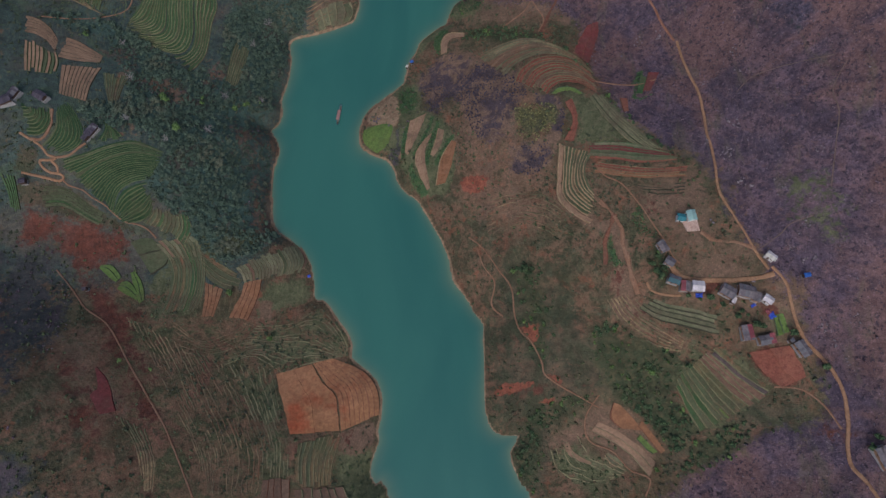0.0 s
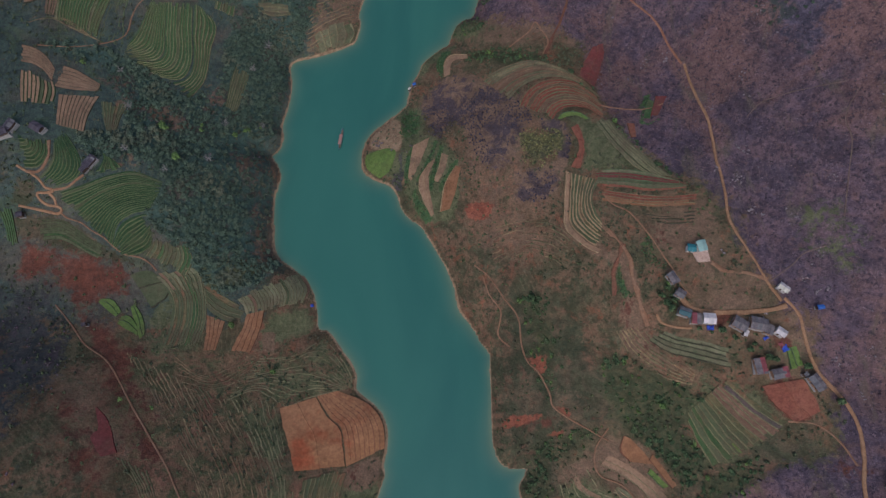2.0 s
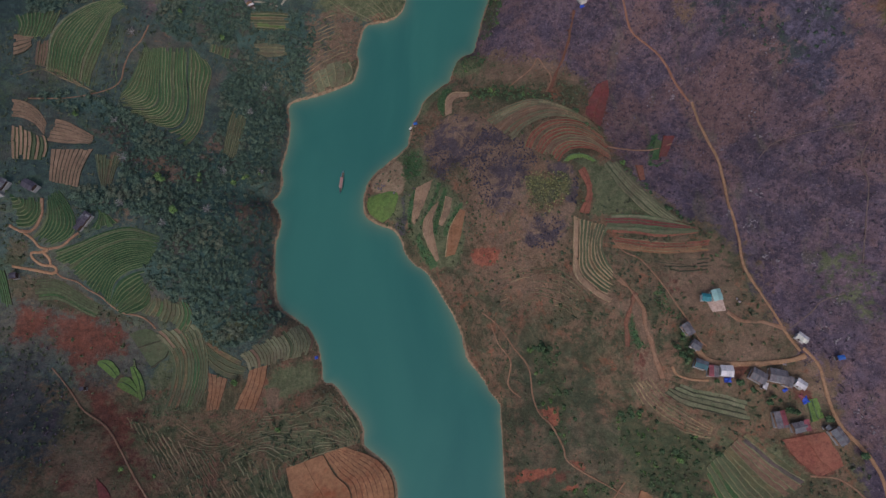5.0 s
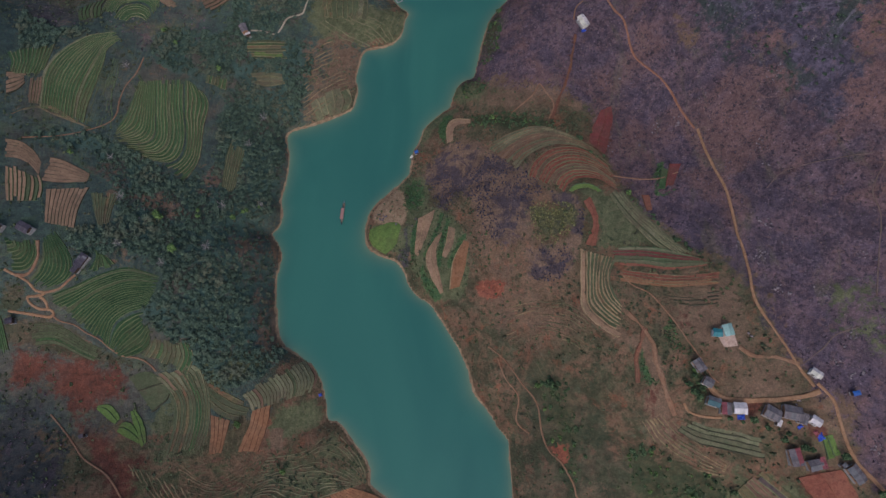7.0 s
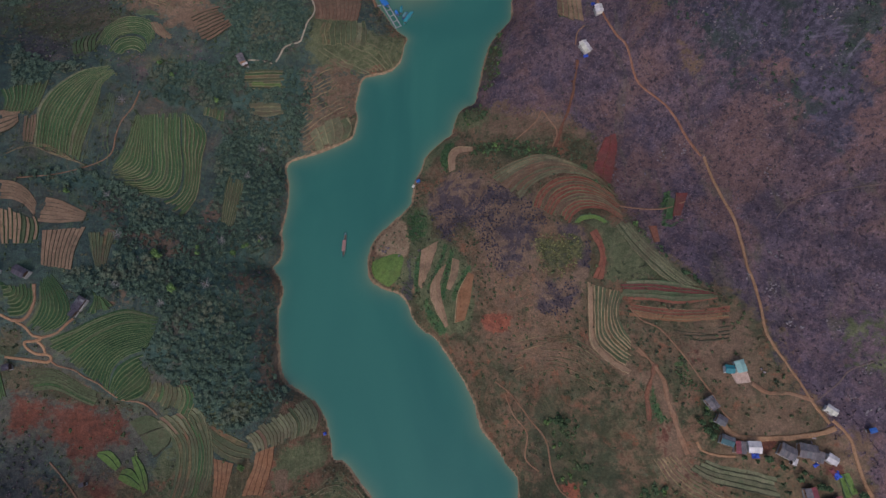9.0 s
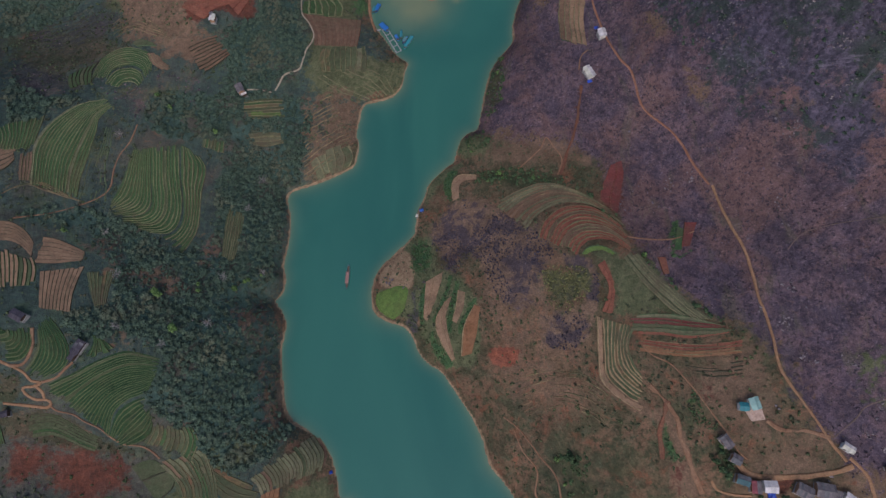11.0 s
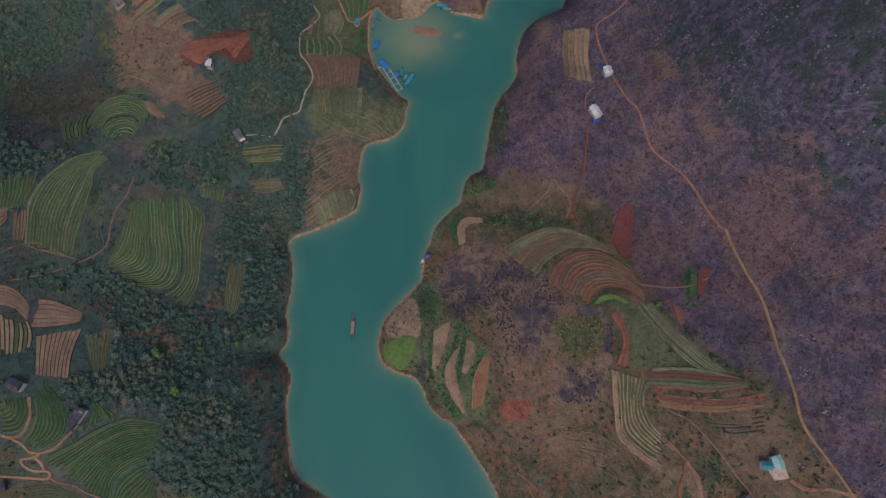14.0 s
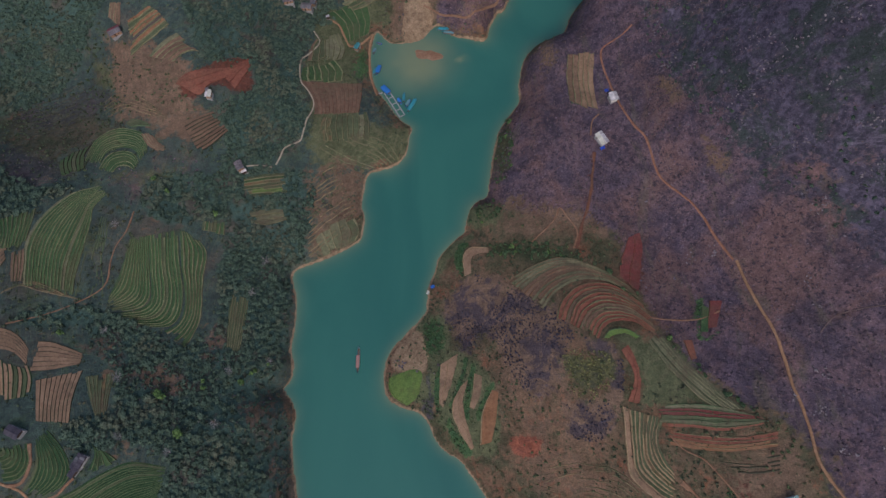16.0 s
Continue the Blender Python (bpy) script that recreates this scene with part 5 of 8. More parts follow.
field("orange-brown terrace above the river bend", [(-0.8, 164.4), (-8.2, 152.2), (-11, 135.8)], [(2.2, 162.2), (-1.4, 148), (-5.2, 136.7)], 1, "orangebrown", "bund_pale", 0.1)
field("tan terrace on a hook of the shore", [(-7.6, 230.4), (-7.6, 242.4), (-2.5, 247.9), (8.3, 245.3)], [(-3.7, 231.5), (-3.1, 239.3), (0.3, 242.8), (8.1, 242.3)], 1, "tansoil", "bund_pale", 0.12)
# the lower eastern knoll
field("bare orange plot on the lower knoll", [(84.7, 6.8), (82.5, -1.3), (87.5, -6.5)], [(87.5, 5.6), (93, -0.2), (98.4, -7.6)], 1, "orangebrown", "bund_red", 0.08, "ploughed_field")
field("tan stubble strip on the lower knoll", [(73.2, -8.3), (82.8, -13.4), (93.7, -21.8), (101.3, -30)], [(77.3, -3.1), (86.3, -7.6), (96.6, -15.5), (104.8, -23.8)], 2, "tansoil", "bund_tan", 0.12, "ploughed_field")
field("green strip between orange earth", [(94.6, -11), (99.3, -16.6), (103.4, -19.9)], [(96.2, -8.7), (100.5, -13.2), (106.1, -18.7)], 1, "bright", "bund_green", 0.2)
field("narrow orange strip beside the grove", [(96.8, -5.6), (100.8, -11.2), (107.1, -19.6)], [(98.5, -2.7), (102.7, -8.4), (109.2, -18.1)], 1, "orangebrown", "bund_red", 0.1)
field("pale bare lens-shaped terrace", [(58.7, -14.2), (59.4, -19.4), (65.2, -23.4), (72.7, -25.3)], [(61.4, -13.6), (62.7, -17.7), (67, -21.4), (72.8, -23.9)], 1, "tansoil", "bund_tan", 0.1)
field("pale green lens-shaped terrace", [(79.2, -19.8), (82.5, -24.9), (89.1, -27.6)], [(81.5, -19.2), (86.5, -22), (89.7, -25.9)], 2, "mixed", "bund_pale", 0.25)
banks("grassy banks round the lower knoll", [(50.5, -18.9), (54.6, -30.4), (70.5, -35.9), (82.1, -32.8)], [(67.1, -10.1), (72.7, -17.3), (82.6, -20.9), (92.1, -28.4)], 6, "bund_tan", width=0.6, broken=0.3, ground='grass', soft=6, strength=0.8)
banks("faint dry terraces on the slope above the river", [(19.4, 121.8), (35.6, 124.1), (51.6, 119.1), (61.3, 110.8)], [(20.2, 96.3), (36.5, 103.5), (49.7, 99.3), (57, 93.1)], 9, "bund_faint", width=0.4, broken=0.5)
# upper western slopes
field("arched rice terraces above the wood", [(-205, 309.1), (-202.6, 317.3), (-194.6, 319.5), (-187, 316.6), (-184.6, 310.1)], [(-214.4, 312.9), (-210.5, 327.8), (-198.1, 333), (-183.7, 327.9), (-179.7, 318.4)], 9, "green", "bund_rice", 0.32)
field("inner arched rice terraces", [(-205.2, 306.1), (-202.2, 315), (-194.5, 318), (-187.5, 315.2), (-185.2, 309.4)], [(-197.9, 303.8), (-196.4, 306.3), (-193, 307.6), (-189.4, 306.7), (-187, 304.5)], 5, "green", "bund_rice", 0.28)
field("blocky green vegetable plots", [(-213.7, 323.8), (-215.3, 316.6), (-212.3, 306)], [(-228.9, 317), (-227.6, 310), (-223.9, 302.3)], 6, "green", "bund_dark", 0.24)
field("brown terraces beside the arch", [(-184.3, 327.3), (-180.4, 319.8), (-173.5, 315.4)], [(-178.6, 327.5), (-174.9, 321.7), (-170.2, 318.1)], 4, "brownsoil", "bund_tan", 0.25)
field("bright grassy terrace on the upper slope", [(-194.1, 335.4), (-189.8, 338.4), (-180.5, 334.1)], [(-190.5, 332.5), (-186.1, 332.6), (-178.6, 331.7)], 1, "dullgreen", "bund_green", 0.15)
field("striped pink-brown ploughed slope", [(-160.8, 332.1), (-153, 336.2), (-144.4, 339.9)], [(-154, 315.7), (-146.6, 320.6), (-137.7, 329.1)], 9, "brownsoil", "bund_dark", 0.2, "ploughed_field")
field("strips of orange and grey plots above a hut", [(-192.7, 402.9), (-183.1, 406), (-176.3, 408.9)], [(-191.8, 380), (-176.9, 388.4), (-166.1, 395.5)], 7, "orangebrown", "bund_olive", 0.3, crops=('orangebrown', 'dusk', 'dullgreen', 'orangebrown'), wobble=0.5)
field("strips of green and brown plots on the upper slope", [(-180.2, 376.8), (-171.7, 383.8), (-162.4, 389.4)], [(-165.3, 370.7), (-157, 376.7), (-150.2, 376.8)], 5, "brownsoil", "bund_tan", 0.25, crops=('mixed', 'brownsoil', 'brownsoil'), wobble=0.4)
field("red ploughed slope beside a hut", [(-164.8, 356.3), (-157.5, 363.7), (-143.7, 366.4), (-133.3, 369.3), (-124.3, 376.7)], [(-160.4, 355.3), (-151.4, 349.7), (-145, 357), (-135.9, 362.2), (-125.7, 369.4)], 3, "redsoil", "redsoil", 0.12, "ploughed_field")
field("orange-red slope in the forest edge", [(-137.1, 361.4), (-132.8, 366.8), (-124.4, 375.9)], [(-131.6, 354.2), (-128.4, 361.3), (-123.9, 370.6)], 2, "redsoil", "redsoil", 0.1, "ploughed_field")
field("pale ploughed plots by the houses at the top", [(-206.7, 409), (-203.8, 416.4)], [(-198.7, 400.6), (-196.1, 414.3)], 4, "brownsoil", "bund_tan", 0.3, "ploughed_field")
banks("faint curved terraces on the brown slope", [(-212.8, 356.3), (-200.7, 360.3), (-188.6, 354.9), (-177.8, 345.5)], [(-206.6, 342.2), (-193.8, 344.9), (-181.2, 338.8), (-168.4, 334.1)], 6, "bund_faint", width=0.45)
banks("overgrown terraces slanting down the western slope", [(-273.5, 366.2), (-254.1, 369), (-227.1, 372.9)], [(-263, 338.6), (-240, 339.8), (-215.2, 346.7)], 8, "bund_dark", width=0.5, broken=0.3, ground='thorn', soft=9, strength=0.6)
field("small green terraces below a farmhouse", [(-131.9, 301.5), (-120.2, 304.3), (-110.2, 305.9)], [(-132.8, 290.1), (-121.2, 291.7), (-109.1, 293.8)], 7, "dullgreen", "bund_tan", 0.28)
field("bright green terraces below a farmhouse", [(-128.2, 294.9), (-119.3, 295.8), (-111.5, 295.9)], [(-128.5, 292.2), (-119.5, 293.1), (-111.7, 293.1)], 1, "bright", "bund_olive", 0.2, lift=0.12)
field("brown terraces below the green ones", [(-131.1, 280.7), (-121.9, 282.8), (-110.9, 282.8)], [(-128, 274.7), (-121, 274), (-110.5, 276.6)], 3, "mixed", "bund_tan", 0.3)
banks("dry terraces on the western shore", [(-98, 297.6), (-91, 305.7), (-81.1, 312.6)], [(-100.2, 253.1), (-84.1, 263.3), (-67, 274.4)], 16, "bund_faint", width=0.6, broken=0.3, ground='bare', soft=6, strength=0.6)
banks("grassy shore terraces by the dock", [(-90.3, 322.6), (-77.6, 314.4), (-60.9, 309.1)], [(-61.9, 332.6), (-44.5, 325.7), (-38.1, 312.9)], 8, "bund_olive", width=0.5, broken=0.3, ground='grass', soft=6, strength=0.9)
field("furrowed dark brown field beside a path", [(-97.5, 368.6), (-92.9, 362), (-89.7, 352), (-90, 345)], [(-59.9, 371.9), (-60.3, 363.8), (-62.4, 349.8), (-63.2, 347.6)], 12, "brownsoil", "bund_red", 0.1, "ploughed_field", wobble=0.15)
field("green terraces on the shore path", [(-95.3, 379.6), (-96.8, 371.8), (-95.7, 367.4)], [(-76.3, 388.7), (-71.7, 381.4), (-72.1, 371.7)], 6, "green", "bund_rice", 0.32)
field("curved pale terraces above the landing", [(-86.8, 403.9), (-91, 395.8), (-92.3, 385)], [(-72.4, 411.6), (-68.6, 400.5), (-71.3, 390.9)], 7, "mixed", "bund_olive", 0.25)
field("small green and brown beds above the shore", [(-84.7, 344.3), (-87.3, 336.4), (-86, 327.2)], [(-57.4, 348.5), (-56.3, 336.6), (-58.1, 327.3)], 9, "dullgreen", "bund_olive", 0.22, crops=('dullgreen', 'mixed', 'dullgreen', 'olive'))
field("two long tan plots above the far shore", [(73.5, 360.8), (71, 345.7), (70.4, 328.6)], [(89.1, 357.8), (85.6, 340.2), (84, 315.3)], 5, "tansoil", "bund_tan", 0.2, "ploughed_field", crops=('tansoil', 'brownsoil', 'tansoil'))
# lower eastern slopes
field("vegetable beds running down the slope", [(112.5, 16.6), (118.3, 4.3), (125.6, -9)], [(131.2, 33.8), (143.5, 23.1), (158, 12.1)], 13, "brownsoil", "bund_olive", 0.22, crops=('brownsoil', 'dusk', 'dullgreen', 'olive', 'dusk', 'green'))
field("small bright green bed at the foot of the vegetable beds", [(130.7, 2), (135, -2.6)], [(133.7, 3.7), (137.4, -1.2)], 1, "bright", "bund_green", 0.15, lift=0.2)
field("red bare field beside the houses", [(146.1, 30.1), (152.3, 21.3), (160.7, 12.9)], [(164.9, 33), (168.5, 25.3), (170.6, 17.8)], 2, "redsoil", "redsoil", 0.06, "ploughed_field")
field("pale green terraces under the village", [(101, 58.8), (108.9, 54.7), (120, 51.5), (134.3, 47.3)], [(96.2, 53.2), (105.2, 47.2), (118.5, 42.6), (133.3, 38.9)], 4, "mixed", "bund_dark", 0.3, crops=('mixed', 'dullgreen', 'mixed'))
banks("reddish eroded terraces beside the gully", [(93.6, 60.6), (99.9, 51.9), (109.5, 44.2), (117.6, 37.4)], [(79.6, 58.3), (87.7, 45.2), (104, 34.6), (116, 31.4)], 7, "bund_faint", width=0.7, broken=0.2, ground='bare', soft=5, strength=0.6)
# ---- further fields on the west shore ----
field("olive terraces between orange plots", [(-144.2, 81.4), (-140, 75.1), (-130.8, 68.5), (-123.6, 69)], [(-145, 91), (-136.7, 85.2), (-127.5, 80), (-121.3, 76.4)], 4, "dullgreen", "bund_olive", 0.22)

field("pale green terraces above the gully", [(-168.5, 92.6), (-164, 88.1), (-159.2, 83.5)], [(-150.3, 98.9), (-145.2, 94.3), (-142.9, 84.7)], 8, "mixed", "bund_olive", 0.25)
field("green plots at the valley side", [(-246.1, 126), (-243.7, 119), (-242.3, 107.4)], [(-239.4, 125), (-238.4, 116.4), (-237.3, 106.7)], 5, "green", "bund_dark", 0.2)
field("green meadow strips by the hamlet", [(-78.7, 426.1), (-72.6, 420.7), (-68.5, 402.9)], [(-55, 441.9), (-50.4, 425.9), (-52.8, 412.7)], 5, "green", "bund_olive", 0.15)
field("striped fallow plots at the top of the valley", [(-63.8, 429.8), (-53.8, 432.9), (-43.1, 440.8)], [(-72.3, 440.4), (-66, 447.7), (-54.1, 453)], 5, "mixed", "bund_tan", 0.3)
field("pale grass plots on the point", [(-97.2, 267.5), (-93.6, 259), (-91.9, 254.3)], [(-71.2, 278.1), (-69.2, 268), (-72.7, 261.2)], 5, "mixed", "bund_tan", 0.25)

# ---- fields on the east shore ----
plot("bright green lawn on the river bend", [(-58, 177.3), (-58.6, 171.3), (-56.2, 165.8), (-48.9, 161)], [(-51.9, 178.6), (-44.5, 180.1), (-38.7, 178), (-40.2, 171.2), (-42.3, 165.3), (-48.2, 161.1)], "bright", "bright")
field("bright green garden beside the road", [(158.7, 47.8), (160, 37.6)], [(163.2, 48.5), (165.8, 38.9)], 2, "bright", "bund_green", 0.2)
plot("bare yard of a white shed", [(117.6, 97.5), (120.3, 90.7)], [(125.6, 98.1), (126.5, 91)], "yard", "yard")

# ---- roads and paths ----
ribbon("eroded_bank", "orange eroded earth gully below the terraces", [(78.8, 110.8), (82.7, 106), (86.1, 100.8), (88.4, 95.2), (89, 87.7), (90.9, 78.4), (92.9, 69.2), (95.1, 60.1)], 1.7, "path", "bank", ragged=0.8)
ribbon("eroded_bank", "reddish earth beside the eroded gully", [(85.8, 102.7), (82.3, 93.6), (80.4, 85.7), (80.6, 76.5)], 2, "bund_red", "bank", ragged=0.7)
ribbon("footpath", "footpath round the terraces", [(78.3, 131.5), (82.6, 125), (89.7, 120.2), (95, 112.8), (100, 104.1), (104.7, 94.4), (108.9, 86.3), (112.3, 78.3), (115.7, 74.3)], 0.6, "path")
ribbon("footpath", "footpath curving round the lower knoll", [(77.3, 10.3), (71.6, 1.6), (70.1, -6.6), (73.1, -13.8), (84.1, -18.6), (92.1, -27.5), (101.2, -31.7), (98.5, -40.5)], 0.7, "path")
ribbon("footpath", "footpath across the slope above the river", [(9.1, 101.6), (17.2, 93.7), (25, 81.2), (32.6, 69.4), (34, 55.3), (36.8, 45.6), (42.6, 39.1), (47.7, 28.3), (49.3, 21.7), (57, 15.7), (68.7, 8.9), (77.3, 3.9)], 0.7, "path")
ribbon("road", "orange dirt road past a white shed", [(110.4, 364.9), (104.8, 361.9), (95.2, 359.2), (92.3, 355.3), (92.1, 345.2), (93.5, 334.9), (94.9, 323.2), (97.1, 311.7), (100, 301.2), (103.6, 293.1), (105, 284.8), (106, 273.5), (108.2, 265.4), (114.4, 256.3), (119.8, 248.3), (123.5, 239.3), (127.5, 225.7), (131.9, 213.6)], 0.9, "redroad", "road")
ribbon("road", "winding orange dirt road on the hillside", [(133.1, 212.9), (134.1, 201.5), (135.9, 188.9), (138.7, 173.2), (138.8, 160.4), (138.5, 148), (139.4, 139), (139.5, 127.3), (138.9, 117.5), (140.2, 109.1), (144.3, 99.4), (149.1, 88.7), (152.8, 79.5), (158.2, 70.3)], 1.1, "road", "road")
ribbon("road", "orange dirt road bending below the village", [(159.8, 71.7), (163.7, 67.1), (166.4, 62.2), (167.1, 56.7), (168.1, 48.4), (171.3, 37.4), (177.6, 27.8), (182.4, 19.7), (185, 9.1), (184.3, -2.4), (182, -13.7), (181.9, -22.2), (185.6, -29.1), (188.5, -37)], 1.35, "road", "road")
ribbon("lane", "orange lane below the hamlet", [(-234.9, 146.9), (-230.4, 144.2), (-225.3, 141.1), (-221.8, 136.6), (-217.9, 135.4), (-221.6, 133.9), (-225.7, 133.6), (-225.5, 131.2), (-221.8, 128), (-216.2, 127.2), (-214.6, 125.5), (-216.6, 123.7), (-225.3, 125.3), (-235.6, 127.1)], 1.15, "road")
ribbon("footpath", "short cut across the hairpin of the lane", [(-220.1, 133.6), (-217.8, 131.1), (-217.2, 127.8)], 1.2, "road")
ribbon("footpath", "earth footpath beside rice terraces", [(-230.4, 144.2), (-225.5, 144.3), (-222.2, 148), (-220.5, 154), (-220.7, 161.7)], 1.3, "path")
ribbon("footpath", "earth footpath past the farmhouse", [(-217.6, 135.6), (-211.1, 137.3), (-206.3, 141.5), (-203.2, 144.2)], 1, "path")
ribbon("footpath", "earth footpath down the fan of terraces", [(-214.8, 123.9), (-212.1, 121.6), (-204.9, 119.3), (-199.9, 115.5), (-193.5, 111.8), (-189.2, 107.7), (-183.3, 103.5), (-175.3, 101.9), (-170.1, 98.8), (-166.8, 95)], 0.7, "path")
ribbon("footpath", "path over the western hill", [(-235.9, 219.4), (-221.6, 224.6), (-210.5, 230.5), (-202.2, 236.4), (-198.6, 242.6), (-197.5, 251.2), (-195.1, 260), (-189.9, 269.4), (-186.6, 279.8)], 0.5, "path", lift=0.2)
ribbon("footpath", "pale concrete path above the shore", [(-87.9, 409.8), (-84.8, 402.1), (-89.8, 393), (-95.5, 385.3), (-96.9, 378.3), (-96.6, 367.6), (-92.9, 362), (-90, 354.1), (-90.9, 347.8), (-94.9, 339.5), (-97.9, 330.2), (-99.8, 326.4), (-108.1, 321.6), (-111.7, 315), (-114.2, 310.6)], 0.75, "palepath", lift=0.45)
ribbon("footpath", "pale path to the lone farmhouse", [(-130, 308.9), (-122.8, 309.7), (-116.2, 309.1)], 0.7, "palepath", lift=0.4)
ribbon("lane", "pale dirt lane along the boat landing", [(-77.9, 421.8), (-72, 418.5), (-68.9, 409.8), (-65.6, 402.2), (-57.9, 404.4), (-49.7, 411.8), (-52.3, 403.7), (-53.7, 390.1), (-53.5, 376.4), (-50.3, 362.2)], 1.3, "road", lift=0.45)
ribbon("footpath", "zigzag path on the burnt slope", [(32.6, 243), (47.4, 254.3), (51.9, 261.4), (55.4, 254.5), (58.9, 244.8), (54.7, 234.8)], 0.7, "path")
ribbon("footpath", "red earth track below the barn", [(76.7, 290.9), (72.5, 274), (68.3, 260.8), (62, 247.8), (56.2, 234.5)], 1.4, "bund_red", lift=0.15, ragged=0.7)
ribbon("footpath", "earth track between the tan plots and the barn", [(84, 315.3), (79.4, 311.5), (76.9, 302.2)], 0.8, "path")
ribbon("footpath", "earth track down the red slope", [(-215.5, 75.6), (-205.1, 65.9), (-193, 53.8), (-179.1, 44.5), (-164.6, 26.1), (-153, 10.6), (-140, -7.8), (-129.4, -27), (-122.6, -39.4)], 0.6, "path")
ribbon("lane", "dirt lane through the village", [(160.6, 68.2), (152.9, 66.2), (141.3, 65.3), (125.1, 65.7), (115.7, 67.7), (111.9, 72.2), (110, 77.1)], 2.2, "road", "road")
ribbon("lane", "dirt lane to the green-roofed house", [(153.1, 81.1), (143.1, 84.8), (133.4, 85.9), (127, 90.4)], 1.8, "path")
ribbon("footpath", "faint cattle track on the burnt slope", [(155.9, 170.2), (162.7, 176.7), (172, 178.1), (182.6, 177.5), (194.4, 175.7)], 0.32, "faintpath", lift=0.12)
ribbon("footpath", "faint cattle track down the burnt slope", [(197.9, 170.7), (192.2, 158.2), (193.3, 145.4), (190.9, 128.3), (188.2, 109.1)], 0.32, "faintpath", lift=0.12)
ribbon("footpath", "faint track to the burnt clearing", [(155.1, 81), (165.1, 87.8), (170.8, 93.1), (180.7, 96.3)], 0.6, "faintpath", lift=0.12)
ribbon("footpath", "faint track past the vegetable beds", [(157.2, 13.4), (168.8, 11.9), (176.8, 3.9), (181.4, -6.2)], 0.7, "path", lift=0.2)
ribbon("footpath", "faint track above the terraces", [(118.5, 188.1), (105.5, 185.1), (86.3, 188.5), (80.4, 193.4)], 0.7, "path", lift=0.3)
ribbon("footpath", "winding track down to the river", [(14, 94.1), (17.1, 83.7), (23.4, 73.4), (21.7, 61), (27.9, 54.2)], 0.7, "path", lift=0.2)
ribbon("footpath", "earth path below the village houses", [(99.7, 65.8), (101.5, 61.8), (107.5, 59.3), (115.5, 58.3)], 1.0, "road")
ribbon("footpath", "path along the peninsula", [(-12.2, 424.9), (2.4, 415.7), (17.1, 408), (34, 417.1), (42.9, 425.2)], 1.0, "path")


# ---- the ground: one sheet to the horizon ----
def axis(lo, hi, step):
    inner = np.arange(lo, hi + step, step)
    grow = np.cumsum(step * 1.22 ** np.arange(1, 34))
    grow = grow[grow < 4200]
    return np.r_[lo - grow[::-1], inner, hi + grow]


def sheet(xs, ys):
    gx, gy = np.meshgrid(xs, ys)
    nx, ny = len(xs), len(ys)
    i = (np.arange(ny - 1)[:, None] * nx + np.arange(nx - 1)[None]).ravel()
    return gx, gy, np.c_[i, i + 1, i + 1 + nx, i + nx]


def build_ground():
    gx, gy, faces = sheet(axis(-290, 275, 1.3), axis(-75, 470, 1.3))
    gz = land(gx, gy)
    x, y = gx.ravel(), gy.ravel()
    z = gz.ravel()
    for outline in CLEARED:
        lo, hi = outline.min(0), outline.max(0)
        k = np.where((x > lo[0]) & (x < hi[0]) & (y > lo[1]) & (y < hi[1]))[0]
        k = k[within(x[k], y[k], outline)]
        z[k] = land(x[k], y[k], False) - 0.12
    ob = mesh_object("ground", np.c_[x, y, z], faces, M["ground"], smooth=True)
    d = SHORE.read(x, y)
    wet = d < 0
    shares = {k: np.zeros(len(x)) for k in ("lush", "burnt", "wood", "thorn", "grass", "bare", "red", "rock", "char", "sand", "thicket", "grove", "stubble", "hedge", "dusky", "dry", "fresh")}
    for kind, outline, soft, strength in COVER:
        line = curve(np.vstack([outline, outline[:1]]), 3.0)
        lo, hi = line.min(0) - soft, line.max(0) + soft
        k = np.where((x > lo[0]) & (x < hi[0]) & (y > lo[1]) & (y < hi[1]))[0]
        s = reach(x[k], y[k], line) * np.where(within(x[k], y[k], line), 1, -1)
        w = np.clip(0.5 + s / soft / 2, 0, 1) * strength
        shares[kind][k] = np.maximum(shares[kind][k], w)
    shares["grove"] = np.where(x > -20, shares["wood"], 0)
    shares["wood"] = np.where(x > -20, 0, shares["wood"])
    rim = np.maximum(2.4 * lattice(x, y, 28, 51) - 0.6, 0.05) + 0.8 * lattice(x, y, 7, 52) * (x < 60)
    beach = np.clip(1.25 - d / rim, 0, 1)
    shares["sand"] = np.maximum(shares["sand"], np.where(wet, 1, beach))
    for kind, w in shares.items():
        at = ob.data.attributes.new(kind, "FLOAT", "POINT")
        at.data.foreach_set("value", w.astype(np.float32))
    return tagged(ob, "hilly valley ground with scrub, burnt slopes and sandy shores", "ground", kind="structure")


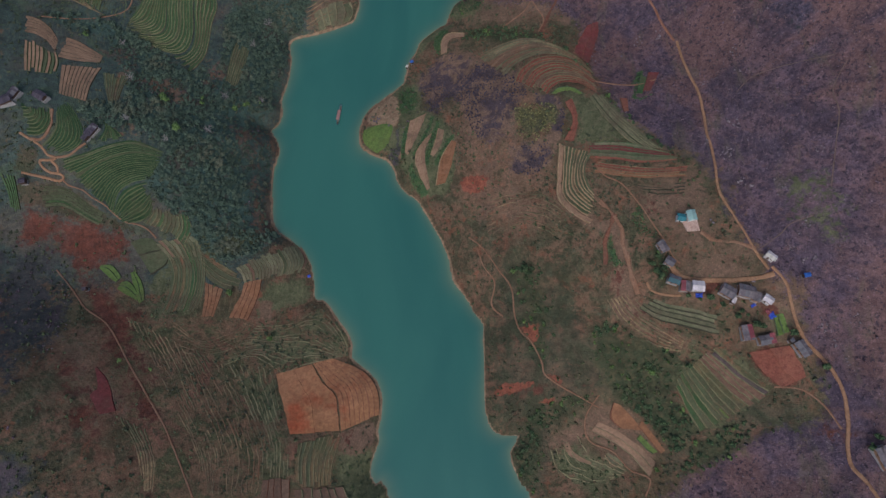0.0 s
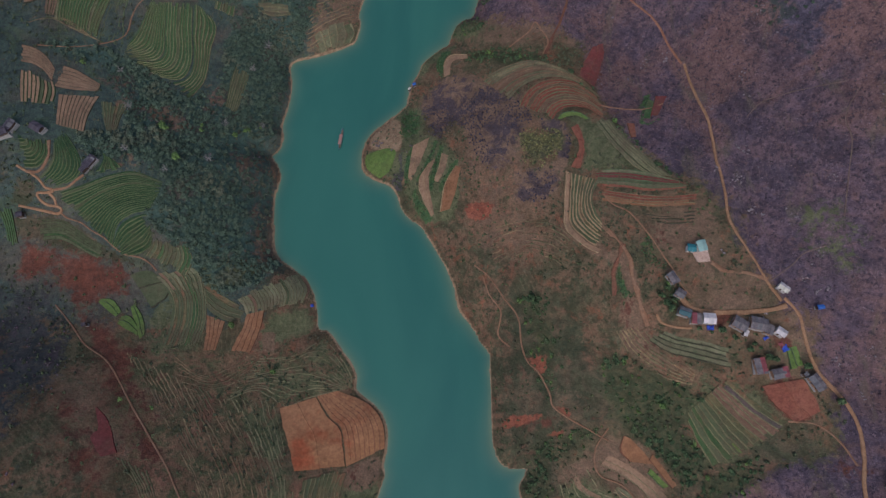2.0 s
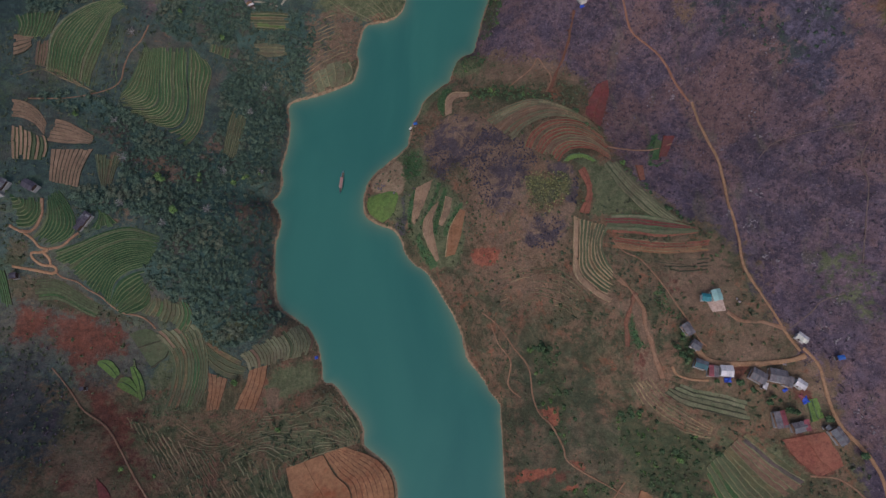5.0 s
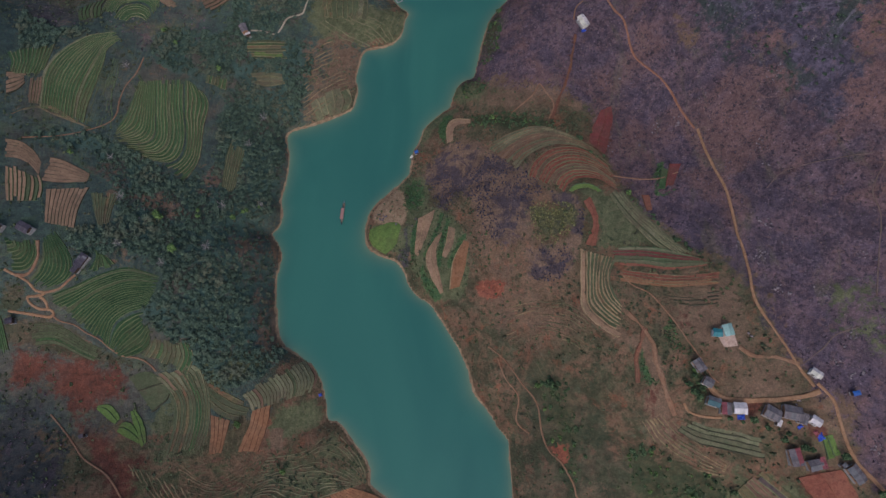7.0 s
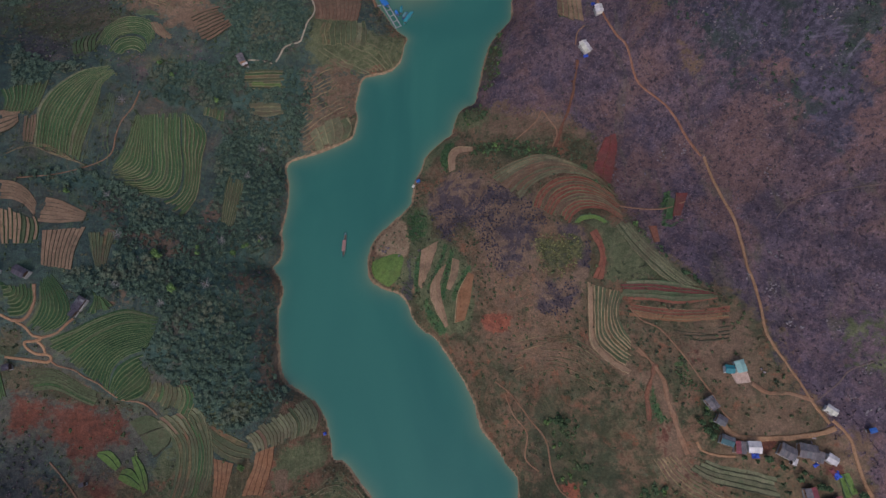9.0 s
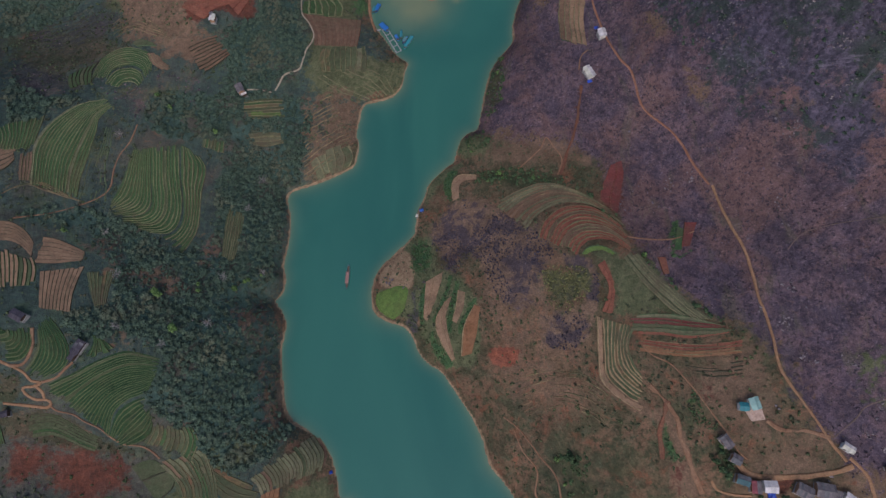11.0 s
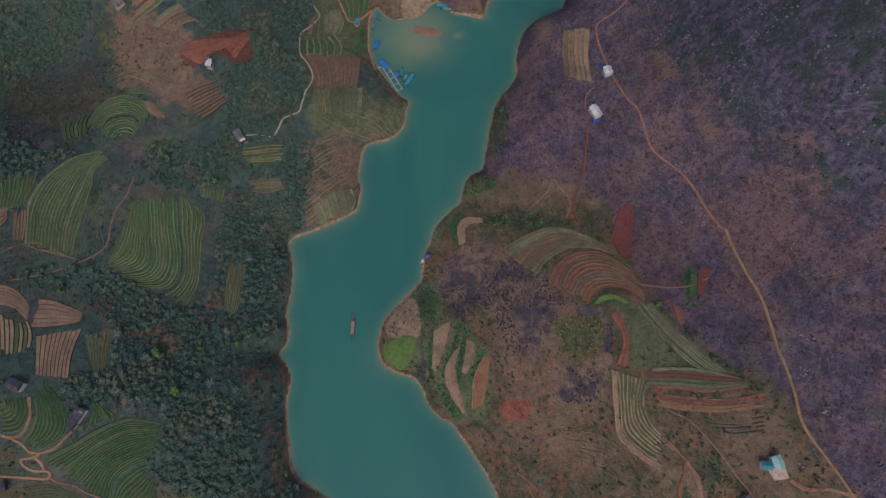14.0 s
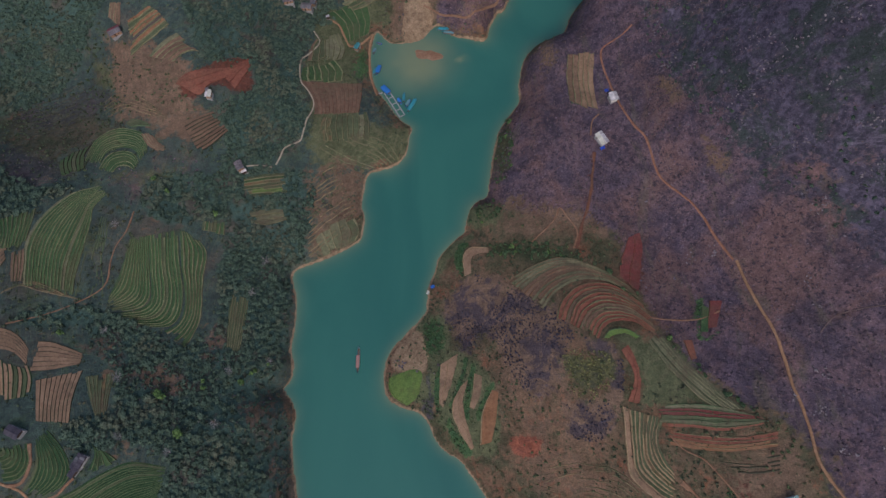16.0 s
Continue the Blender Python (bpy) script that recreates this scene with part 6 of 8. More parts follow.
def build_water():
    xs, ys = np.arange(-150, 190, 1.6), np.arange(-110, 520, 1.6)
    xs, ys = np.r_[-420, -260, xs, 260, 420], np.r_[-420, -260, ys, 700, 830]
    gx, gy, faces = sheet(xs, ys)
    x, y = gx.ravel(), gy.ravel()
    ob = mesh_object("water", np.c_[x, y, np.zeros(len(x))], faces, M["water"], smooth=True)
    d = -SHORE.read(x, y)
    wide = 0.9 + 2.9 * lattice(x, y, 40, 61)
    silt = 0.5 * np.exp(-np.maximum(d, 0) / wide)
    bx, by = -22.3, 388.3
    bay = np.exp(-(((x - bx) / 26) ** 2 + ((y - by) / 26) ** 2) ** 1.5)
    silt = np.maximum(silt, bay * (0.4 + 0.55 * fractal(x, y, 18, 71, 3)))
    px, py = 8.4, 383.7
    silt = np.maximum(silt, 0.8 * np.exp(-((x - px) / 5) ** 2 - ((y - py) / 4) ** 2) * fractal(x, y, 4, 73, 3))
    at = ob.data.attributes.new("silt", "FLOAT", "POINT")
    at.data.foreach_set("value", np.clip(silt, 0, 1).astype(np.float32))
    return tagged(ob, "calm teal river water, silty along the shores", "water", kind="structure")


def sandbar(label, at, length, width, turn):
    """A low bank of silt that just breaks the surface."""
    rng = np.random.RandomState(5)
    verts, faces, rings, spokes = [(0, 0, 0.22)], [], 5, 20
    for r in range(1, rings + 1):
        for k in range(spokes):
            a = 2 * math.pi * k / spokes
            e = r / rings * (1 + 0.3 * math.sin(a * 2 + 1) + 0.12 * math.sin(a * 5) + rng.uniform(-0.04, 0.04))
            verts.append((math.cos(a) * length / 2 * e, math.sin(a) * width / 2 * e, 0.22 - 0.5 * (r / rings) ** 2))
    faces += [(0, 1 + k, 1 + (k + 1) % spokes) for k in range(spokes)]
    for r in range(rings - 1):
        for k in range(spokes):
            a, b = 1 + r * spokes + k, 1 + r * spokes + (k + 1) % spokes
            faces.append((a, a + spokes, b + spokes, b))
    ob = mesh_object("sandbar", verts, faces, M["path"], smooth=True)
    ob.matrix_basis = pose(*at, 0.16, 0, 0, turn)
    return tagged(ob, label, "sandbar", kind="structure")


ground = build_ground()
sandbar("low orange silt bank in the shallow bay", (-13.1, 390.3), 18, 11, -25)
water = build_water()


# ---- trees, scrub and rocks ----
def leaf_material(name, a, b, c, spread=0.45):
    n = Nodes(name, 0.75, 0.15)
    col = n.mix(n.span(n.island(), 0.2, 0.8, False), a, b)
    col = n.mix(n.span(n.noise(0.05, 3, 0.6), 0.48, 0.68), col, c)
    col = n.vary(col, n.each(), 0.82, 1.18)
    return n.done(n.vary(col, n.island(), 1 - spread, 1 + spread))


def rock_material(name, a, b):
    n = Nodes(name, 0.9, 0.2)
    fine = n.noise(2.2, 5, 0.7)
    col = n.mix(n.span(n.noise(0.7, 4, 0.7), 0.35, 0.65), a, b)
    n.relief(fine, 0.6, 0.3)
    return n.done(n.vary(n.vary(col, n.span(fine, 0.3, 0.7), 0.65, 1.3), n.island(), 0.75, 1.25))


# forest leaves, tinted bluer and lighter to include the haze over the wood
M["leaf"] = leaf_material("dark_green_leaves", tone(64, 77, 62), tone(72, 84, 65), tone(84, 86, 66), 0.2)
M["grove"] = leaf_material("green_grove_leaves", tone(60, 76, 50), tone(72, 87, 54), tone(80, 88, 56), 0.34)
M["leaf_bright"] = leaf_material("yellow_green_leaves", tone(80, 100, 54), tone(92, 110, 58), tone(84, 100, 56), 0.3)
M["hedge"] = leaf_material("fresh_green_hedge_leaves", tone(60, 84, 52), tone(74, 96, 56), tone(66, 84, 52), 0.3)
M["scrub_green"] = leaf_material("olive_scrub_leaves", tone(68, 78, 50), tone(78, 84, 54), tone(84, 80, 56), 0.35)
M["scrub_dark"] = leaf_material("dark_scrub_leaves", tone(66, 73, 51), tone(74, 78, 55), tone(80, 75, 57), 0.3)
M["scrub_dry"] = leaf_material("dry_purple_scrub", tone(84, 70, 74), tone(100, 84, 88), tone(70, 62, 66))
M["scrub_char"] = leaf_material("charred_scrub", tone(52, 50, 60), tone(62, 59, 68), tone(66, 61, 66), 0.28)
M["scrub_ash"] = leaf_material("scorched_scrub", tone(60, 55, 60), tone(73, 65, 68), tone(72, 68, 60), 0.3)
M["scrub_straw"] = leaf_material("pale_dry_grass", tone(112, 94, 86), tone(126, 108, 98), tone(104, 84, 74), 0.3)
M["scrub_yellow"] = leaf_material("yellow_green_scrub", tone(104, 104, 62), tone(120, 116, 70), tone(86, 88, 56), 0.4)
M["bark"] = soil_like("brown_bark", tone(84, 70, 58), tone(96, 82, 68), tone(70, 58, 48), 4.0, 0.8, 0.1)
M["bark_pale"] = soil_like("pale_dead_bark", tone(128, 120, 112), tone(140, 132, 124), tone(108, 100, 94), 4.0, 0.8, 0.1)
M["stone"] = rock_material("pale_limestone", tone(108, 98, 98), tone(88, 80, 84))
M["stone_pale"] = rock_material("chalky_limestone", tone(134, 122, 118), tone(104, 94, 94))


def ball():
    bm = bmesh.new()
    bmesh.ops.create_icosphere(bm, subdivisions=1, radius=1.0)
    v, f = np.array([p.co[:] for p in bm.verts]), np.array([[p.index for p in q.verts] for q in bm.faces])
    bm.free()
    return v, f


BALL_V, BALL_F = ball()


def clumps(rng, centres, radii, leaves, size, squash=0.8, core=0.78):
    """A crown of leaf clumps: ragged small leaf sprays over dark uneven lumps."""
    vs, fs, at = [], [], 0
    for c, r in zip(centres, radii):
        jitter = 1 + (rng.rand(len(BALL_V)) - 0.5)[:, None] * 0.5
        vs.append(c + BALL_V * jitter * r * core * np.array((1, 1, squash)))
        fs.append(BALL_F + at)
        at += len(BALL_V)
        for _ in range(leaves):
            d = rng.normal(size=3)
            d[2] = abs(d[2]) * 0.9 - 0.1
            d /= np.linalg.norm(d)
            p = c + d * r * np.array((1, 1, squash)) * rng.uniform(0.8, 1.12)
            n = d + rng.normal(size=3) * 0.55
            n /= np.linalg.norm(n)
            t = np.cross(n, rng.normal(size=3))
            t /= np.linalg.norm(t)
            b = np.cross(n, t)
            s = size * rng.uniform(0.6, 1.3)
            tri = [p + t * s, p - t * s * 0.5 + b * s * 0.8, p - t * s * 0.6 - b * s * 0.7 - n * s * 0.25]
            vs.append(np.array(tri))
            fs.append(np.array([[at, at + 1, at + 2]]))
            at += 3
    return np.vstack(vs), np.vstack(fs)


def crown_shape(seed, radius, height, lumps, leaves, size):
    rng = np.random.RandomState(seed)
    ang = rng.uniform(0, 6.28, lumps) + np.arange(lumps) * 2.4
    off = radius * 0.55 * np.sqrt(np.arange(lumps) / lumps + 0.05)
    centres = np.c_[np.cos(ang) * off, np.sin(ang) * off, height + rng.uniform(-0.3, 0.3, lumps) * radius - off * 0.35]
    return clumps(rng, centres, radius * rng.uniform(0.42, 0.62, lumps), leaves, size)


def taper(points, radii, sides=6):
    """A tapered limb along a line."""
    p, v = np.array(points, float), []
    for i, (c, r) in enumerate(zip(p, radii)):
        d = p[min(i + 1, len(p) - 1)] - p[max(i - 1, 0)]
        d /= np.linalg.norm(d)
        a = np.cross(d, (0.3, 0.9, 0.2))
        a /= np.linalg.norm(a)
        b = np.cross(d, a)
        for k in range(sides):
            t = 2 * math.pi * k / sides
            v.append(c + (a * math.cos(t) + b * math.sin(t)) * r)
    f = [(i * sides + k, i * sides + (k + 1) % sides, (i + 1) * sides + (k + 1) % sides, (i + 1) * sides + k) for i in range(len(p) - 1) for k in range(sides)]
    return np.array(v), np.array(f)


def stack(shapes):
    vs, fs, at = [], [], 0
    for v, f in shapes:
        vs.append(v)
        fs.append(f + at)
        at += len(v)
    return np.vstack(vs), np.vstack(fs)


def trunk_shape(seed, height, radius):
    rng = np.random.RandomState(seed)
    limbs = [taper([(0, 0, -0.6), (0.05, 0.02, height * 0.5), (0, 0.08, height)], (radius * 0.09, radius * 0.07, radius * 0.04))]
    for k in range(4):
        a = k * 1.6 + rng.uniform(0, 1)
        tip = np.array((math.cos(a), math.sin(a), 0)) * radius * 0.6 + np.array((0, 0, height * 1.02))
        limbs.append(taper([(0, 0, height * 0.55), tip * 0.5 + np.array((0, 0, height * 0.4)), tip], (radius * 0.05, radius * 0.035, radius * 0.015), 5))
    return stack(limbs)


CROWNS = [crown_shape(400 + k, r, h, n, 13, 0.62) for k, (r, h, n) in enumerate(((2.1, 3.6, 6), (2.5, 4.4, 7), (1.8, 3.0, 5), (2.9, 4.8, 8), (2.2, 4.0, 6)))]
TRUNKS = [trunk_shape(420 + k, h, r) for k, (r, h) in enumerate(((2.1, 3.4), (2.5, 4.2), (1.8, 2.8), (2.9, 4.6), (2.2, 3.8)))]
BUSHES = []
for k in range(6):
    r = np.random.RandomState(450 + k)
    n = r.randint(2, 4)
    BUSHES.append(clumps(r, np.c_[r.uniform(-0.7, 0.7, (n, 2)), r.uniform(0.3, 0.6, n)], r.uniform(0.55, 0.9, n), 7, 0.36, 0.7, 0.7))
TWIGS = []
for k in range(5):
    r = np.random.RandomState(470 + k)
    TWIGS.append(clumps(r, np.c_[r.uniform(-0.5, 0.5, (2, 2)), r.uniform(0.2, 0.4, 2)], r.uniform(0.35, 0.6, 2), 9, 0.34, 0.7, 0.4))
STONES = []
for k in range(6):
    r = np.random.RandomState(480 + k)
    STONES.append((BALL_V * (1 + (r.rand(len(BALL_V)) - 0.5)[:, None] * 1.1) * (1.1, r.uniform(0.45, 0.8), 0.6), BALL_F))


def scattered(shapes, xy, sizes, rng, sink=0.1, tall=1.0):
    """Many copies of a few shapes, joined, each turned and sized by chance and set on the ground."""
    vs, fs, at = [], [], 0
    zs = land(xy[:, 0], xy[:, 1])
    for (x, y), z, s in zip(xy, zs, sizes):
        v, f = shapes[rng.randint(len(shapes))]
        a = rng.uniform(0, 6.28)
        c, d = math.cos(a) * s, math.sin(a) * s
        h = s * rng.uniform(0.8, 1.2) * tall
        vs.append(np.c_[v[:, 0] * c - v[:, 1] * d + x, v[:, 0] * d + v[:, 1] * c + y, v[:, 2] * h + z - sink * s])
        fs.append(f + at)
        at += len(v)
    return np.vstack(vs), np.vstack(fs)


def free(x, y, margin=2.0):
    """Points on dry land, clear of fields."""
    ok = SHORE.read(x, y) > margin
    for outline in CLEARED:
        k = np.where(ok)[0]
        ok[k[within(x[k], y[k], outline)]] = False
    return ok


def inside_cover(x, y, kinds):
    ok = np.zeros(len(x), bool)
    for kind, outline, soft, strength in COVER:
        if kind in kinds:
            ok |= within(x, y, curve(np.vstack([outline, outline[:1]]), 4.0))
    return ok


def jittered(lo, hi, step, rng):
    gx, gy = np.meshgrid(np.arange(lo[0], hi[0], step), np.arange(lo[1], hi[1], step))
    return gx.ravel() + rng.uniform(-0.5, 0.5, gx.size) * step, gy.ravel() + rng.uniform(-0.5, 0.5, gx.size) * step


def plant_forest():
    rng = np.random.RandomState(7)
    x, y = jittered((-285, -70), (270, 470), 2.35, rng)
    ok = inside_cover(x + 9 * (fractal(x, y, 14, 91, 3) - 0.5), y + 9 * (fractal(x, y, 14, 92, 3) - 0.5), ("wood",))
    x, y = x[ok], y[ok]
    ok = free(x, y, 2.5) & np.where(x > -20, (fractal(x, y, 11, 41, 3) > 0.5) & (rng.rand(len(x)) < 0.7), fractal(x, y, 30, 41, 3) > 0.31)
    for outline in OPENINGS:
        ok &= ~within(x, y, outline) | (rng.rand(len(x)) < 0.08)
    xy = np.c_[x, y][ok]
    mid = (xy[:, 1] > 110) & (xy[:, 1] < 260) & (xy[:, 0] > -175) & (xy[:, 0] < -95)
    near = np.where(mid)[0][::4][:240]
    rest = np.setdiff1d(np.arange(len(xy)), near)
    crowns, trunks = [], []
    for k, (c, t) in enumerate(zip(CROWNS, TRUNKS)):
        top = empty("tree", "broadleaf tree with a dense dark green crown in the wood", "tree", "trees of the wood")
        mesh_object("trunk", *t, M["bark"], smooth=True, parent=top)
        mesh_object("crown", *c, M["leaf"], parent=top)
        crowns.append(top)
    used = set()
    for i in near:
        k = int(rng.randint(5))
        s = rng.uniform(0.5, 0.9)
        m = pose(xy[i, 0], xy[i, 1], level(*xy[i]) - 0.1, 0, 0, rng.uniform(0, 360))
        if k in used:
            ob = copy_thing(crowns[k], m)
        else:
            ob = crowns[k]
            ob.matrix_basis = m
            used.add(k)
        ob.scale = (s, s, s * 0.5)
    sizes = (0.38 + 0.6 * rng.rand(len(rest)) ** 1.5) * np.where(xy[rest][:, 0] > -20, 0.8, 1.0)
    for west, mat, label in ((True, "leaf", "dense dark green broadleaf forest on the valley side"), (False, "grove", "groves of small green trees in the gullies")):
        k = (xy[rest][:, 0] < -20) == west
        v, f = scattered(CROWNS, xy[rest][k], sizes[k], rng, tall=0.33)
        tagged(mesh_object("forest", v, f, M[mat]), label, "forest", kind="stuff")


def plant_scrub():
    rng = np.random.RandomState(11)
    x, y = jittered((-285, -70), (270, 470), 2.6, rng)
    ok = free(x, y, 1.5)
    x, y = x[ok], y[ok]
    burnt = inside_cover(x, y, ("burnt",))
    rocky = inside_cover(x, y, ("rock",))
    char = inside_cover(x, y, ("char",))
    wood = inside_cover(x, y, ("wood",))
    thorn = inside_cover(x, y, ("thorn",))
    bare = inside_cover(x, y, ("bare", "sand", "red"))
    thick = fractal(x, y, 34, 43, 4)
    roll = rng.rand(len(x))
    groups = {
        "scrub_dry": ((burnt | rocky | thorn) & ~char & (roll < 0.42 * np.clip((thick - 0.28) * 4, 0.1, 1)), TWIGS, (0.4, 1.3), "low leafless purplish scrub on the burnt slope"),
        "scrub_dark": ((thorn & (roll < 0.4)) | (~burnt & ~char & ~bare & (roll < 0.6 * np.clip((thick - 0.43) * 7, 0.02, 1))), BUSHES, (0.3, 1.15), "dark green bushes dotted over the hillside"),
        "scrub_green": (~burnt & ~char & ~wood & (roll > 0.62) & (roll < 0.62 + 0.35 * np.clip((fractal(x, y, 20, 47, 3) - 0.38) * 4, 0.05, 1)), BUSHES, (0.3, 1.1), "olive green bushes and tussocks on the hillside"),
    }
    groups["leaf"] = (wood & (x < -20) & (roll < 0.9), BUSHES, (0.7, 1.7), "dense dark green undergrowth beneath the forest")
    groups["grove"] = (wood & (x > -20) & (roll < 0.55 * np.clip((fractal(x, y, 13, 44, 3) - 0.3) * 4, 0.1, 1)), BUSHES, (0.4, 1.3), "thick green undergrowth in the gullies")
    groups["leaf_bright"] = (wood & (x > -20) & (roll > 0.93), BUSHES, (0.8, 1.7), "scattered bright yellow-green bushes in the gullies")
    for mat, (pick, shapes, (lo, hi), label) in groups.items():
        xy = np.c_[x, y][pick]
        v, f = scattered(shapes, xy, rng.uniform(lo, hi, len(xy)) * rng.uniform(0.7, 1.1, len(xy)), rng)
        tagged(mesh_object("scrub", v, f, M[mat]), label, "scrub", kind="stuff")
    green = rocky & (roll > 0.42) & (roll < 0.42 + 0.4 * np.clip((fractal(x, y, 26, 49, 3) - 0.4) * 5, 0, 1))
    xy = np.c_[x, y][green]
    v, f = scattered(BUSHES, xy, rng.uniform(0.4, 1.3, len(xy)), rng)
    tagged(mesh_object("scrub", v, f, M["leaf"]), "dark evergreen scrub among the rocks", "scrub", kind="stuff")
    d = SHORE.read(x, y)
    rim = (d < 6) & (roll > 0.55) & (lattice(x, y, 25, 55) > 0.4)
    xy = np.c_[x, y][rim]
    v, f = scattered(BUSHES, xy, rng.uniform(0.3, 0.9, len(xy)), rng)
    tagged(mesh_object("scrub", v, f, M["scrub_dark"]), "low bushes along the river shore", "scrub", kind="stuff")
    pick = (rocky & (roll > 0.86)) | (burnt & (roll > 0.965)) | (char & (roll > 0.96))
    xy = np.c_[x, y][pick]
    v, f = scattered(STONES, xy, rng.gamma(1.6, 0.16, len(xy)) + 0.12, rng, 0.2)
    tagged(mesh_object("loose_rocks", v, f, M["stone"]), "loose grey limestone rocks strewn over the burnt slope", "rocks", kind="stuff")


def plant_burnt():
    """Fine scorched scrub, thick in drifts over the burnt ground, and a yellow-green thicket on the knoll."""
    rng = np.random.RandomState(23)
    tufts = []
    for k in range(6):
        r = np.random.RandomState(500 + k)
        tufts.append(clumps(r, np.array([[0, 0, 0.3]]), [0.55], 5, 0.4, 0.6, 0.75))
    x, y = jittered((-60, -60), (240, 440), 1.45, rng)
    ok = inside_cover(x, y, ("burnt", "rock", "char", "thicket", "dry", "hedge"))
    x, y = x[ok], y[ok]
    ok = free(x, y, 1.5)
    x, y = x[ok], y[ok]
    char, thick, stony = inside_cover(x, y, ("char",)), inside_cover(x, y, ("thicket",)), inside_cover(x, y, ("rock",))
    burnt = inside_cover(x, y, ("burnt",)) | stony
    drift, fine, roll = fractal(x, y, 26, 59, 5), fractal(x, y, 7, 61, 3), rng.rand(len(x))
    kinds = {
        "scrub_char": (char & ~thick & (roll < np.clip((fractal(x, y, 24, 57, 5) - 0.44) * 12, 0, 0.95)), (0.5, 1.3), "charred blue-grey scrub in patches on the burnt knoll"),
        "scrub_yellow": (thick & (roll < np.clip((fractal(x, y, 9, 67, 3) - 0.3) * 5, 0.1, 0.9)), (0.6, 1.4), "yellow-green thicket on the knoll"),
        "hedge": (inside_cover(x, y, ("hedge",)) & (roll < 0.9), (0.6, 1.3), "green hedge bushes between tan strips"),
        "scrub_ash": (burnt & ~char & (roll < np.clip((drift - 0.42) * 4 + (fine - 0.5) * 1.4, 0.02, 0.7) * np.where(y > 230, 1.0, 0.45)), (0.3, 1.0), "dark scorched bushes in drifts on the burnt slope"),
        "scrub_straw": (burnt & ~char & (roll > np.where(y > 230, 0.8, 0.93)) & (fine > 0.5), (0.25, 0.7), "pale dry grass tufts on the burnt slope"),
    }
    for mat, (pick, (lo, hi), label) in kinds.items():
        xy = np.c_[x, y][pick]
        v, f = scattered(tufts, xy, rng.uniform(lo, hi, len(xy)) * rng.uniform(0.7, 1.1, len(xy)), rng)
        tagged(mesh_object("scrub", v, f, M[mat]), label, "scrub", kind="stuff")


def plant_crags():
    """Broken limestone ledges that run across the rocky slope."""
    rng = np.random.RandomState(17)
    x, y = jittered((60, 120), (270, 470), 1.5, rng)
    ok = free(x, y, 2.0)
    x, y = x[ok], y[ok]
    ridge = 1 - np.abs(fractal(x * 0.7 + y * 0.5, y * 1.3 - x * 0.6, 22, 95, 4) - 0.5) * 9
    pick = inside_cover(x, y, ("rock",)) & (rng.rand(len(x)) < np.clip(ridge, 0.0, 0.8) ** 2) & (fractal(x, y, 60, 97, 2) > 0.42)
    xy = np.c_[x, y][pick]
    v, f = scattered(STONES, xy, rng.gamma(1.3, 0.3, len(xy)) + 0.12, rng, 0.2, 0.9)
    tagged(mesh_object("crags", v, f, M["stone"]), "broken grey limestone ledges on the rocky slope", "rocks", kind="stuff")


def outcrop(at, count, spread, seed, mat="stone_pale"):
    rng = np.random.RandomState(seed)
    top = empty("rock_outcrop", "scattered pale limestone blocks on the hillside", "rocks", "limestone outcrops", (*at, level(*at)))
    for k in range(count):
        dx, dy = rng.normal(size=2) * spread
        s = rng.uniform(0.25, 0.8)
        v, f = STONES[rng.randint(6)]
        z = level(at[0] + dx, at[1] + dy) - level(*at)
        a = rng.uniform(0, 6.28)
        w = np.c_[v[:, 0] * math.cos(a) - v[:, 1] * math.sin(a), v[:, 0] * math.sin(a) + v[:, 1] * math.cos(a), v[:, 2]] * s + (dx, dy, z + 0.1)
        mesh_object("stone", w, f, M[mat], parent=top)


def bare_tree(at, size, seed):
    rng = np.random.RandomState(seed)
    top = empty("bare_tree", "leafless pale tree standing in the wood", "tree", "leafless trees", (*at, level(*at)))
    mesh_object("trunk", *taper([(0, 0, -0.5), (0.1, 0, size * 0.6), (0, 0.1, size)], (0.22, 0.17, 0.1)), M["bark_pale"], smooth=True, parent=top)
    for k in range(13):
        a, r = k * 0.48 * 2 + rng.uniform(-0.2, 0.2), size * rng.uniform(0.45, 0.75)
        h = size * rng.uniform(0.5, 0.9)
        tip = np.array((math.cos(a) * r, math.sin(a) * r, h + r * 0.55))
        mid = np.array((math.cos(a + 0.2) * r * 0.5, math.sin(a + 0.2) * r * 0.5, h + r * 0.35))
        fork = tip + np.array((math.cos(a + 0.9), math.sin(a + 0.9), 0.3)) * r * 0.3
        mesh_object("branch", *stack([taper([(0, 0, h), mid, tip], (0.12, 0.09, 0.05), 4), taper([mid, mid * 0.4 + fork * 0.6, fork], (0.08, 0.06, 0.04), 4)]), M["bark_pale"], parent=top)


def lone_tree(at, size, seed, mat="leaf_bright", label="yellow-green broadleaf tree standing out from the wood"):
    k = seed % 5
    top = empty("tree", label, "tree", "", (*at, level(*at) - 0.1), seed * 37 % 360)
    mesh_object("trunk", TRUNKS[k][0] * size, TRUNKS[k][1], M["bark"], smooth=True, parent=top)
    mesh_object("crown", CROWNS[k][0] * size, CROWNS[k][1], M[mat], parent=top)


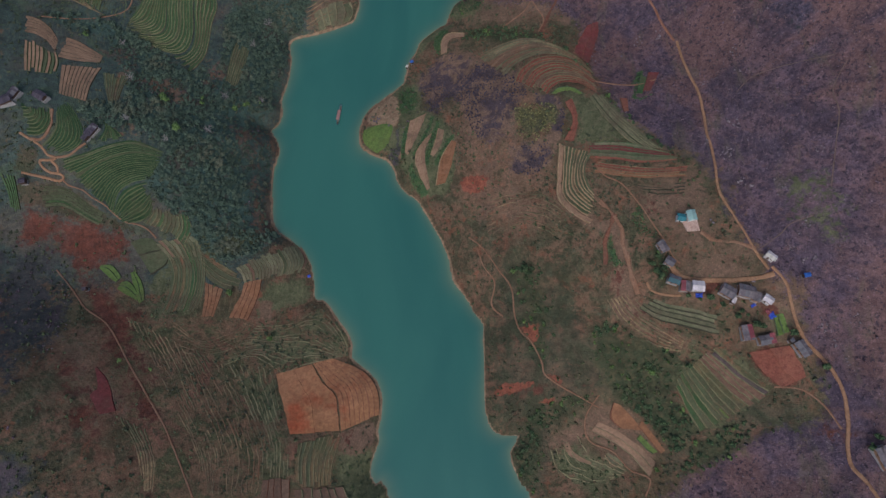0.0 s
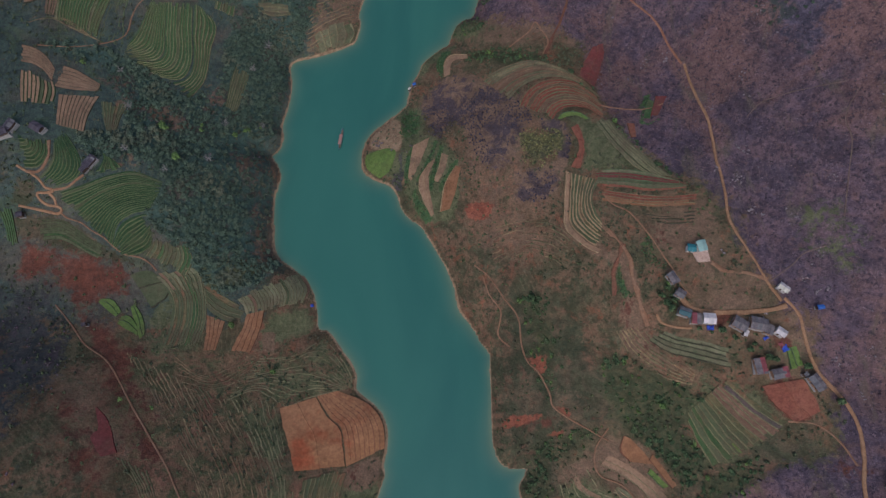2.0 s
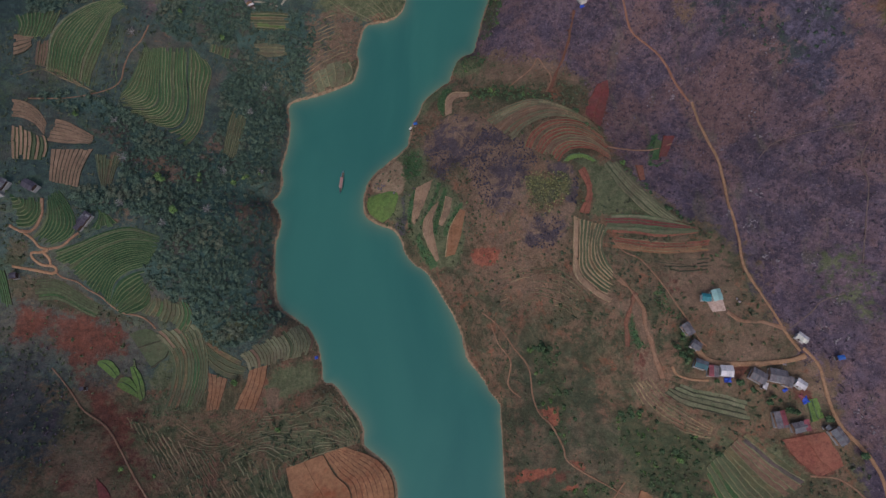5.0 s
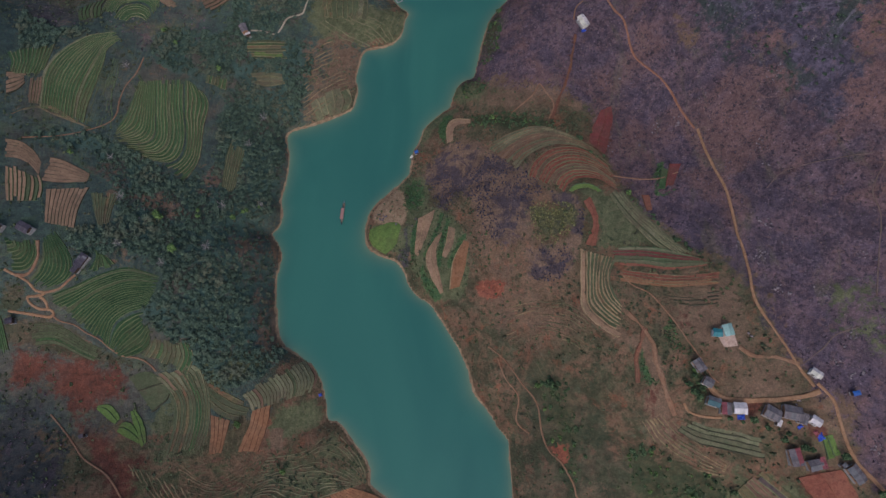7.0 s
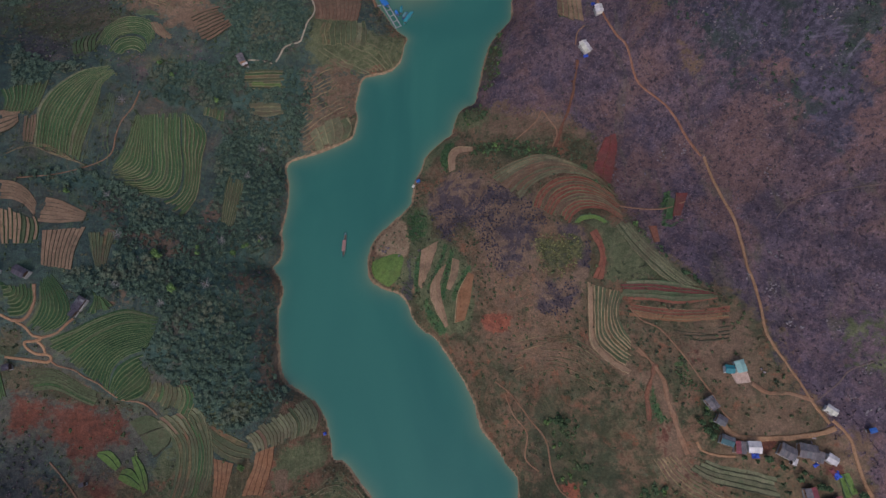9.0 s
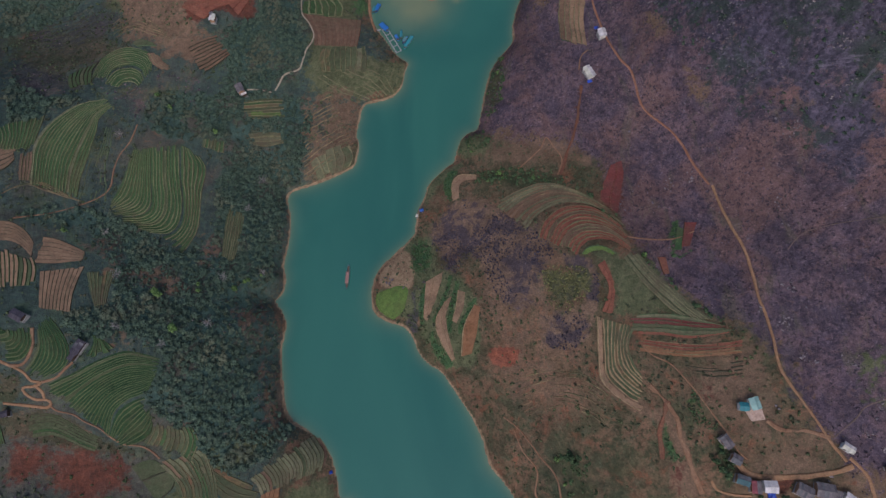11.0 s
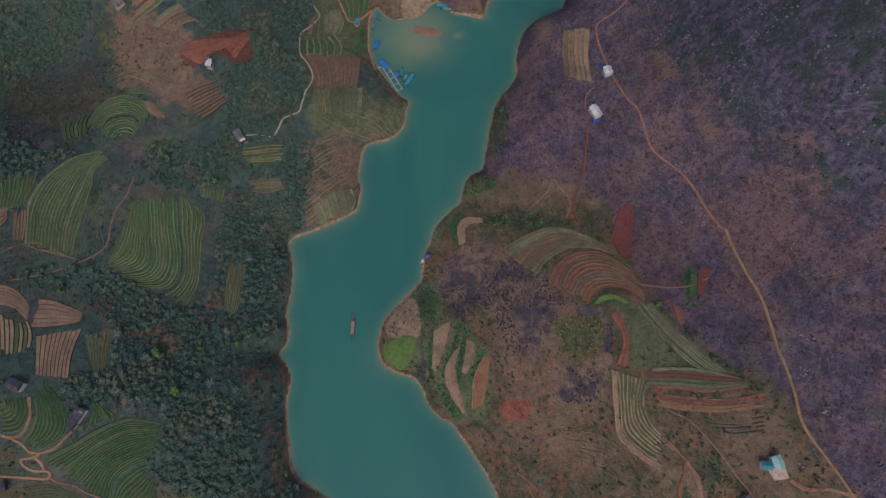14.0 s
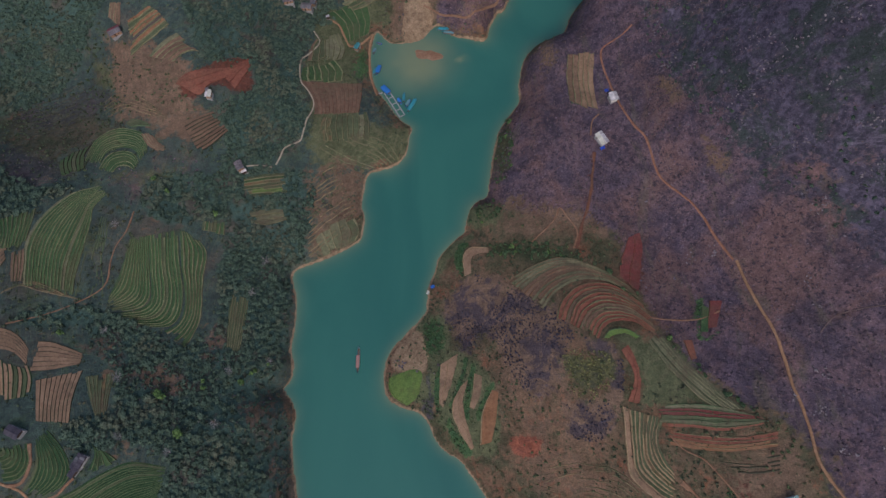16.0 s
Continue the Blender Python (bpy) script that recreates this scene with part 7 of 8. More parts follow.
def plant_weeds():
    """Weeds and tussocks left on the terraces."""
    rng = np.random.RandomState(13)
    x, y = jittered((-265, -60), (215, 450), 1.9, rng)
    ok = np.zeros(len(x), bool)
    for outline in WEEDY:
        ok |= within(x, y, outline)
    ok &= rng.rand(len(x)) < 0.5 * np.clip((fractal(x, y, 16, 63, 4) - 0.36) * 4, 0.04, 1)
    xy = np.c_[x, y][ok]
    tufts = []
    for k in range(5):
        r = np.random.RandomState(490 + k)
        tufts.append(clumps(r, np.array([[0, 0, 0.45]]), [0.5], 7, 0.34, 0.6, 0.5))
    v, f = scattered(tufts, xy, rng.uniform(0.35, 0.95, len(xy)), rng, -0.1)
    tagged(mesh_object("weeds", v, f, M["scrub_green"]), "weeds and grass tussocks on the terraces", "weeds", kind="stuff")


plant_forest()
plant_scrub()
plant_burnt()
plant_crags()
plant_weeds()
for k, p in enumerate([(-215.1, 214), (-152, 183.9), (-170.2, 179.5), (-147.1, 278.5), (-131, 186.7), (-135.3, 182.9), (-128.8, 188.7), (-159.5, 159.3), (-169.7, 291.8), (-176.6, 299), (-168.8, 178)]):
    lone_tree(p, 0.75 + 0.09 * (k % 4), k + 1)
for k, p in enumerate([(-151.7, 180.7), (-123.1, 191.1), (-126.2, 66.2), (-153.7, 22.1), (-167.1, 26), (-103.6, 41.5), (109.6, 26.6), (101.9, 21.3), (104.2, -26.6)]):
    lone_tree(p, 0.6 + 0.08 * (k % 3), k + 21)
for k, p in enumerate([(-197.8, 214.5), (-184.2, 160.7), (-140.3, 189.2), (-123, 251.8), (-122.3, 193), (-193.6, 271.7), (-144.5, 161.8), (-188.5, 189.6), (-163.7, 150.9), (-130.3, 232.7)]):
    bare_tree(p, 3.2 + 0.4 * (k % 4), 600 + k)
for k, p in enumerate([(104.6, 78.3), (107.1, 71.6), (103.8, 70.7), (101.3, 74.2), (105.9, 67.7), (118.1, 57.9), (123.5, 56.3), (128.1, 56.7), (134.1, 53.3), (140.7, 47.7), (143.4, 49.8), (146.5, 47.5), (149.8, 43.3), (152.4, 42), (40.3, 78.5), (42.1, 76.4), (111.1, 29.4), (178.2, 22.4), (192.3, -8.6), (189.2, -13.5), (194, -9.8), (106.9, 81), (166.3, 38.9), (118.8, 23.6)]):
    lone_tree(p, 0.6 + 0.1 * (k % 5), k + 41, "grove", "dark green tree beside the village houses")
for k, p in enumerate([(132.9, 353.7), (121.2, 352.7), (121.4, 332.1), (129.8, 321.5), (148.6, 317.1), (149.5, 312.5), (149.7, 301), (151.2, 300.5), (142.1, 291.6), (176.4, 255.2), (178.7, 251.8), (168.6, 302.1), (171.7, 296.9), (165.8, 276), (161.3, 301.8), (156.2, 241.3), (164.6, 229.8), (178.1, 236.9), (139.5, 349.4), (158.5, 259.3)]):
    outcrop(p, 7 + 3 * (k % 3), 1.6 + 0.5 * (k % 3), 700 + k)
for k, p in enumerate([(-52.2, 186.2), (-48.9, 183.4), (-40.5, 179.3), (-50.8, 182.9)]):
    outcrop(p, 6, 0.9, 790 + k, "stone")
for k, p in enumerate([(133.7, 94.8), (147.7, 136.2), (146.2, 134.6), (138.2, 142.6), (169.5, 80.4), (176.2, 75), (179.2, 75.6), (185.3, 32.9), (168, 112.6), (155.4, 114.1), (150.5, 117.6), (152.4, 151.3), (150.1, 153.5), (185.3, 129.9), (157.7, 194.5), (158.6, 181.8), (140.5, 180), (175.7, 92.6), (188.8, 24.8), (193.5, 46), (181.4, 41.2), (149.5, 64), (113.9, 218.3), (124.6, 219.4)]):
    outcrop(p, 5 + 2 * (k % 3), 0.9 + 0.4 * (k % 3), 740 + k)


# ---- houses ----
def sheet_material(name, a, b, rough=0.6, metal=0.0, rust=None):
    n = Nodes(name, rough, 0.35)
    n.bsdf.inputs["Metallic"].default_value = metal
    col = n.mix(n.span(n.noise(0.9, 4, 0.7, warp=0.5), 0.35, 0.65), a, b)
    if rust:
        col = n.mix(n.span(n.noise(1.6, 4, 0.75), 0.58, 0.7), col, rust)
    fine = n.noise(5.0, 3, 0.7)
    n.relief(fine, 0.3, 0.05)
    return n.done(n.vary(n.vary(col, n.each(), 0.78, 1.22), fine, 0.85, 1.15))


M["roof_grey"] = sheet_material("weathered_grey_roof", tone(108, 98, 95), tone(92, 84, 82), 0.9, rust=tone(124, 114, 108))
M["roof_dark"] = sheet_material("dark_slate_roof", tone(100, 96, 94), tone(86, 83, 82), 0.9, rust=tone(116, 108, 104))
M["roof_old"] = sheet_material("old_dark_tile_roof", tone(72, 64, 68), tone(60, 55, 60), 0.95, rust=tone(86, 76, 76))
M["roof_white"] = sheet_material("white_sheet_roof", tone(192, 182, 174), tone(174, 164, 156), 0.5, rust=tone(170, 156, 144))
M["roof_pale"] = sheet_material("pale_sheet_roof", tone(190, 182, 160), tone(172, 164, 146), 0.5, rust=tone(150, 136, 118))
M["roof_teal"] = sheet_material("teal_sheet_roof", tone(56, 116, 116), tone(50, 104, 106), 0.55)
M["roof_mint"] = sheet_material("pale_mint_sheet_roof", tone(136, 162, 148), tone(126, 152, 140), 0.55)
M["roof_red"] = sheet_material("faded_red_roof", tone(132, 68, 68), tone(116, 60, 62), 0.7)
M["roof_blue"] = sheet_material("blue_sheet_roof", tone(48, 92, 156), tone(42, 80, 140), 0.5)
M["wall_mud"] = soil_like("rammed_earth_wall", tone(150, 116, 88), tone(140, 106, 80), tone(126, 96, 74), 3.0, 0.5, 0.08)
M["wall_white"] = soil_like("whitewashed_wall", tone(196, 188, 176), tone(186, 176, 162), tone(168, 156, 142), 3.0, 0.5, 0.05)
M["wood_dark"] = soil_like("dark_wood", tone(84, 66, 54), tone(74, 58, 48), tone(64, 50, 42), 5.0, 1.0, 0.1)
M["tarp"] = sheet_material("blue_tarpaulin", tone(44, 66, 150), tone(52, 78, 166), 0.55)
M["tarp_green"] = sheet_material("dark_green_sheet_roof", tone(58, 84, 84), tone(50, 74, 76), 0.6)
M["concrete"] = soil_like("grey_concrete", tone(150, 144, 136), tone(140, 134, 126), tone(126, 120, 112), 3.0, 0.6, 0.08)


def box(cx, cy, cz, sx, sy, sz, bevel=0.02):
    bm = bmesh.new()
    bmesh.ops.create_cube(bm, size=1.0)
    bmesh.ops.scale(bm, vec=(sx, sy, sz), verts=bm.verts)
    bmesh.ops.bevel(bm, geom=bm.edges[:], offset=min(bevel, sx / 3, sy / 3, sz / 3), segments=1, affect="EDGES")
    bmesh.ops.translate(bm, vec=(cx, cy, cz), verts=bm.verts)
    return bm


def part(name, bm, mat, parent, label=""):
    me = bpy.data.meshes.new(name)
    bm.to_mesh(me)
    bm.free()
    me.materials.append(mat)
    ob = new(name, me)
    ob.parent = parent
    return tagged(ob, label) if label else ob


def corrugated(x0, x1, y0, y1, z0, z1, ribs=4, depth=0.05, thick=0.05):
    """A ribbed roofing sheet from eave (y0, z0) to ridge (y1, z1)."""
    bm = bmesh.new()
    n = ribs * 2 + 1
    xs = np.linspace(x0, x1, n)
    rows = []
    for y, z in ((y0, z0), (y1, z1)):
        for lift in (0.0, -thick):
            rows.append([bm.verts.new((x, y, z + lift + (depth if k % 2 else 0))) for k, x in enumerate(xs)])
    for a, b in ((rows[0], rows[2]), (rows[3], rows[1]), (rows[1], rows[0]), (rows[2], rows[3])):
        for k in range(n - 1):
            bm.faces.new((a[k], a[k + 1], b[k + 1], b[k]))
    return bm


def house(label, at, length, width, turn, roof, roof_b=None, wall="wall_mud", tall=2.7, pitch=0.36, patches=(), seed=0, name="house", category="house", eave=0.5, open_sides=False):
    rng = np.random.RandomState(900 + seed)
    length, width = length * 0.86, width * 0.86
    zs = [level(at[0] + dx, at[1] + dy) for dx in (-2, 2) for dy in (-2, 2)]
    top = empty(name, label, category, "hill farm buildings", (*at, min(zs) - 0.1), turn)
    base = max(zs) - min(zs) + 0.2
    hl, hw, t = length / 2 - eave, width / 2 - eave, 0.22
    part("plinth", box(0, 0, base / 2 - 0.3, length - 0.6, width - 0.6, base + 0.6, 0.05), M["concrete"], top)
    if open_sides:
        for sx in (-1, 1):
            for sy in (-1, 1):
                part("post", box(sx * (hl - 0.1), sy * (hw - 0.1), base + tall / 2, 0.18, 0.18, tall), M["wood_dark"], top)
    else:
        for s in (-1, 1):
            long_wall = part("wall", box(0, s * (hw - t / 2), base + tall / 2, 2 * hl, t, tall), M[wall], top)
            part("window", box(hl * 0.5, s * (hw + 0.02), base + 1.5, 0.9, 0.08, 0.8), M["wood_dark"], long_wall)
            if s < 0:
                part("door", box(-hl * 0.2, s * (hw + 0.02), base + 1.0, 1.0, 0.08, 2.0), M["wood_dark"], long_wall)
            gable = bmesh.new()
            prof = [(-hw + t + 0.01, base), (hw - t - 0.01, base), (hw - t - 0.01, base + tall), (0, base + tall + pitch * hw), (-hw + t + 0.01, base + tall)]
            front = [gable.verts.new((s * hl, y, z)) for y, z in prof]
            back = [gable.verts.new((s * (hl - t), y, z)) for y, z in prof]
            gable.faces.new(front)
            gable.faces.new(back[::-1])
            for k in range(5):
                gable.faces.new((front[k], front[k - 1], back[k - 1], back[k]))
            part("gable_wall", gable, M[wall], top)
    z_eave, z_ridge = base + tall - pitch * eave + 0.06, base + tall + pitch * hw + 0.06
    for s in (-1, 1):
        slope = empty("roof_slope", "", "")
        slope.parent = top
        mat = M[roof_b if roof_b and s > 0 else roof]
        count = max(2, round(length / 1.1))
        for k in range(count):
            x0, x1 = -length / 2 + length * k / count, -length / 2 + length * (k + 1) / count + 0.04
            lift = 0.03 * (k % 2) + rng.uniform(0, 0.02)
            jut = rng.uniform(-0.12, 0.12)
            use = M[patches[rng.randint(len(patches))]] if patches and rng.rand() < 0.16 else mat
            part("roof_sheet", corrugated(x0, x1, s * (width / 2 + jut), s * 0.02, z_eave + lift - jut * pitch, z_ridge + lift), use, slope)
    part("ridge_cap", box(0, 0, z_ridge + 0.06, length, 0.34, 0.07, 0.03), M[roof], top)
    return top


def shed(label, at, length, width, turn, roof, seed=0, tall=2.3, wall="wood_dark", name="shed", category="shed"):
    return house(label, at, length, width, turn, roof, wall=wall, tall=tall, pitch=0.16, seed=seed, name=name, category=category, eave=0.25)


def tarpaulin(label, at, length, width, turn, mat="tarp"):
    rng = np.random.RandomState(int(abs(at[0]) * 10))
    z = level(*at)
    bm = bmesh.new()
    n = 7
    g = [[bm.verts.new((length * (i / (n - 1) - 0.5) + rng.uniform(-0.1, 0.1), width * (j / (n - 1) - 0.5) + rng.uniform(-0.1, 0.1), 0.75 + 0.35 * math.sin(i * 1.3) * math.cos(j) - 0.4 * (i in (0, n - 1) or j in (0, n - 1)) + rng.uniform(-0.08, 0.08))) for j in range(n)] for i in range(n)]
    for i in range(n - 1):
        for j in range(n - 1):
            bm.faces.new((g[i][j], g[i + 1][j], g[i + 1][j + 1], g[i][j + 1]))
    rim = [g[i][0] for i in range(n)] + [g[n - 1][j] for j in range(1, n)] + [g[i][n - 1] for i in range(n - 2, -1, -1)] + [g[0][j] for j in range(n - 2, 0, -1)]
    low = [bm.verts.new((v.co.x * 1.05, v.co.y * 1.05, -0.5)) for v in rim]
    for k in range(len(rim)):
        bm.faces.new((rim[k], low[k], low[(k + 1) % len(rim)], rim[(k + 1) % len(rim)]))
    me = bpy.data.meshes.new("tarpaulin")
    bm.to_mesh(me)
    bm.free()
    me.materials.append(M[mat])
    ob = new("tarpaulin", me)
    ob.matrix_basis = pose(*at, z, 0, 0, turn)
    return tagged(ob, label, "tarpaulin")


# the village on the eastern slope
house("house with a bright teal sheet roof on a bare terrace", (117.1, 97.5), 5.2, 4.6, -8, "roof_teal", wall="wall_white", seed=1)
house("house with a pale mint sheet roof beside a yard", (122.3, 98.5), 6.6, 5.6, 100, "roof_mint", wall="wall_white", seed=2)
house("low house with a weathered grey tile roof", (107, 82.8), 7.2, 5.0, -62, "roof_grey", patches=("roof_dark",), seed=3)
house("small house with a blue-grey roof", (109.9, 74.9), 5.4, 5.0, -35, "roof_dark", "roof_grey", seed=4)
house("house with a dark green sheet roof", (111.4, 65.8), 7.0, 5.2, -22, "tarp_green", "roof_dark", seed=5)
house("house with one red and one grey roof slope", (116.6, 62.4), 6.4, 5.4, 82, "roof_grey", "roof_red", seed=6)
house("house with a white sheet roof by the lane", (122.5, 62.2), 7.0, 6.2, -6, "roof_white", wall="wall_white", seed=7)
house("old farmhouse with a patched grey tile roof", (136.7, 59.3), 8.4, 6.8, -32, "roof_grey", patches=("roof_dark",), seed=8)
shed("small lean-to with a white sheet roof", (139.2, 54.8), 3.8, 2.4, 62, "roof_white", 9)
house("large farmhouse with a patched grey roof", (145.4, 59.1), 9.6, 7.4, -14, "roof_grey", patches=("roof_dark",), seed=10)
house("low wing of the large grey-roofed farmhouse", (150.1, 56.2), 6.0, 4.6, 66, "roof_grey", patches=("roof_dark",), seed=11)
house("small house with a white roof by the road bend", (155.4, 55), 5.6, 4.8, -38, "roof_white", wall="wall_white", seed=12)
house("small roadside house with a pale white roof", (158.6, 76.2), 6.2, 4.2, -40, "roof_pale", "roof_white", wall="wall_white", seed=13)
house("house with a grey and faded red roof", (145.5, 39.3), 9.0, 6.4, 96, "roof_red", "roof_grey", patches=("roof_dark",), seed=14)
house("house with a blue-grey roof beside the red field", (153.5, 35.6), 7.6, 5.6, 10, "roof_dark", "roof_grey", patches=("roof_grey",), seed=15)
shed("shed with a faded red roof", (156.8, 36.4), 6.0, 3.0, 98, "roof_red", 16)
house("grey-roofed house below the road", (169.5, 31.2), 9.2, 6.0, -62, "roof_dark", "roof_grey", patches=("roof_grey",), seed=17)
shed("small blue-roofed shelter on the burnt slope", (174.3, 66.4), 4.0, 2.6, 8, "roof_blue", 18)
house("long grey-roofed house by the lower road", (192.2, -18.8), 12.0, 4.6, 108, "roof_grey", patches=("roof_dark",), seed=19)
house("long white-roofed barn by the lower road", (194.5, -17.3), 11.0, 3.6, 108, "roof_pale", "roof_grey", seed=20)
shed("tiny hut beside the lower house", (165.1, 35.1), 2.6, 2.2, 30, "roof_dark", 21)
tarpaulin("crumpled blue tarpaulin over a wood pile", (124, 58.2), 3.4, 2.2, 0)
tarpaulin("blue tarpaulin beside the green garden", (158.2, 47.8), 2.8, 3.2, 20)
tarpaulin("small blue tarpaulin by a house", (149.6, 52.7), 2.2, 1.4, 30)
tarpaulin("orange tarpaulin spread beside a house", (156.7, 49.5), 2.2, 2.8, 30, "roof_red")
# the hamlet on the western slope
house("old farmhouse with a grey tile roof", (-240.7, 161.8), 9.5, 6.0, 25, "roof_old", patches=("roof_dark",), seed=31, tall=2.1, eave=0.75, wall="wood_dark")
house("old grey-roofed farmhouse at the hamlet's edge", (-237.1, 166.4), 8.0, 5.5, 62, "roof_old", patches=("roof_dark",), seed=32, tall=2.1, eave=0.75, wall="wood_dark")
house("farmhouse with a dark slate roof", (-225.7, 167.5), 8.6, 5.6, -30, "roof_old", seed=33, tall=2.1, eave=0.75, wall="wood_dark")
house("farmhouse with a weathered purple-grey roof", (-199.8, 151.1), 8.6, 5.4, 58, "roof_old", patches=("roof_dark",), seed=34, tall=2.1, eave=0.75, wall="wood_dark")
shed("lean-to behind the purple-grey farmhouse", (-202.1, 146.7), 5.0, 3.4, 55, "roof_old", 35)
shed("small grey hut by the lane end", (-234, 121.9), 4.2, 3.6, 10, "roof_old", 36)
shed("small field hut on the red slope", (-196.1, 64.3), 2.8, 2.4, 20, "roof_old", 37)
# along the upper valley
house("lone farmhouse with a grey roof above terraces", (-132.9, 307.5), 7.4, 5.2, 112, "roof_grey", wall="wall_mud", seed=41)
shed("white porch of the lone farmhouse", (-130.8, 304.6), 3.8, 2.2, 20, "roof_white", 42)
house("hillside hut with a pale roof beside red earth", (-145.3, 348.7), 5.6, 4.2, 80, "roof_pale", "roof_white", patches=("roof_grey",), seed=43)
shed("small outbuilding beside the hillside hut", (-145.9, 351.7), 2.6, 2.4, 10, "roof_grey", 44)
house("farmhouse with a grey and red roof on the upper slope", (-200.8, 396.5), 8.6, 6.4, 24, "roof_grey", "roof_red", seed=45)
house("grey-roofed hamlet house among trees", (-101.2, 426.1), 8.0, 5.6, 5, "roof_grey", patches=("roof_dark",), seed=46)
house("hamlet house with a weathered grey roof", (-90.7, 425.4), 8.4, 5.6, -12, "roof_grey", patches=("roof_dark",), seed=47)
house("hamlet house with a dark slate roof", (-86.6, 430.1), 6.2, 4.6, 75, "roof_dark", "roof_grey", seed=48)
shed("tiny white hut by the path", (-78.3, 421.8), 2.8, 2.2, 10, "roof_white", 49)
house("teal-roofed house above the boat landing", (-60.9, 400.3), 6.0, 3.8, 58, "roof_teal", seed=50)
house("white-roofed house beside the hillside road", (92.9, 322.5), 6.6, 5.6, 98, "roof_white", wall="wall_white", seed=51)
house("long barn with a ribbed white roof", (81.5, 297.5), 9.6, 5.8, 112, "roof_white", "roof_pale", wall="wall_white", seed=52)
tarpaulin("blue tarpaulin beside the white-roofed house", (91.3, 329.7), 2.2, 1.8, 10)
tarpaulin("blue tarpaulin at the end of the barn", (81.7, 292.5), 2.6, 1.6, 15)
shed("blue-roofed hut on the shore", (-27.4, 226.8), 2.8, 2.2, 15, "roof_blue", 53)
shed("small pale shelter on the shore", (-30.5, 223.8), 2.4, 1.8, 70, "roof_pale", 54)
tarpaulin("blue tarpaulin on the western shore", (-87, 80.1), 1.8, 1.6, 15)


# ---- boats and the dock ----
M["boat_blue"] = sheet_material("blue_painted_hull", tone(44, 92, 148), tone(52, 104, 160), 0.5)
M["boat_teal"] = sheet_material("teal_painted_hull", tone(52, 116, 122), tone(60, 126, 130), 0.5)
M["boat_grey"] = sheet_material("grey_green_canopy", tone(92, 124, 124), tone(84, 114, 116), 0.6)
M["boat_red"] = sheet_material("faded_salmon_canopy", tone(150, 112, 98), tone(138, 102, 90), 0.6)
M["boat_wood"] = soil_like("wet_planks", tone(112, 98, 78), tone(100, 88, 70), tone(86, 76, 62), 4.0, 0.8, 0.1)


def hull_shape(length, beam, depth):
    bm = bmesh.new()
    rows = []
    for i in range(13):
        s = i / 12
        w = beam / 2 * (1 - abs(2 * s - 1) ** 3.2) ** 0.7 + 0.12
        lift = 0.55 * abs(2 * s - 1) ** 3
        x = (s - 0.5) * length
        rows.append([bm.verts.new(p) for p in ((x, -w, depth + lift), (x, -w * 0.75, -0.15), (x, w * 0.75, -0.15), (x, w, depth + lift), (x, w - 0.08, depth + lift), (x, w * 0.68, 0.1), (x, -w * 0.68, 0.1), (x, -w + 0.08, depth + lift))])
    for a, b in zip(rows, rows[1:]):
        for k in range(8):
            bm.faces.new((a[k], a[(k + 1) % 8], b[(k + 1) % 8], b[k]))
    bm.faces.new(rows[0])
    bm.faces.new(rows[-1][::-1])
    return bm


def canopy_shape(x0, x1, beam, z):
    bm = bmesh.new()
    n, rows = 7, []
    for x in (x0, x1):
        for lift in (0, -0.06):
            rows.append([bm.verts.new((x, beam * (k / (n - 1) - 0.5), z + lift + 0.22 * math.cos((k / (n - 1) - 0.5) * 2.6))) for k in range(n)])
    for a, b in ((rows[0], rows[2]), (rows[3], rows[1]), (rows[1], rows[0]), (rows[2], rows[3])):
        for k in range(n - 1):
            bm.faces.new((a[k], a[k + 1], b[k + 1], b[k]))
    return bm


def boat(label, at, length, beam, turn, hull, canopies, group="boats moored at the landing"):
    """A narrow river boat; canopies: where along its length each begins and ends, and its material."""
    top = empty("boat", label, "boat", group, (*at, 0.0), turn)
    part("hull", hull_shape(length, beam, 0.5), M[hull], top)
    part("deck", box(0, 0, 0.2, length * 0.84, beam * 0.6, 0.08), M["boat_wood"], top)
    for s in np.linspace(-0.36, 0.36, 5):
        part("bench", box(s * length, 0, 0.45, 0.3, beam * 0.78, 0.06), M["boat_wood"], top)
    for a, b, mat in canopies:
        shade = part("canopy", canopy_shape(a * length, b * length, beam * 1.02, 1.75), M[mat], top)
        for x in (a * length + 0.2, b * length - 0.2):
            for y in (-beam * 0.42, beam * 0.42):
                part("post", box(x, y, 1.0, 0.07, 0.07, 1.6), M["wood_dark"], shade)
    part("engine", box(-length * 0.45, 0, 0.7, 0.5, 0.4, 0.5, 0.08), M["wood_dark"], top)
    return top


boat("long tour boat with a salmon and grey canopy on open water", (-74.9, 189.7), 15.5, 1.9, 83, "boat_grey", [(-0.3, 0.16, "boat_red")], "boats on the river")
boat("wide blue-canopied boat tied to the dock", (-44.4, 366.2), 8.5, 3.4, -52, "boat_blue", [(-0.4, 0.42, "boat_blue")])
boat("small blue boat moored by the dock", (-36, 356.7), 5.2, 1.7, -62, "boat_blue", [(-0.35, 0.3, "boat_blue")])
boat("narrow teal boat moored by the dock", (-32.8, 358.9), 8.0, 1.6, 82, "boat_teal", [(-0.35, 0.25, "boat_teal")])
boat("blue boat with a pale canopy moored by the dock", (-30.5, 354.3), 6.4, 1.9, 58, "boat_blue", [(-0.35, 0.3, "boat_grey")])
boat("long teal boat moored by the dock", (-28.1, 352.2), 12.0, 2.3, 54, "boat_teal", [(-0.38, 0.38, "boat_teal")])
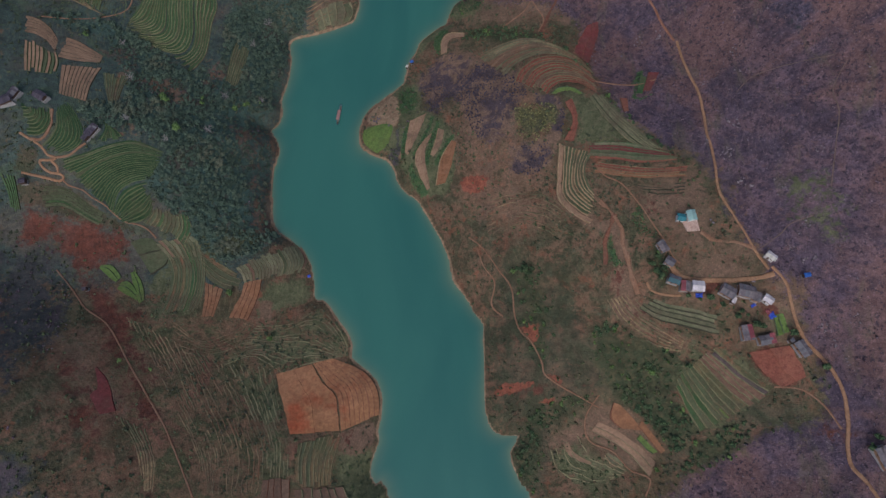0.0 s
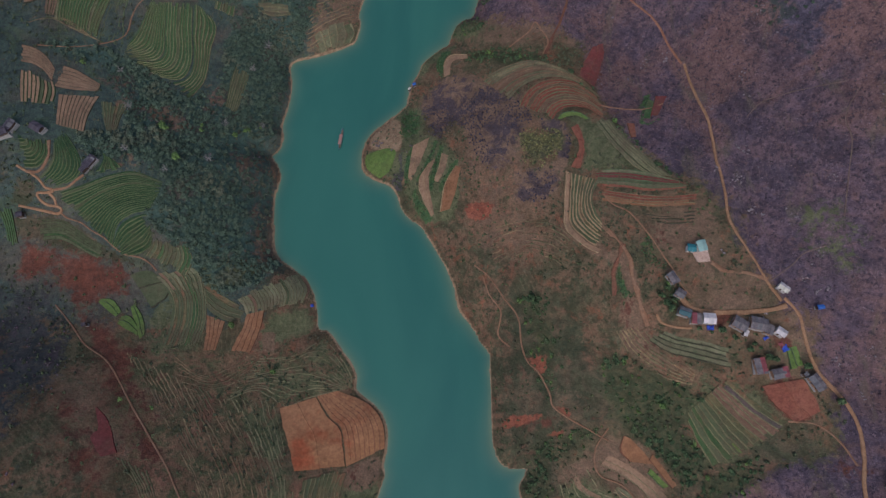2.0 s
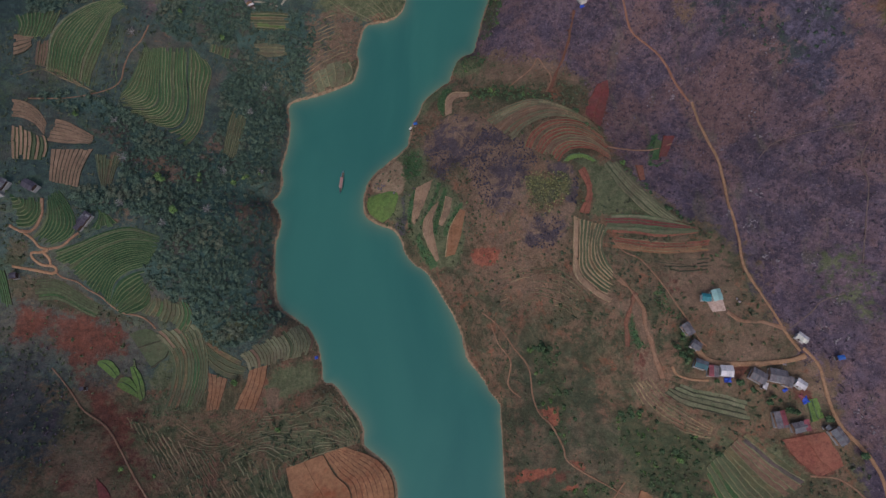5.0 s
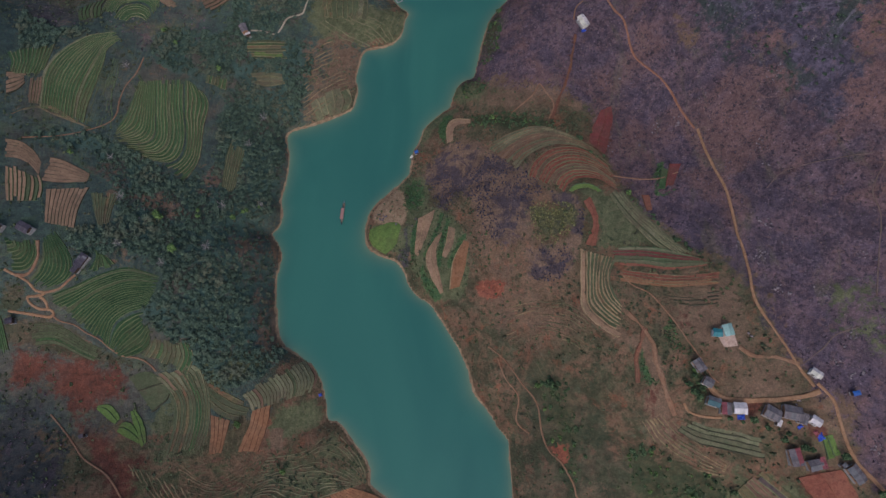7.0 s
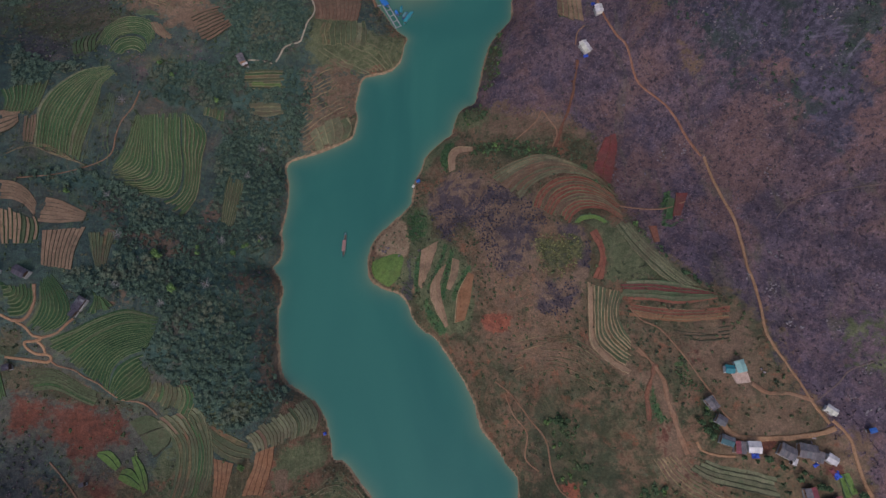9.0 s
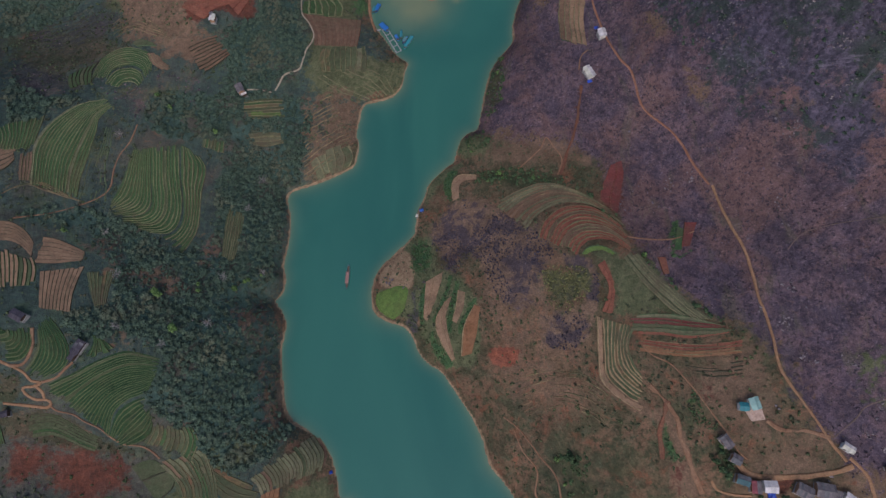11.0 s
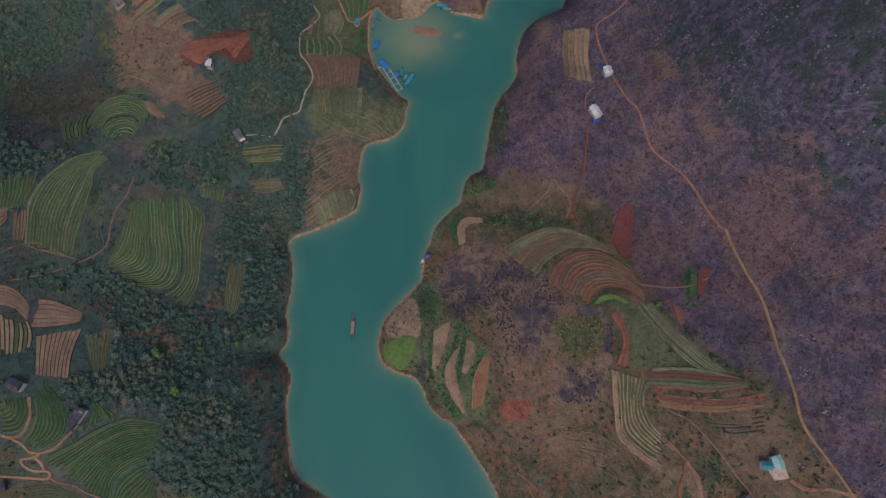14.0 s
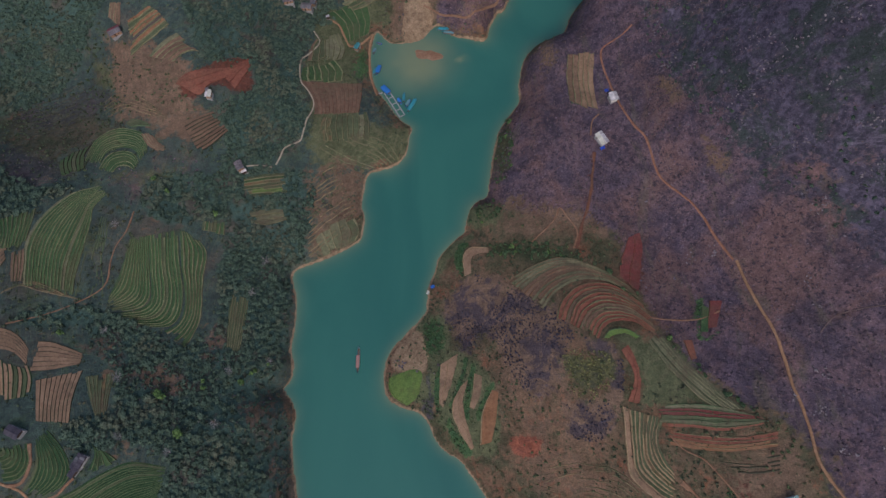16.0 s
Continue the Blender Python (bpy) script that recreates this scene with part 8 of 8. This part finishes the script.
boat("blue boat moored near the shore", (-48.1, 382.8), 7.6, 2.6, 62, "boat_blue", [(-0.38, 0.36, "boat_blue")])
boat("teal boat moored near the shore", (-50.5, 381.7), 6.4, 1.9, 66, "boat_teal", [(-0.36, 0.3, "boat_teal")])
boat("small grey boat near the shore", (-49.6, 398.1), 5.0, 1.6, 60, "boat_grey", [(-0.3, 0.3, "boat_grey")])
boat("small blue rowing boat at the landing", (-46, 404.1), 3.8, 1.4, -20, "boat_blue", [])
boat("green boat moored at the peninsula", (-1.2, 409.2), 7.6, 2.0, -12, "boat_teal", [(-0.36, 0.34, "boat_teal")])
boat("teal boat moored at the peninsula", (2.4, 408.9), 9.0, 2.2, -10, "boat_teal", [(-0.38, 0.38, "boat_teal")])
boat("long teal boat at the tip of the peninsula", (2.7, 405.8), 9.6, 1.8, -16, "boat_teal", [(-0.3, 0.38, "boat_grey")])


def dock(a, b, width):
    """A floating dock: two long walkways with cross planks between open pens."""
    a, b = np.array(a), np.array(b)
    run, ang = np.hypot(*(b - a)), math.degrees(math.atan2(b[1] - a[1], b[0] - a[0]))
    top = empty("floating_dock", "floating dock of pale planks with open square pens", "dock", "", (*((a + b) / 2), 0.25), ang)
    for s in (-1, 1):
        walkway = part("walkway", box(0, s * width / 2, 0, run, 0.7, 0.22), M["concrete"], top)
        for k in range(6):
            part("float", box(run * (k / 5 - 0.5) * 0.95, s * width / 2, -0.32, 1.0, 0.6, 0.45, 0.08), M["boat_blue"], walkway)
    for k in range(5):
        part("cross_plank", box(run * (k / 4 - 0.5) * 0.98, 0, 0.02, 0.6, width - 0.7, 0.2), M["concrete"], top)


dock([(-44.1, 365.3)][0], [(-35.1, 345.4)][0], 3.6)
jetty = empty("jetty", "short pale jetty from the shore to the boats", "jetty", "", (-48.7, 364.3, 0.5), 12)
part("deck", box(0, 0, 0, 4.2, 1.0, 0.12), M["concrete"], jetty)
for s in (-1.5, 0, 1.5):
    part("pile", box(s, 0, -0.8, 0.18, 0.18, 1.6), M["wood_dark"], jetty)
